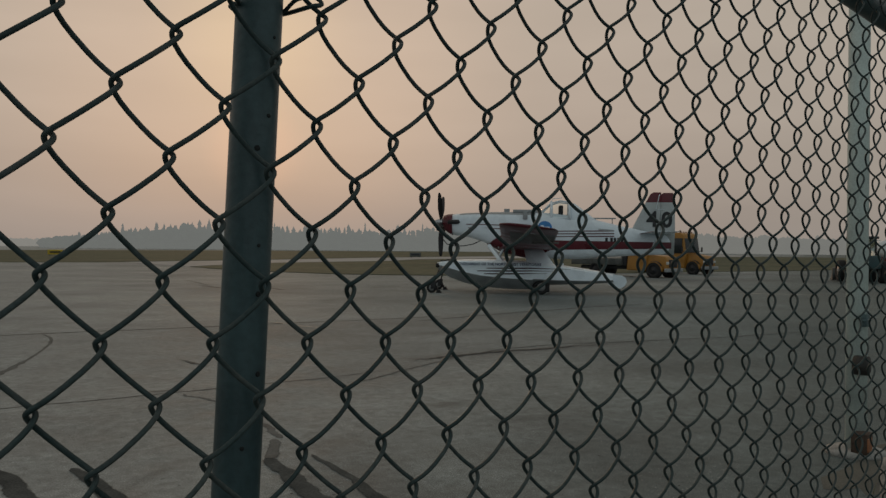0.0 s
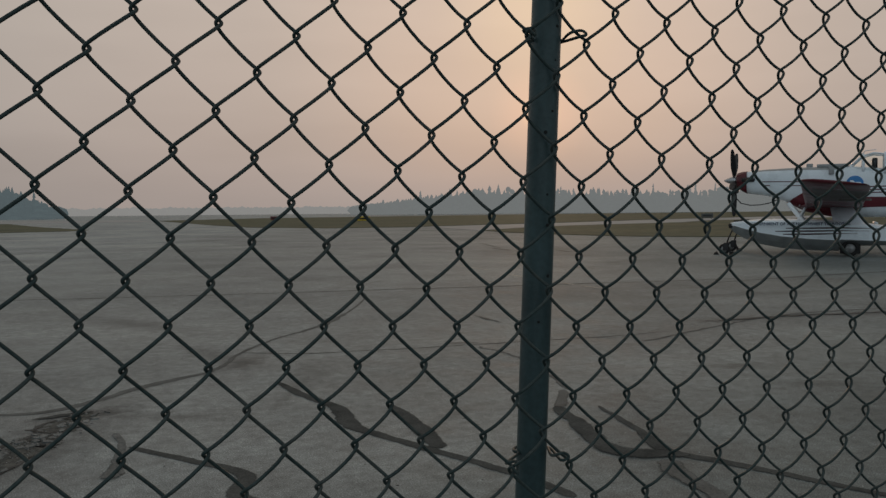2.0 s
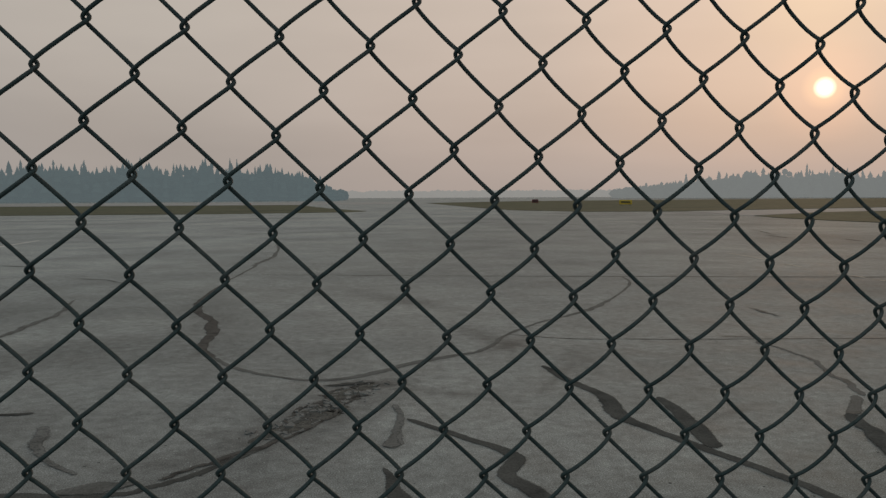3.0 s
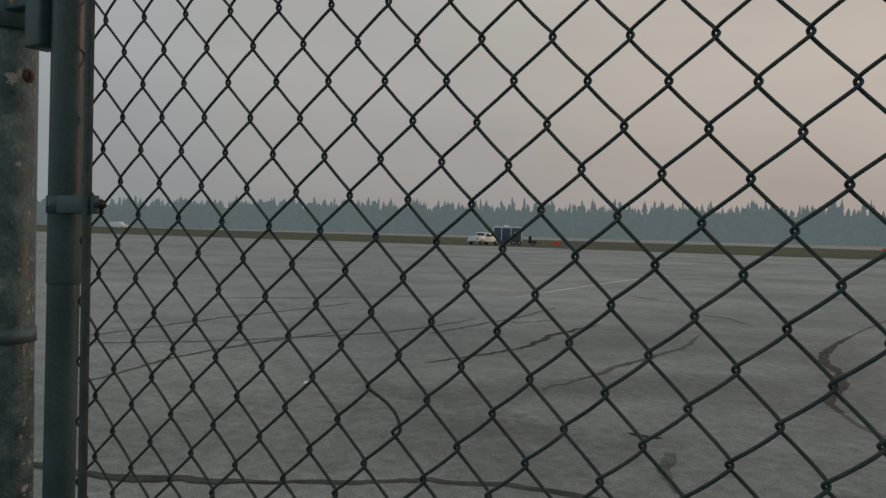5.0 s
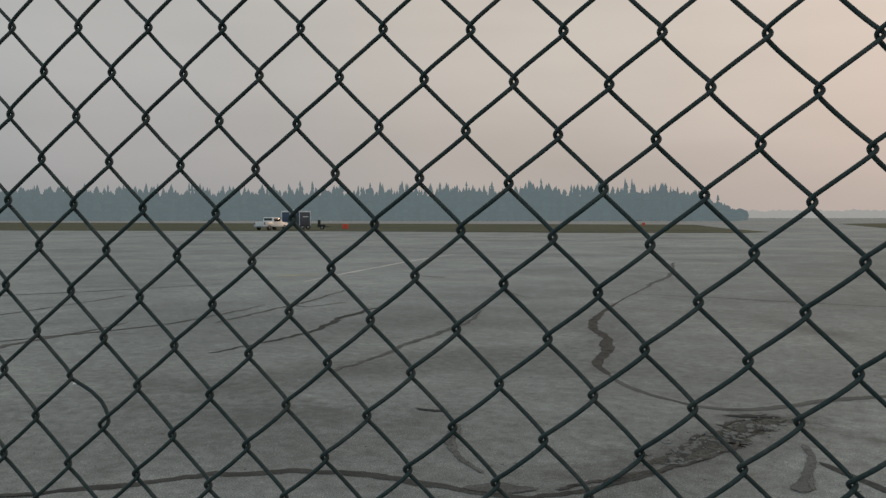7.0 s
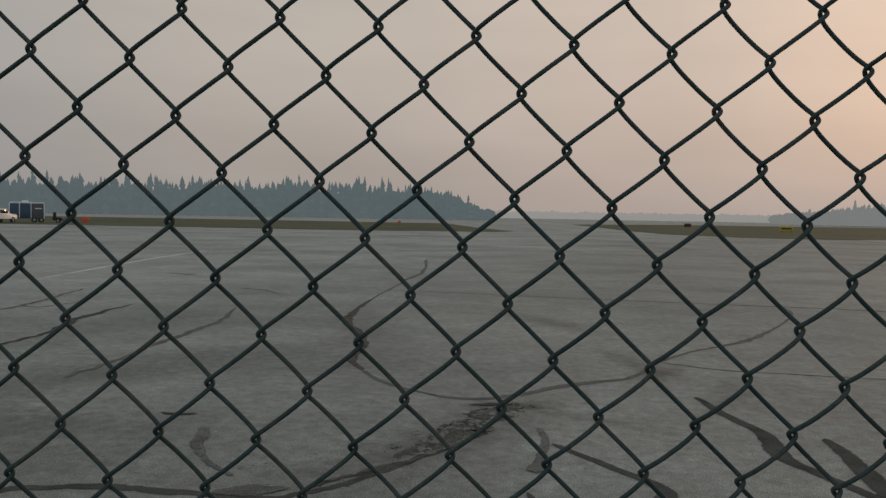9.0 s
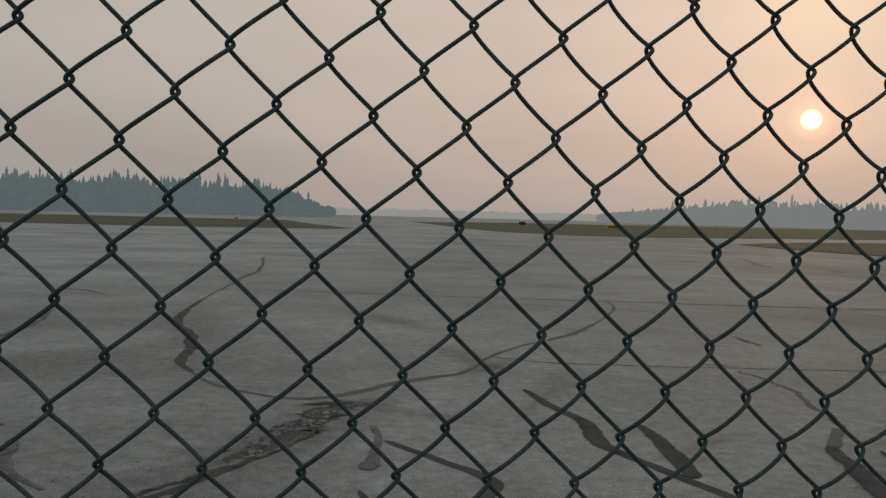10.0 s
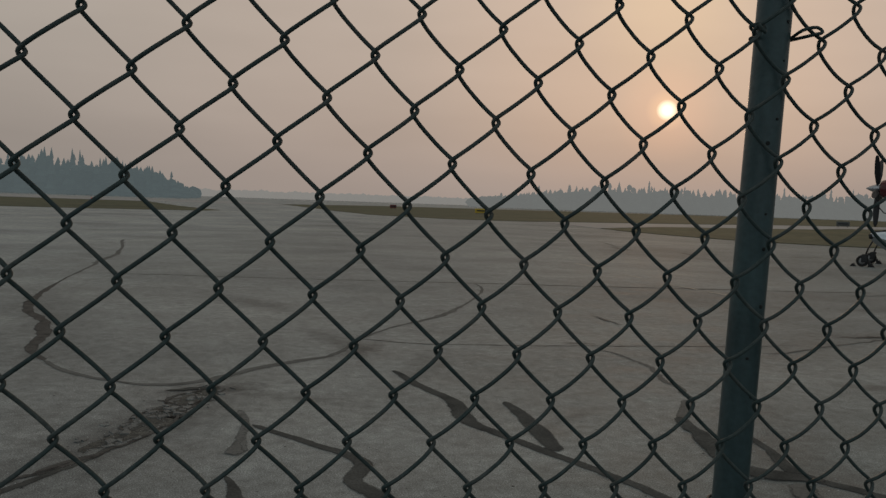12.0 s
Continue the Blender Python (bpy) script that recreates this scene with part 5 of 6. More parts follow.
side_mark("cowl_door", [(1.9, 2.92), (2.6, 2.88), (2.6, 2.58), (1.9, 2.66)], AIR_WHITE, fuselage, off=0.016)
side_mark("blue_emblem", [(5.12 + 0.32 * math.cos(a), 2.92 + 0.30 * math.sin(a)) for a in (2 * math.pi * k / 20 for k in range(20))], BLUE, fuselage, "round blue emblem")
side_mark("emblem_figure", [(5.0, 2.86), (5.12, 2.96), (5.32, 2.96), (5.38, 2.88), (5.3, 2.80), (5.08, 2.80)], AIR_WHITE, fuselage, "white shape inside the emblem", off=0.022)
for k in range(5):
    s = 7.80 + 0.155 * k + (0.07 if k > 0 else 0)
    side_mark("marking_bar", [(s, 2.50), (s + 0.11, 2.50), (s + 0.11, 2.32), (s, 2.32)], AIR_BLACK, fuselage, off=0.016)
side_mark("vent", [(7.5, 2.90), (8.2, 2.84), (8.2, 2.78), (7.5, 2.82)], AIR_GREY, fuselage)

# cowling nose ring, spinner and propeller
bm = fresh()
loft(bm, [hull_ring(0.52, 3.14, 0.24, 0.24, 28, 2.0), hull_ring(0.56, 3.14, 0.31, 0.32, 28, 2.0), hull_ring(0.75, 3.10, 0.405, 0.42, 28, 2.3), hull_ring(0.96, 3.05, 0.475, 0.485, 28, 2.5)])
part("nose_cowl", bm, AIR_RED, aeroplane, "dark red nose cowling")
bm = fresh()
tube(bm, [(st(s), 0, 3.15) for s in (0.0, 0.03, 0.12, 0.25, 0.38, 0.54)], [0.01, 0.04, 0.09, 0.14, 0.18, 0.20], 20)
part("spinner", bm, SPINNER, aeroplane)
bm = fresh()
tube(bm, [(st(0.8), 0.40, 3.15), (st(1.05), 0.50, 3.16), (st(1.25), 0.56, 3.16), (st(1.25), 0.52, 3.16)], [0.10, 0.10, 0.10, 0.07], 14)
part("exhaust_stub", bm, AIR_BLACK, aeroplane)
for k in range(5):
    bm = fresh()
    ang = radians(-90 + 72 * k + 2)
    rings = []
    for r, ch, th in ((0.14, 0.09, 0.07), (0.35, 0.16, 0.05), (0.7, 0.24, 0.034), (1.15, 0.22, 0.024), (1.46, 0.16, 0.016), (1.56, 0.07, 0.01)):
        tw = radians(88 - 14 * r)
        ring = []
        for q in range(10):
            a = 2 * math.pi * q / 10
            u, v = ch / 2 * math.cos(a), th / 2 * math.sin(a)
            ax_, tg = u * math.sin(tw) - v * math.cos(tw), u * math.cos(tw) + v * math.sin(tw)
            ring.append((st(0.42) + ax_, r * math.cos(ang) - tg * math.sin(ang), 3.15 + r * math.sin(ang) + tg * math.cos(ang)))
        rings.append(ring)
    loft(bm, rings)
    part("propeller_blade", bm, AIR_BLACK, aeroplane)

# a slack black strap that ties the propeller down
bm = fresh()
tube(bm, [(st(s), y, z) for s, y, z in ((0.36, 0.02, 2.75), (0.50, 0.10, 2.40), (0.72, 0.2, 2.16), (1.1, 0.28, 2.07), (1.5, 0.3, 2.08), (1.9, 0.3, 2.16), (2.25, 0.28, 2.32))], [0.022] * 7, 8)
part("propeller_strap", bm, AIR_BLACK, aeroplane, "slack black tie strap")

# hopper lid, vents and antenna along the top
bm = fresh()
box(bm, (st(4.9), -0.30, 3.60), (st(3.7), 0.30, 3.74), 0.03)
box(bm, (st(3.55), -0.12, 3.60), (st(3.3), 0.12, 3.78), 0.02)
box(bm, (st(4.35), 0.30, 3.30), (st(4.15), 0.64, 3.64), 0.02)
part("hopper_lid", bm, AIR_GREY, aeroplane)
bm = fresh()
box(bm, (st(8.3), -0.05, 3.34), (st(7.2), 0.05, 3.40), 0.01)
tube(bm, [(st(7.35), 0, 3.2), (st(7.35), 0, 3.36)], 0.02, 8)
tube(bm, [(st(8.15), 0, 3.05), (st(8.15), 0, 3.36)], 0.02, 8)
part("antenna", bm, AIR_GREY, aeroplane)

# canopy: frame bars, glass and fairing
bm = fresh()
ring_a = lambda s, top, hw: [(st(s), hw * math.cos(a), 3.3 + (top - 3.3) * math.sin(a)) for a in (math.pi * k / 10 for k in range(11))]
loft(bm, [ring_a(4.95, 3.62, 0.40), ring_a(5.3, 4.02, 0.44), ring_a(5.75, 4.18, 0.45), ring_a(6.25, 4.12, 0.44)], False)
part("canopy_glass", bm, GLASS, aeroplane)
bm = fresh()
for s, top, hw in ((4.98, 3.64, 0.41), (5.42, 4.08, 0.45), (6.22, 4.13, 0.45)):
    tube(bm, ring_a(s, top + 0.015, hw), 0.06, 8)
for a in (radians(68), radians(112), radians(3), radians(177)):
    tube(bm, [(st(s), hw * math.cos(a), 3.3 + (top + 0.015 - 3.3) * math.sin(a)) for s, top, hw in ((5.0, 3.66, 0.41), (5.38, 4.06, 0.45), (5.8, 4.19, 0.46), (6.22, 4.13, 0.45))], 0.04, 8)
tube(bm, [(st(5.35), 0.15, 4.05), (st(5.5), 0.15, 4.24), (st(5.9), 0.15, 4.27)], 0.015, 6)
part("canopy_frame", bm, AIR_WHITE, aeroplane)
bm = fresh()
fair = lambda s, top, hw: [(st(s), hw * math.cos(a), 3.0 + (top - 3.0) * math.sin(a)) for a in (math.pi * k / 12 for k in range(13))] + [(st(s), 0, 2.9)]
loft(bm, [fair(6.2, 4.13, 0.46), fair(6.5, 4.02, 0.45), fair(6.9, 3.72, 0.40), fair(7.3, 3.40, 0.30), fair(7.6, 3.22, 0.2)])
part("turtledeck", bm, AIR_WHITE, aeroplane)
bm = fresh()
box(bm, (st(5.95), -0.25, 3.35), (st(5.75), 0.25, 3.95), 0.06)
part("seat", bm, AIR_BLACK, aeroplane)


def foil(le, chord, z, th, y, n=22, droop=0.0):
    pts = []
    for k in range(n):
        a = 2 * math.pi * k / n
        u = 0.5 - 0.5 * math.cos(a)
        t = th * 2.6 * (0.2969 * math.sqrt(max(u, 0)) - 0.126 * u - 0.3516 * u * u + 0.2843 * u ** 3 - 0.1036 * u ** 4)
        pts.append((st(le + chord * u), y, z + (t if a <= math.pi else -t * 0.7) - droop * chord * u))
    return pts


LE, CHORD = 3.28, 2.08
for side in (1, -1):
    bm = fresh()
    rings = [foil(LE - 0.25, CHORD + 0.4, 1.98, 0.46, side * 0.5), foil(LE, CHORD, 2.05, 0.40, side * 0.95)]
    for k in range(1, 12):
        y = 0.95 + (8.75 - 0.95) * k / 11
        rings.append(foil(LE, CHORD, 2.09 + (y - 0.95) * 0.094, 0.40 - 0.008 * y, side * y, droop=0.11))
    rings.append(foil(LE + 0.10, CHORD - 0.16, 2.83, 0.26, side * 8.95, droop=0.11))
    rings.append(foil(LE + 0.35, CHORD - 0.5, 2.84, 0.12, side * 9.03, droop=0.11))
    loft(bm, rings)
    bmesh.ops.recalc_face_normals(bm, faces=bm.faces)
    for f in bm.faces:
        c = f.calc_center_median()
        u = (S0 - c.x - LE) / CHORD
        y = abs(c.y)
        # wing faces turned down take a darker colour than the top
        f.material_index = 1 if y > 7.4 or y < 3.8 or u < 0.14 else (2 if f.normal.z < 0 else 0)
    bmesh.ops.recalc_face_normals(bm, faces=bm.faces)
    wing = part("wing", bm, [AIR_WHITE, AIR_RED, DARK_UNDER], aeroplane, "long wing with dark red tip and root")
    bm = fresh()
    tube(bm, [(st(LE + 1.3), side * 5.2, 2.40), (st(LE + 2.05), side * 5.2, 2.22)], 0.04, 8)
    box(bm, (st(LE + 2.25), side * 5.2 - 0.03, 2.16), (st(LE + 1.2), side * 5.2 + 0.03, 2.24), 0.01)
    part("flap_hinge", bm, DARK_UNDER, wing)
    # tailplane
    bm = fresh()
    loft(bm, [foil(9.35, 1.40, 2.70, 0.16, side * 0.1), foil(9.45, 1.25, 2.72, 0.14, side * 1.4), foil(9.55, 1.10, 2.74, 0.11, side * 2.7), foil(9.68, 0.9, 2.745, 0.05, side * 2.85)])
    for f in bm.faces:
        u = (S0 - f.calc_center_median().x - 9.35) / 1.4
        f.material_index = 1 if u < 0.12 else 0
    bmesh.ops.recalc_face_normals(bm, faces=bm.faces)
    part("tailplane", bm, [AIR_WHITE, AIR_RED], aeroplane)
    bm = fresh()
    tube(bm, [(st(9.9), side * 0.12, 2.0), (st(9.9), side * 1.5, 2.66)], 0.03, 8)
    part("tail_strut", bm, AIR_WHITE, aeroplane)

# fin and rudder
bm = fresh()
fin = lambda z, le, te, th: [(st(le + (te - le) * (0.5 - 0.5 * math.cos(2 * math.pi * k / 16))), th * math.sin(2 * math.pi * k / 16), z) for k in range(16)]
loft(bm, [fin(2.4, 8.72, 10.29, 0.10), fin(2.95, 9.04, 10.29, 0.09), fin(3.5, 9.32, 10.29, 0.075), fin(4.05, 9.60, 10.29, 0.06), fin(4.10, 9.62, 10.29, 0.06), fin(4.46, 9.82, 10.3, 0.045), fin(4.55, 9.95, 10.3, 0.02)])
for f in bm.faces:
    f.material_index = 1 if f.calc_center_median().z > 4.08 else 0
bmesh.ops.recalc_face_normals(bm, faces=bm.faces)
fin_ob = part("fin", bm, [FIN_GREY, AIR_RED], aeroplane, "tall pale grey fin with a dark red cap")
bm = fresh()
loft(bm, [fin(1.75, 10.3, 10.88, 0.08), fin(2.9, 10.28, 10.92, 0.08), fin(4.05, 10.28, 10.9, 0.055), fin(4.10, 10.28, 10.9, 0.055), fin(4.46, 10.29, 10.88, 0.04), fin(4.53, 10.4, 10.8, 0.02)])
for f in bm.faces:
    f.material_index = 1 if f.calc_center_median().z > 4.08 else 0
bmesh.ops.recalc_face_normals(bm, faces=bm.faces)
rudder = part("rudder", bm, [FIN_GREY, AIR_RED], aeroplane)

bm = fresh()
tube(bm, [(st(10.22), 0.06, 4.46), (st(10.06), 0.09, 3.80), (st(10.42), 0.09, 3.78)], 0.014, 6)
part("fin_aerial", bm, AIR_WHITE, fin_ob)


def lettering(text, m, size, mt, parent, name="lettering", label="", extrude=0.006, wide=1.0, bold=0.0):
    cu = bpy.data.curves.new(name, "FONT")
    cu.body, cu.size, cu.extrude, cu.resolution_u = text, size, extrude, 3
    cu.offset = bold
    ob = bpy.data.objects.new(name, cu)
    dg = bpy.context.evaluated_depsgraph_get()
    scene.collection.objects.link(ob)
    dg.update()
    me = bpy.data.meshes.new_from_object(ob.evaluated_get(dg))
    bpy.data.objects.remove(ob)
    me.transform(m @ Matrix.Diagonal((wide, 1, 1, 1)))
    me.materials.clear()
    me.materials.append(mt)
    o = new(name, me)
    o.parent = parent
    if label:
        tagged(o, label)
    return o


# lettering faces port (+y); seen from there the text runs towards the tail (-x)
face_port = Matrix(((-1, 0, 0, 0), (0, 0, 1, 0), (0, 1, 0, 0), (0, 0, 0, 1)))
lettering("4", Matrix.Translation((st(9.66), 0.095, 3.02)) @ face_port, 0.96, AIR_BLACK, fin_ob, "numeral", "black numeral 4", wide=1.0, bold=0.03)
lettering("0", Matrix.Translation((st(10.30), 0.085, 3.0)) @ face_port, 0.96, AIR_BLACK, rudder, "numeral", "black numeral 0", wide=1.0, bold=0.03)

# floats


def make_float(side):
    y0 = side * 1.55
    bm = fresh()
    rows = []
    for s, top, chine, keel, hw in ((0.42, 1.30, 1.24, 1.10, 0.05), (0.6, 1.35, 1.20, 0.92, 0.2), (1.0, 1.40, 1.08, 0.68, 0.36), (1.6, 1.43, 0.92, 0.46, 0.46), (2.4, 1.44, 0.78, 0.30, 0.52), (3.4, 1.42, 0.68, 0.22, 0.54), (4.55, 1.36, 0.62, 0.20, 0.54),
                                    (4.62, 1.35, 0.66, 0.40, 0.53), (5.6, 1.24, 0.62, 0.42, 0.48), (6.8, 1.08, 0.60, 0.46, 0.38), (7.7, 0.94, 0.62, 0.52, 0.28), (8.02, 0.88, 0.64, 0.56, 0.24)):
        rows.append([(st(s), y0, top + 0.03), (st(s), y0 + hw * 0.6, top), (st(s), y0 + hw * 0.85, top - 0.06), (st(s), y0 + hw, chine + 0.02), (st(s), y0 + hw * 0.98, chine), (st(s), y0 + hw * 0.5, (chine + keel) / 2 - 0.02), (st(s), y0, keel),
                     (st(s), y0 - hw * 0.5, (chine + keel) / 2 - 0.02), (st(s), y0 - hw * 0.98, chine), (st(s), y0 - hw, chine + 0.02), (st(s), y0 - hw * 0.85, top - 0.06), (st(s), y0 - hw * 0.6, top)])
    loft(bm, rows)
    for f in bm.faces:
        f.material_index = 1 if all(v.co.z < 1.25 for v in f.verts) and f.normal.z < -0.15 else 0
    bmesh.ops.recalc_face_normals(bm, faces=bm.faces)
    for f in bm.faces:
        f.material_index = 1 if f.normal.z < -0.12 else 0
    hull = part("float", bm, [AIR_WHITE, AIR_GREY], aeroplane, "white aluminium float with a grey bottom", False)
    # bow bumper, cleat and rear water rudder
    bm = fresh()
    tube(bm, [(st(0.52), y0, 1.22), (st(0.36), y0, 1.20)], [0.12, 0.09], 12)
    part("bow_bumper", bm, TYRE, hull)
    bm = fresh()
    box(bm, (st(0.95), y0 - 0.02, 1.38), (st(0.55), y0 + 0.02, 1.44), 0.01)
    part("cleat", bm, AIR_BLACK, hull)
    bm = fresh()
    blade = [(8.02, 0.80), (8.10, 0.88), (8.42, 0.86), (8.58, 0.74), (8.62, 0.58), (8.55, 0.42), (8.38, 0.30), (8.20, 0.30), (8.12, 0.40), (8.06, 0.62)]
    loft(bm, [[(st(q), y0 + o, z) for q, z in blade] for o in (-0.022, 0.022)])
    bmesh.ops.recalc_face_normals(bm, faces=bm.faces)
    part("water_rudder", bm, AIR_WHITE, hull, smooth=False)
    # pinstripes on the outer flank
    for k, (z, s0, s1) in enumerate(((1.12, 2.6, 6.2), (1.0, 2.2, 5.6), (0.88, 2.5, 5.2))):
        bm = fresh()
        pa, pb = [], []
        for q in range(13):
            s = s0 + (s1 - s0) * q / 12
            hw = float(np.interp(s, [2.4, 3.4, 4.6, 5.6, 6.8], [0.52, 0.54, 0.535, 0.48, 0.38]))
            top = float(np.interp(s, [2.4, 3.4, 4.6, 5.6, 6.8], [1.44, 1.42, 1.35, 1.24, 1.08])) - 0.06
            ch = float(np.interp(s, [2.4, 3.4, 4.6, 5.6, 6.8], [0.80, 0.70, 0.67, 0.64, 0.62]))
            zz = z + 0.05 * (q / 12) ** 2 - max(0, (s - 4.6)) * 0.04
            y = lambda zq: y0 + side * (hw * (1 - 0.15 * (zq - ch) / max(0.05, top - ch)) + 0.012)
            w = 0.022 * math.sin(math.pi * min(1, q / 12 + 0.12)) + 0.006
            pa.append(bm.verts.new((st(s), y(zz), zz - w)))
            pb.append(bm.verts.new((st(s), y(zz), zz + w)))
        for q in range(12):
            bm.faces.new((pa[q], pa[q + 1], pb[q + 1], pb[q]))
        bmesh.ops.solidify(bm, geom=bm.faces[:], thickness=0.004)
        part("pinstripe", bm, AIR_STRIPE, hull)
    # main wheel in its well, nose wheel on its strut
    for s, z, r, w, nm in ((4.95, 0.33, 0.33, 0.25, "main_wheel"), (0.18, 0.23, 0.23, 0.17, "nose_wheel")):
        yy = y0 + side * (0.30 if nm == "main_wheel" else 0.0)
        bm = fresh()
        n = 28
        prof = [(r * 0.55, -w / 2), (r * 0.85, -w / 2), (r * 0.97, -w * 0.33), (r, 0), (r * 0.97, w * 0.33), (r * 0.85, w / 2), (r * 0.55, w / 2)]
        loft(bm, [[(st(s) + q * math.cos(2 * math.pi * k / n), yy + o, z + q * math.sin(2 * math.pi * k / n)) for q, o in prof] for k in range(n)] + [[(st(s) + q, yy + o, z) for q, o in prof]], False)
        tyre = part(nm, bm, TYRE, aeroplane, "black rubber wheel under the float")
        bm = fresh()
        tube(bm, [(st(s), yy - w * 0.42, z), (st(s), yy - w * 0.2, z), (st(s), yy + w * 0.2, z), (st(s), yy + w * 0.42, z)], [r * 0.52, r * 0.56, r * 0.56, r * 0.52], 18)
        tube(bm, [(st(s), yy - w * 0.55, z), (st(s), yy + w * 0.55, z)], r * 0.16, 10)
        part("rim", bm, RIM, tyre)
    bm = fresh()
    tube(bm, [(st(0.5), y0, 1.02), (st(0.36), y0, 0.72), (st(0.28), y0, 0.44)], 0.032, 8)
    box(bm, (st(0.36), y0 - 0.11, 0.18), (st(0.14), y0 - 0.08, 0.46), 0.015)
    box(bm, (st(0.36), y0 + 0.08, 0.18), (st(0.14), y0 + 0.11, 0.46), 0.015)
    box(bm, (st(0.38), y0 - 0.11, 0.40), (st(0.16), y0 + 0.11, 0.50), 0.03)
    box(bm, (st(0.46), y0 - 0.08, 0.05), (st(0.39), y0 + 0.08, 0.22), 0.02)
    tube(bm, [(st(0.18), y0 + 0.12, 0.20), (st(0.18), y0 - 0.12, 0.20)], 0.03, 8)
    part("nose_strut", bm, AIR_BLACK, hull)
    bm = fresh()
    lo_y, hi_y = sorted((y0 + side * 0.08, y0 + side * 0.16))
    box(bm, (st(5.32), lo_y, 0.10), (st(4.58), hi_y, 0.72), 0.03)
    part("main_leg", bm, AIR_BLACK, hull)
    # struts up to the fuselage
    bm = fresh()
    for s0, z0, s1, z1, w in ((3.25, 1.35, 2.65, 2.1, 0.09), (3.0, 1.38, 3.3, 2.0, 0.05)):
        tube(bm, [(st(s0), y0, z0), (st(s1), side * 0.55, z1)], w, 10)
    loft(bm, [[(st(s), y0 + o, 1.32) for s, o in ((4.35, -0.06), (4.35, 0.06), (5.5, 0.05), (5.5, -0.05))], [(st(s), side * 0.6 + o, 2.0) for s, o in ((4.2, -0.06), (4.2, 0.06), (5.0, 0.05), (5.0, -0.05))]])
    bmesh.ops.recalc_face_normals(bm, faces=bm.faces)
    part("float_strut", bm, AIR_WHITE, aeroplane, smooth=False)
    return hull


port_float = make_float(1)
make_float(-1)


def wheel_chock(s, y, size):
    """A black rubber wedge pushed against a tyre."""
    place = aeroplane.matrix_world @ Vector((st(s), y, 0))
    t = thing("wheel_chock", pose(place.x, place.y, 0, 0, 0, math.degrees(head)), "black rubber wheel chock against a tyre", "chock", "chocks at the aeroplane's wheels")
    bm = fresh()
    loft(bm, [[(-size, o, 0), (size, o, 0), (size * 0.55, o, size * 0.8), (-size * 0.1, o, size * 1.25)] for o in (-0.16, 0.16)])
    bmesh.ops.recalc_face_normals(bm, faces=bm.faces)
    part("wedge", bm, TYRE, t, smooth=False)


for side in (1, -1):
    wheel_chock(0.50, side * 1.55, 0.12)
    wheel_chock(-0.14, side * 1.55, 0.10)
bm = fresh()
for s in (2.0, 5.9):
    tube(bm, [(st(s), -1.2, 1.30), (st(s), 1.2, 1.30)], 0.05, 8)
part("spreader_bar", bm, AIR_WHITE, aeroplane)
LETTER_BLUE = material("slate_blue_lettering", (0.06, 0.085, 0.14), 0.5, 0, 0.1, 5, 40, 0.0)
lettering("GOVERNMENT OF THE NORTHWEST TERRITORIES", Matrix.Translation((st(1.25), 1.55 + 0.535, 1.245)) @ face_port @ Matrix.Rotation(radians(-8), 4, "X"), 0.158, LETTER_BLUE, port_float, "lettering", "slate blue lettering along the float", wide=1.02, bold=0.004)

# ---------------------------------------------------------------- vehicles
YELLOW = material("school_bus_yellow_paint", (0.38, 0.175, 0.03), 0.45, 0, 0.12, 1.5, 30, 0.05)
WHITE_CAR = material("white_car_paint", (0.8, 0.81, 0.82), 0.3, 0, 0.05, 1.5, 30, 0.02)
DARK_BLUE = material("dark_blue_trailer_skin", (0.045, 0.08, 0.14), 0.45, 0, 0.15, 1.2, 30, 0.05)
DARK_GLASS = material("dark_window_glass", (0.02, 0.025, 0.028), 0.08, 0, 0.1, 2, 20, 0.0)
LIGHT_GLASS = material("pale_lamp_glass", (0.6, 0.6, 0.56), 0.15, 0, 0.05, 4, 30, 0.0)
RED_PAINT = material("faded_red_paint", (0.13, 0.022, 0.022), 0.5, 0, 0.15, 2, 30, 0.05)
LOADER_GREEN = material("dark_teal_machine_paint", (0.035, 0.075, 0.08), 0.5, 0, 0.15, 2, 30, 0.05)
FLUO = material("fluorescent_orange_plastic", (0.75, 0.10, 0.045), 0.6, 0, 0.1, 3, 30, 0.05)
TRAILER_GREY = material("dull_purple_grey_skin", (0.095, 0.09, 0.105), 0.5, 0, 0.12, 1.5, 30, 0.05)
OLIVE = material("dull_grey_metal", (0.10, 0.105, 0.10), 0.6, 0.2, 0.15, 3, 30, 0.1)


def wheel(parent, x, y, r, w, rim=RIM):
    bm = fresh()
    n = 24
    prof = [(r * 0.58, -w / 2), (r * 0.88, -w / 2), (r * 0.98, -w * 0.36), (r, 0), (r * 0.98, w * 0.36), (r * 0.88, w / 2), (r * 0.58, w / 2)]
    loft(bm, [[(x + q * math.cos(2 * math.pi * k / n), y + o, r + q * math.sin(2 * math.pi * k / n)) for q, o in prof] for k in range(n)] + [[(x + q, y + o, r) for q, o in prof]], False)
    t = part("wheel", bm, TYRE, parent)
    bm = fresh()
    tube(bm, [(x, y - w * 0.4, r), (x, y - w * 0.2, r), (x, y + w * 0.2, r), (x, y + w * 0.4, r)], [r * 0.5, r * 0.6, r * 0.6, r * 0.5], 16)
    tube(bm, [(x, y - w * 0.5, r), (x, y + w * 0.5, r)], r * 0.2, 8)
    part("rim", bm, rim, t)
    return t


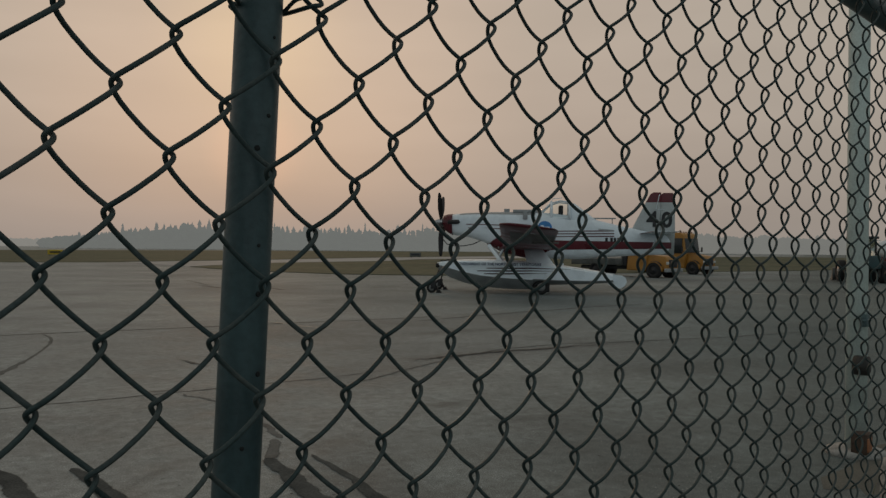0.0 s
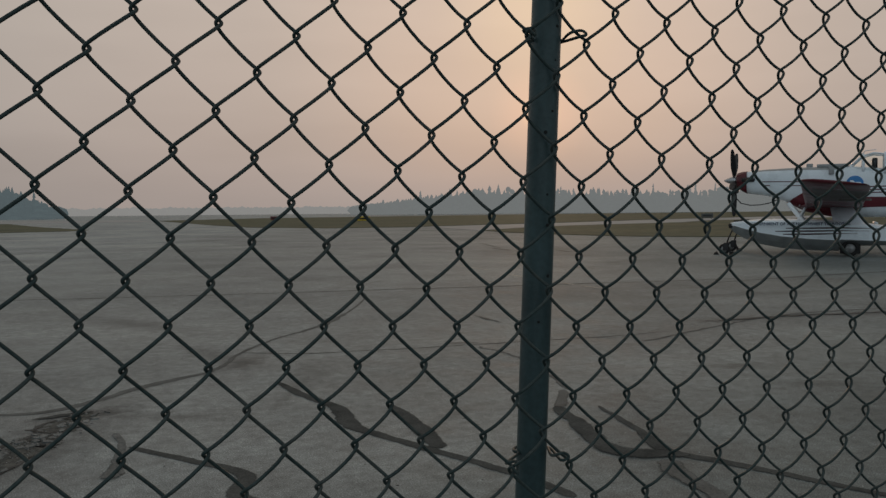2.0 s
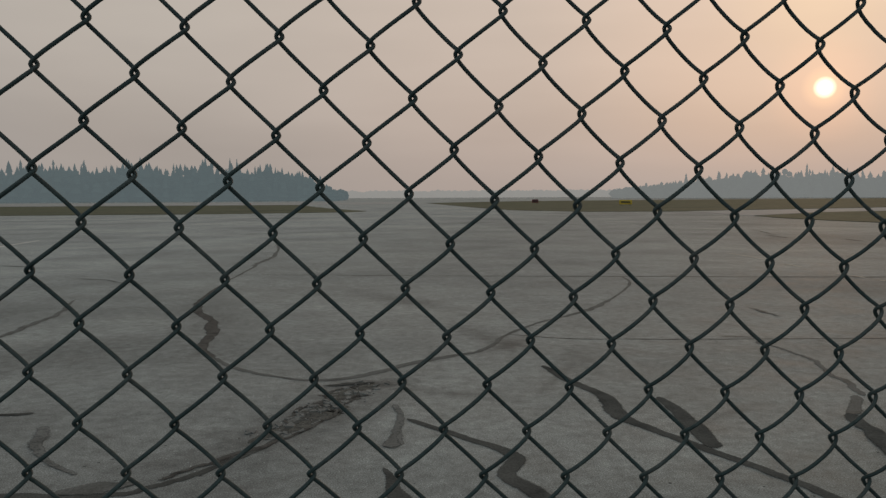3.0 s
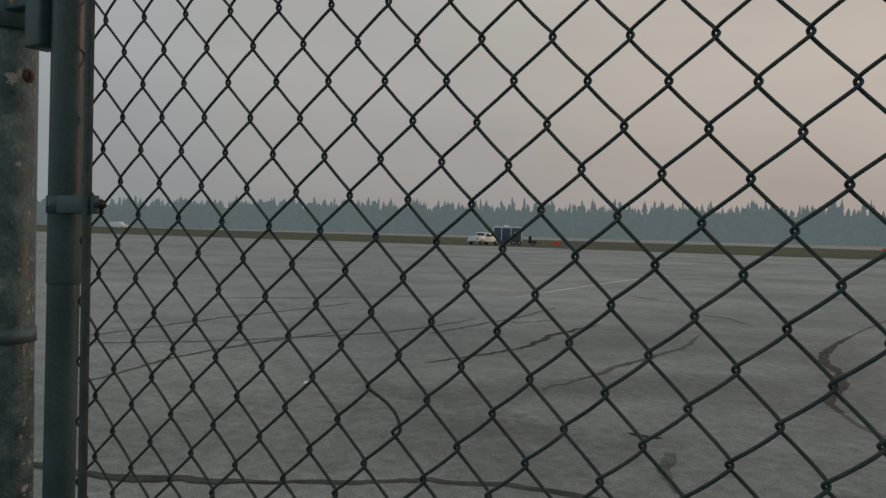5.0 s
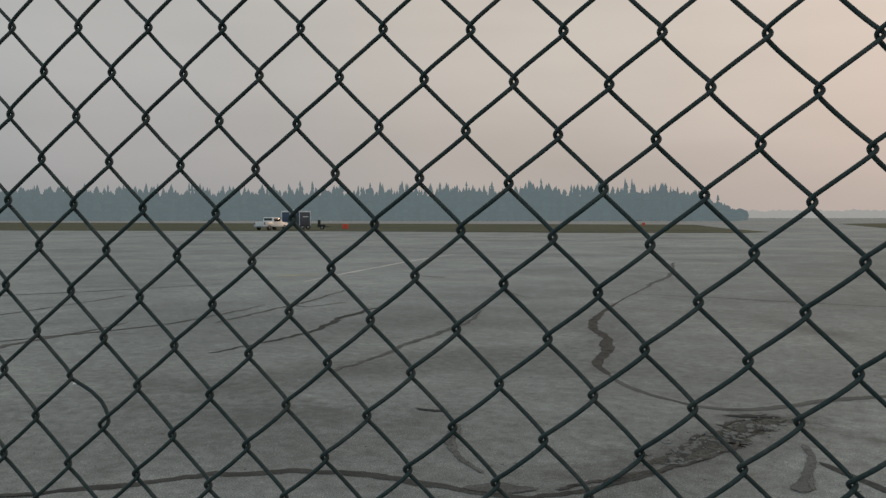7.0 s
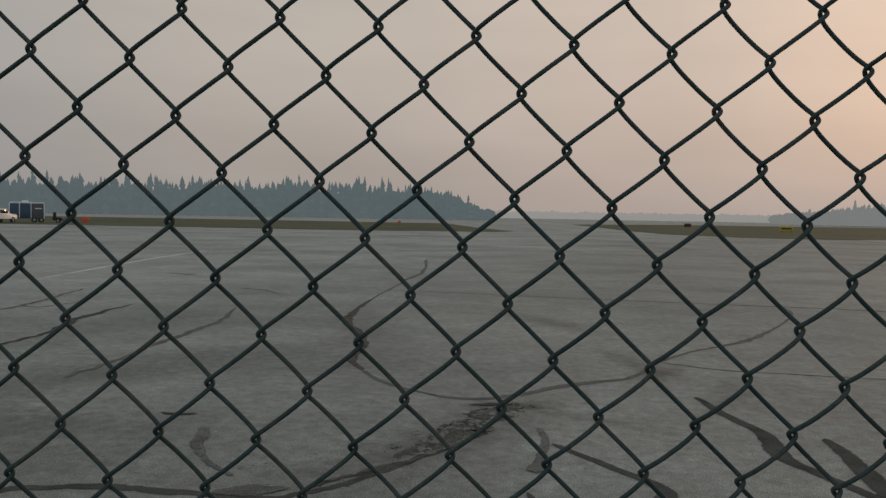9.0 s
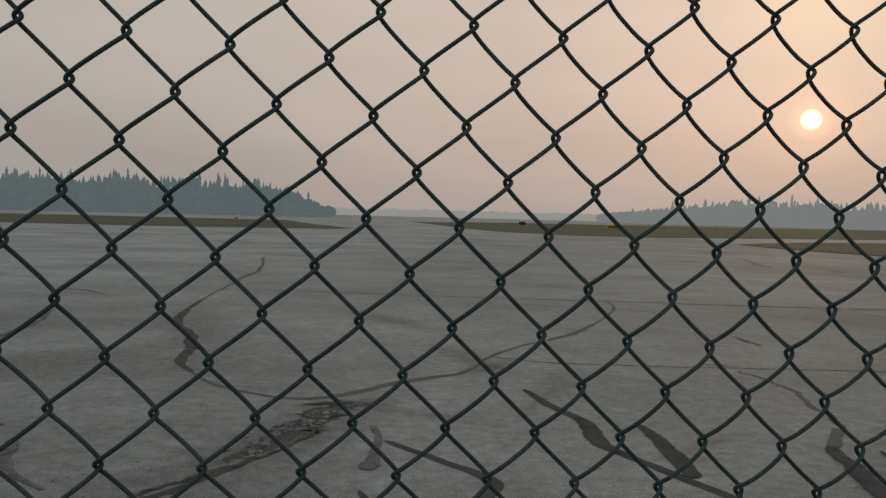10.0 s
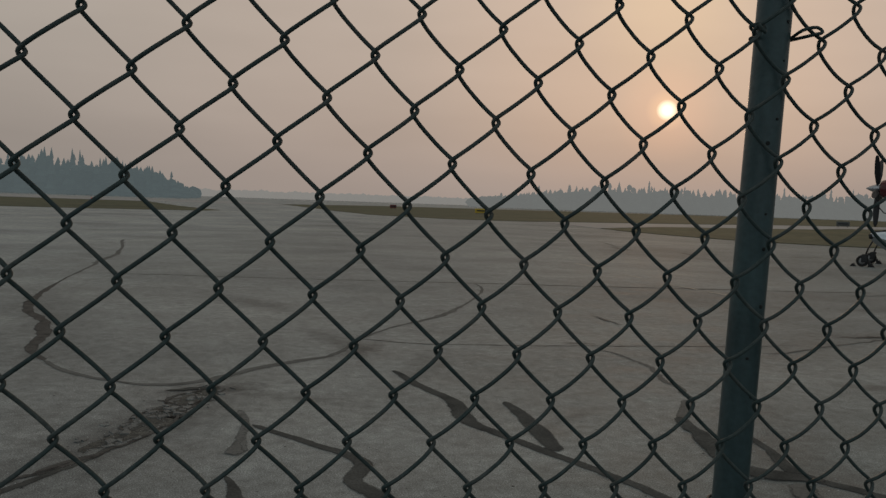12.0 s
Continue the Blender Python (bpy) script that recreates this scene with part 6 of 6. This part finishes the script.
def profile_body(bm, prof, hw, taper=0.0, mat=0, bevel=0.04):
    """A body from a side outline (x, z), extruded across and softened at the edges."""
    n = len(prof)
    zs = [z for _, z in prof]
    z0, z1 = min(zs), max(zs)
    wy = lambda z: hw - taper * (z - z0) / max(0.01, z1 - z0)
    a = [bm.verts.new((x, -wy(z), z)) for x, z in prof]
    c = [bm.verts.new((x, wy(z), z)) for x, z in prof]
    fs = [bm.faces.new(list(reversed(a))), bm.faces.new(c)]
    for k in range(n):
        fs.append(bm.faces.new((a[k], a[(k + 1) % n], c[(k + 1) % n], c[k])))
    for f in fs:
        f.material_index = mat
    bmesh.ops.recalc_face_normals(bm, faces=bm.faces)
    if bevel:
        es = list({e for f in fs[:2] for e in f.edges})
        bmesh.ops.bevel(bm, geom=es, offset=bevel, segments=2, affect="EDGES", profile=0.6)


def hood_truck(m, label, cab_len=1.45, bed=None, tall=2.75, bus=False, group="yellow vehicles behind the aeroplane"):
    """A bonneted truck, +x ahead, on six wheels."""
    t = thing("truck", m, label, "truck", group)
    bm = fresh()
    profile_body(bm, [(2.55, 0.55), (2.62, 0.75), (2.6, 1.28), (2.45, 1.50), (1.0, 1.72), (0.9, 0.55)], 0.86, 0.12, bevel=0.09)
    part("bonnet", bm, YELLOW, t)
    bm = fresh()
    profile_body(bm, [(0.98, 0.5), (1.0, 1.72), (0.80, tall - 0.42), (0.66, tall - 0.14), (0.40, tall), (-cab_len + 1.2, tall + 0.03), (-cab_len + 0.95, tall - 0.12), (-cab_len + 0.85, 0.5)], 1.08, 0.14, bevel=0.10)
    cab = part("cab", bm, YELLOW, t)
    bm = fresh()
    hi = (tall - 0.45 - 1.78) / 2
    c0 = Vector((0.90, 0, 1.78 + hi))
    box(bm, (-0.015, -0.9, -hi), (0.03, 0.9, hi), 0.02, m=Matrix.Translation(c0) @ Matrix.Rotation(radians(-9), 4, "Y"))
    part("windscreen", bm, DARK_GLASS, cab)
    for s in (1, -1):
        bm = fresh()
        box(bm, (-cab_len + 1.05, s * 1.0 - 0.05, 1.72), (0.66, s * 1.0 + 0.05, tall - 0.45), 0.02)
        part("side_window", bm, DARK_GLASS, cab)
        bm = fresh()
        box(bm, (2.56, s * 0.68 - 0.13, 0.95), (2.66, s * 0.68 + 0.13, 1.15), 0.03)
        part("headlight", bm, LIGHT_GLASS, t)
        bm = fresh()
        tube(bm, [(0.8, s * 1.0, 1.9), (0.95, s * 1.35, 1.95), (0.95, s * 1.35, 2.3)], 0.02, 6)
        box(bm, (0.90, s * 1.36 - 0.09, 1.85), (0.96, s * 1.36 + 0.09, 2.25), 0.02)
        part("mirror", bm, AIR_BLACK, cab)
        bm = fresh()
        arc = [(1.72 + 0.66 * math.cos(a), 0.5 + 0.66 * math.sin(a)) for a in (math.pi * k / 12 for k in range(13))]
        loft(bm, [[(x, s * 0.80, z), (x, s * 1.12, z), (x * 0.99 + 0.017, s * 1.12, z - 0.06), (x * 0.99 + 0.017, s * 0.8, z - 0.06)] for x, z in arc])
        part("mudguard", bm, YELLOW, t)
        bm = fresh()
        tube(bm, [(1.72, s * 0.86, 0.56), (1.72, s * 1.085, 0.56)], 0.63, 24)
        part("wheel_well", bm, AIR_BLACK, t)
        wheel(t, 1.72, s * 0.98, 0.54, 0.30, AIR_BLACK)
        wheel(t, -3.4, s * 0.9, 0.52, 0.5, AIR_BLACK)
    bm = fresh()
    box(bm, (2.58, -0.5, 0.75), (2.65, 0.5, 1.3), 0.03)
    part("grille", bm, AIR_BLACK, t)
    bm = fresh()
    box(bm, (2.55, -1.05, 0.42), (2.78, 1.05, 0.68), 0.04)
    part("bumper", bm, AIR_GREY, t)
    bm = fresh()
    box(bm, (-5.2, -0.45, 0.55), (2.4, 0.45, 0.80), 0.03)
    part("chassis", bm, AIR_BLACK, t)
    for k in range(5):
        bm = fresh()
        box(bm, (0.25, -0.72 + 0.36 * k - 0.06, tall + 0.03), (0.40, -0.72 + 0.36 * k + 0.06, tall + 0.11), 0.02)
        part("roof_lamp", bm, ORANGE, cab)
    bm = fresh()
    box(bm, (-cab_len + 0.35, -1.0, 0.8), (-cab_len + 0.83, 1.0, tall - 0.35), 0.06)
    part("rear_locker", bm, AIR_BLACK, t)
    bm = fresh()
    tube(bm, [(-cab_len + 0.6, 0.8, 1.0), (-cab_len + 0.6, 0.8, tall + 0.25)], 0.08, 12)
    part("exhaust_stack", bm, AIR_BLACK, t)
    if bed:
        bm = fresh()
        box(bm, (-5.6, -1.15, 0.85), (-0.95, 1.15, 0.85 + bed), 0.05)
        body = part("body", bm, OLIVE, t)
        for k in range(4):
            bm = fresh()
            box(bm, (-5.3 + 1.1 * k, 1.15, 1.0), (-4.4 + 1.1 * k, 1.19, 0.75 + bed), 0.02)
            part("side_panel", bm, AIR_BLACK if k % 2 else YELLOW, body)
    return t


def place_at(az, dist, head):
    """A pose on the ground at an azimuth and distance from the gate's viewing place, heading in degrees from the +x axis."""
    return pose(-0.45 + dist * math.sin(radians(az)), -0.75 + dist * math.cos(radians(az)), 0, 0, 0, head)


right_of = lambda az: -az                     # heading square to the line of sight, to the right
hood_truck(place_at(63.0, 74, right_of(63.0) - 36), "yellow bonneted truck with a tall cab parked on the apron", tall=3.45, bed=0.4)
hood_truck(place_at(60.35, 63, right_of(60.35) - 34), "yellow bonneted truck with a low flat body parked on the apron", tall=2.1, bed=0.5)


CAB_GLASS = glass_material("tinted_cab_glass", (0.55, 0.66, 0.66))


def wheel_loader(m):
    t = thing("wheel_loader", m, "dark teal wheel loader with a glazed cab on big tyres", "loader")
    bm = fresh()
    box(bm, (-2.2, -0.6, 0.9), (0.2, 0.6, 1.75), 0.1)
    part("engine_cover", bm, LOADER_GREEN, t)
    bm = fresh()
    box(bm, (0.1, -0.5, 0.6), (1.7, 0.5, 1.15), 0.08)
    part("front_frame", bm, LOADER_GREEN, t)
    bm = fresh()
    for x in (-0.75, 0.55):
        for y in (-0.68, 0.68):
            tube(bm, [(x, y, 1.2), (x * 0.92, y * 0.95, 2.85)], 0.06, 8)
    box(bm, (-0.95, -0.8, 2.82), (0.75, 0.8, 2.98), 0.05)
    box(bm, (-0.8, -0.72, 1.15), (0.6, 0.72, 1.55), 0.05)
    cab = part("cab_frame", bm, AIR_BLACK, t)
    bm = fresh()
    box(bm, (-0.70, -0.62, 1.55), (0.5, 0.62, 2.8), 0.04)
    part("cab_glass", bm, CAB_GLASS, cab)
    bm = fresh()
    box(bm, (-0.5, -0.25, 1.55), (-0.05, 0.25, 1.75), 0.05)
    box(bm, (-0.55, -0.25, 1.7), (-0.4, 0.25, 2.35), 0.05)
    part("seat", bm, AIR_BLACK, cab)
    bm = fresh()
    tube(bm, [(-0.2, 0.3, 2.98), (-0.2, 0.3, 3.15)], 0.06, 10)
    part("beacon", bm, ORANGE, cab)
    bm = fresh()
    tube(bm, [(0.7, -0.6, 2.9), (0.72, -1.2, 2.96)], 0.02, 6)
    part("mirror_arm", bm, AIR_BLACK, cab)
    for s in (1, -1):
        bm = fresh()
        tube(bm, [(0.9, s * 0.45, 1.5), (1.7, s * 0.45, 1.35), (2.5, s * 0.45, 0.55)], 0.1, 8)
        part("lift_arm", bm, YELLOW, t)
        bm = fresh()
        tube(bm, [(0.75, s * 0.62, 1.95), (0.75, s * 0.62, 2.15)], 0.08, 10)
        part("work_lamp", bm, LIGHT_GLASS, cab)
        for x in (1.25, -1.35):
            wheel(t, x, s * 0.92, 0.72, 0.52)
    bm = fresh()
    profile_body(bm, [(2.3, 0.05), (3.1, 0.05), (3.15, 0.1), (2.6, 0.25), (2.45, 0.9), (2.3, 0.85)], 1.25, 0, bevel=0.02)
    part("bucket", bm, OLIVE, t)
    return t


wheel_loader(place_at(73.55, 61, 16.4 + 14))

# white tank, red trailer and a pale van far along the apron
far = thing("tank_trailer", place_at(74.75, 142, 15 + 12), "white cylindrical tank on a dark red road trailer", "trailer")
bm = fresh()
tube(bm, [(-4.2, 0, 2.5), (-4.0, 0, 2.5), (3.4, 0, 2.5), (3.6, 0, 2.5)], [0.5, 1.25, 1.25, 0.5], 24)
part("tank", bm, WHITE_CAR, far)
bm = fresh()
box(bm, (-4.4, -1.0, 0.8), (4.2, 1.0, 1.25), 0.05)
box(bm, (3.4, -1.1, 0.6), (5.6, 1.1, 2.3), 0.15)
part("frame", bm, RED_PAINT, far)
for s in (1, -1):
    for x in (-3.4, -2.2, 4.2):
        wheel(far, x, s * 0.95, 0.5, 0.3)
van = thing("van", place_at(78.4, 84, -79.6 - 12), "pale van with dark windows parked far along the apron", "van")
bm = fresh()
profile_body(bm, [(-2.6, 0.4), (-2.6, 2.3), (1.2, 2.35), (1.9, 1.5), (2.6, 1.2), (2.7, 0.4)], 0.98, 0.12, bevel=0.08)
part("body", bm, OLIVE, van)
for s in (1, -1):
    bm = fresh()
    box(bm, (-2.2, s * 0.90 - 0.03, 1.45), (1.2, s * 0.90 + 0.03, 2.0), 0.03)
    part("side_window", bm, LIGHT_GLASS, van)
    for x in (-1.8, 1.75):
        wheel(van, x, s * 0.88, 0.36, 0.24)


# pickup and enclosed trailer on the far edge of the apron
def pickup(m):
    t = thing("pickup_truck", m, "white crew-cab pickup truck with its tail to the apron", "pickup truck")
    bm = fresh()
    profile_body(bm, [(2.75, 0.5), (2.8, 0.95), (2.65, 1.12), (1.45, 1.2), (0.75, 1.82), (-0.85, 1.85), (-1.0, 1.2), (-1.02, 0.5)], 0.96, 0.16, bevel=0.07)
    cab = part("cab", bm, WHITE_CAR, t)
    bm = fresh()
    for y0, y1 in ((-0.96, -0.86), (0.86, 0.96)):
        box(bm, (-2.9, y0, 0.55), (-1.0, y1, 1.22), 0.03)
    box(bm, (-2.95, -0.96, 0.55), (-2.86, 0.96, 1.22), 0.03)
    box(bm, (-2.9, -0.9, 0.55), (-1.0, 0.9, 0.72), 0.02)
    bed = part("bed", bm, WHITE_CAR, t)
    bm = fresh()
    box(bm, (-0.96, -0.66, 1.28), (-0.88, 0.66, 1.72), 0.02, m=Matrix.Translation((0.0, 0, 0)))
    part("rear_window", bm, DARK_GLASS, cab)
    for s in (1, -1):
        bm = fresh()
        box(bm, (-0.7, s * 0.86 - 0.03, 1.25), (0.85, s * 0.86 + 0.03, 1.68), 0.03)
        part("side_window", bm, DARK_GLASS, cab)
        bm = fresh()
        box(bm, (-2.98, s * 0.86 - 0.07, 0.8), (-2.93, s * 0.86 + 0.07, 1.15), 0.02)
        part("tail_light", bm, RED_PAINT, bed)
        for x in (-1.95, 1.85):
            wheel(t, x, s * 0.84, 0.39, 0.27)
    bm = fresh()
    box(bm, (-3.05, -0.9, 0.45), (-2.9, 0.9, 0.62), 0.03)
    part("bumper", bm, AIR_GREY, t)
    return t


pickup(place_at(-28.25, 121, 84))
tr = thing("cargo_trailer", place_at(-26.65, 127, 27), "dark blue enclosed cargo trailer with an open side door", "trailer")
bm = fresh()
box(bm, (-2.1, -1.1, 0.55), (2.1, 1.1, 2.75), 0.08)
part("body", bm, DARK_BLUE, tr)
bm = fresh()
box(bm, (-2.13, -1.13, 2.56), (2.13, 1.13, 2.77), 0.06)
part("roof_trim", bm, WHITE_CAR, tr)
bm = fresh()
box(bm, (-0.6, -0.3, 2.75), (0.2, 0.3, 2.98), 0.05)
part("roof_vent", bm, WHITE_CAR, tr)
for x0, x1 in ((-0.95, -0.85), (0.45, 0.55)):
    bm = fresh()
    box(bm, (x0, -1.14, 0.6), (x1, -1.08, 2.6), 0.01)
    part("door_post", bm, WHITE_CAR, tr)
for x in (-2.1, 2.1):
    bm = fresh()
    box(bm, (x - 0.06, -1.13, 0.55), (x + 0.06, -1.06, 2.6), 0.015)
    part("corner_post", bm, WHITE_CAR, tr)
bm = fresh()
box(bm, (0.55, -1.115, 0.6), (2.05, -1.09, 2.55), 0.01)
part("side_panel", bm, TRAILER_GREY, tr, "dull purple-grey side panel")
bm = fresh()
box(bm, (-0.85, -1.125, 0.62), (0.45, -1.09, 2.5), 0.01)
part("door", bm, DARK_BLUE, tr)
bm = fresh()
box(bm, (1.0, -1.125, 1.85), (1.8, -1.10, 1.99), 0.005)
part("lettering_bar", bm, WHITE_CAR, tr)
for s in (1, -1):
    for x in (0.9, 1.75):
        wheel(tr, x, s * 1.0, 0.36, 0.24)
cart = thing("generator_cart", place_at(-24.9, 127, 20), "small dark generator on a two-wheeled cart", "cart")
bm = fresh()
box(bm, (-0.7, -0.4, 0.35), (0.5, 0.4, 0.75), 0.05)
box(bm, (-0.65, -0.3, 0.7), (-0.25, 0.3, 1.45), 0.08)
part("engine", bm, AIR_BLACK, cart)
bm = fresh()
tube(bm, [(0.4, 0, 0.45), (1.3, 0, 0.4)], 0.04, 8)
part("drawbar", bm, AIR_BLACK, cart)
for s in (1, -1):
    wheel(cart, 0.0, s * 0.5, 0.28, 0.16)


def marker_box(x, y, s, label="fluorescent orange plastic barrier block on the grass edge"):
    t = thing("barrier_block", pose(x, y, 0, 0, 0, 15), label, "barrier", "orange markers")
    bm = fresh()
    profile_body(bm, [(-0.6 * s, 0), (-0.6 * s, 0.8 * s), (-0.45 * s, 1.0 * s), (0.45 * s, 1.0 * s), (0.6 * s, 0.8 * s), (0.6 * s, 0)], 0.25 * s, 0.1 * s, bevel=0.04)
    part("shell", bm, FLUO, t)
    return t


marker_box(-52.4, 119.6, 0.8)
marker_box(-11.0, 190, 0.6, "small orange runway marker in the grass")
white_far = thing("parked_van", pose(-205, 158, 0, 0, 0, 10), "small white van parked far across the airfield", "van")
bm = fresh()
profile_body(bm, [(-2.8, 0.4), (-2.8, 2.0), (0.6, 2.1), (1.5, 1.3), (2.6, 1.1), (2.7, 0.4)], 0.98, 0.12, bevel=0.08)
part("body", bm, WHITE_CAR, white_far)
for s in (1, -1):
    for x in (-1.8, 1.75):
        wheel(white_far, x, s * 0.88, 0.36, 0.24)

SIGN_YELLOW = material("yellow_taxiway_sign", (0.55, 0.38, 0.03), 0.5, 0, 0.1, 3, 30, 0.0)


def taxi_sign(x, y, w, mt, label, turn):
    t = thing("taxiway_sign", pose(x, y, 0.05, 0, 0, turn), label, "sign", "signs along the taxiway")
    bm = fresh()
    box(bm, (-w / 2, -0.12, 0.25), (w / 2, 0.12, 1.1), 0.03)
    part("panel", bm, mt, t)
    bm = fresh()
    box(bm, (-w * 0.36, -0.135, 0.55), (w * 0.36, -0.121, 0.82), 0.003)
    part("marking_bar", bm, AIR_BLACK, t)
    for s in (-1, 1):
        bm = fresh()
        tube(bm, [(s * w * 0.35, 0, -0.03), (s * w * 0.35, 0, 0.3)], 0.04, 8)
        part("leg", bm, AIR_BLACK, t)


taxi_sign(61.0, 150.0, 2.4, SIGN_YELLOW, "yellow taxiway direction sign on short legs in the grass", -22)
taxi_sign(58.0, 201.0, 1.6, RED_PAINT, "small dark red taxiway sign in the grass", -16)
taxi_sign(118.0, 117.0, 2.2, OLIVE, "grey box-shaped sign back beside the taxiway", -45)

# ---------------------------------------------------------------- far woods


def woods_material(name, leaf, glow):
    """The far backdrop of trees, half a kilometre and more away; the lit smoke before it is painted as emission."""
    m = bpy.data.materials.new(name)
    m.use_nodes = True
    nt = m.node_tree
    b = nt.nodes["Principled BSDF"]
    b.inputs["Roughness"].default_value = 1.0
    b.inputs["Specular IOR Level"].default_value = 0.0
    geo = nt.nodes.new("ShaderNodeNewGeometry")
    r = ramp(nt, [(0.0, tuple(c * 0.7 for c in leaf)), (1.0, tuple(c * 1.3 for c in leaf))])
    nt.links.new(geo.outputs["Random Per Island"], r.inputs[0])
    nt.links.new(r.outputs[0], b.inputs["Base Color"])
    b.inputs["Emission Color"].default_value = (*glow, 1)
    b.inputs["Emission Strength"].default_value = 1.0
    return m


def conifer(verts, faces, x, y, h, w, rng, z0=0.0, tiers=6):
    """A ragged spruce: tapering tiers of drooping boughs."""
    turn = rng.uniform(0, 6.28)
    for k in range(tiers):
        t0 = 0.02 + 0.98 * k / tiers
        r = w * (1 - t0) ** 0.65 * rng.uniform(0.6, 1.4) + 0.35
        zb, zt = z0 + h * t0, z0 + h * min(1.0, t0 + 1.9 / tiers)
        n0 = len(verts)
        verts.append((x + rng.uniform(-0.1, 0.1), y, zt))
        m = 7
        for q in range(m):
            a = turn + k + 2 * math.pi * q / m
            rr = r * rng.uniform(0.6, 1.25)
            verts.append((x + rr * math.cos(a), y + rr * math.sin(a), zb - rng.uniform(0, 0.25) * h / tiers))
        for q in range(m):
            faces.append((n0, n0 + 1 + q, n0 + 1 + (q + 1) % m))
    n0 = len(verts)
    for a in (0, 2.1, 4.2):
        verts.append((x + 0.2 * math.cos(a), y + 0.2 * math.sin(a), z0))
    verts.append((x, y, z0 + h * 0.4))
    faces.extend([(n0, n0 + 1, n0 + 3), (n0 + 1, n0 + 2, n0 + 3), (n0 + 2, n0, n0 + 3)])


def bush(verts, faces, x, y, h, w, rng):
    """A broad-leaved clump with an uneven outline."""
    for _ in range(5):
        cx, cy, cz = x + rng.uniform(-w, w), y + rng.uniform(-w, w), h * rng.uniform(0.35, 0.75)
        r = w * rng.uniform(0.5, 0.9)
        n0 = len(verts)
        ring = []
        for lat in (-0.6, 0.0, 0.6):
            for q in range(7):
                a = 2 * math.pi * q / 7 + lat
                rr = r * math.cos(lat) * rng.uniform(0.75, 1.2)
                verts.append((cx + rr * math.cos(a), cy + rr * math.sin(a), max(0, cz + r * math.sin(lat) * 1.1)))
        verts.append((cx, cy, cz + r))
        verts.append((cx, cy, max(0, cz - r)))
        for b in range(2):
            for q in range(7):
                faces.append((n0 + b * 7 + q, n0 + b * 7 + (q + 1) % 7, n0 + (b + 1) * 7 + (q + 1) % 7, n0 + (b + 1) * 7 + q))
        for q in range(7):
            faces.append((n0 + 14 + q, n0 + 14 + (q + 1) % 7, n0 + 21))
            faces.append((n0 + (q + 1) % 7, n0 + q, n0 + 22))


def woods(name, az0, az1, dist, tops, mt, label, seed, step, rows=5, gap=9.0, low=0.90, width=2.9, spire=0.045):
    """A belt of trees; tops: (azimuth, height of the crowns above the eye in degrees)."""
    rng = random.Random(seed)
    verts, faces = [], []
    azs, els = [a for a, _ in tops], [e for _, e in tops]
    for row in range(rows + 2):
        filler = row >= rows
        az = az0
        while az < az1:
            d = dist + row * gap + rng.uniform(-6, 6)
            el = float(np.interp(az, azs, els))
            top = 1.92 + math.tan(radians(max(0.12, el))) * dist
            h = top * (low + (1 - low) * rng.random() ** 2.0) * (0.97 + 0.03 * row) * (0.95 + 0.20 * noise.noise((az * 0.9, seed, 0)) + 0.26 * noise.noise((az * 2.9, seed, 4)) + 0.12 * noise.noise((az * 9.0, seed, 8)))
            slim = rng.random() < spire
            if slim:
                h = top * rng.uniform(0.95, 1.22)
            x, y = -0.5 + d * math.sin(radians(az)), -0.75 + d * math.cos(radians(az))
            if filler:
                bush(verts, faces, x, y, h * 0.62, width * 1.5, rng)
            elif not slim and rng.random() < 0.42:
                bush(verts, faces, x, y, h * rng.uniform(0.92, 1.12), width * rng.uniform(0.6, 1.0), rng)
            else:
                conifer(verts, faces, x, y, h, width * (0.42 if slim else rng.uniform(0.45, 1.0)), rng, tiers=9 if slim else 7)
            az += math.degrees(step / dist) * rng.uniform(0.6, 1.4)
    me = bpy.data.meshes.new(name)
    me.from_pydata(verts, [], faces)
    me.materials.append(mt)
    tagged(new(name, me), label, "woods", kind="stuff")


# the emission takes the place of haze and grows with the belt's distance
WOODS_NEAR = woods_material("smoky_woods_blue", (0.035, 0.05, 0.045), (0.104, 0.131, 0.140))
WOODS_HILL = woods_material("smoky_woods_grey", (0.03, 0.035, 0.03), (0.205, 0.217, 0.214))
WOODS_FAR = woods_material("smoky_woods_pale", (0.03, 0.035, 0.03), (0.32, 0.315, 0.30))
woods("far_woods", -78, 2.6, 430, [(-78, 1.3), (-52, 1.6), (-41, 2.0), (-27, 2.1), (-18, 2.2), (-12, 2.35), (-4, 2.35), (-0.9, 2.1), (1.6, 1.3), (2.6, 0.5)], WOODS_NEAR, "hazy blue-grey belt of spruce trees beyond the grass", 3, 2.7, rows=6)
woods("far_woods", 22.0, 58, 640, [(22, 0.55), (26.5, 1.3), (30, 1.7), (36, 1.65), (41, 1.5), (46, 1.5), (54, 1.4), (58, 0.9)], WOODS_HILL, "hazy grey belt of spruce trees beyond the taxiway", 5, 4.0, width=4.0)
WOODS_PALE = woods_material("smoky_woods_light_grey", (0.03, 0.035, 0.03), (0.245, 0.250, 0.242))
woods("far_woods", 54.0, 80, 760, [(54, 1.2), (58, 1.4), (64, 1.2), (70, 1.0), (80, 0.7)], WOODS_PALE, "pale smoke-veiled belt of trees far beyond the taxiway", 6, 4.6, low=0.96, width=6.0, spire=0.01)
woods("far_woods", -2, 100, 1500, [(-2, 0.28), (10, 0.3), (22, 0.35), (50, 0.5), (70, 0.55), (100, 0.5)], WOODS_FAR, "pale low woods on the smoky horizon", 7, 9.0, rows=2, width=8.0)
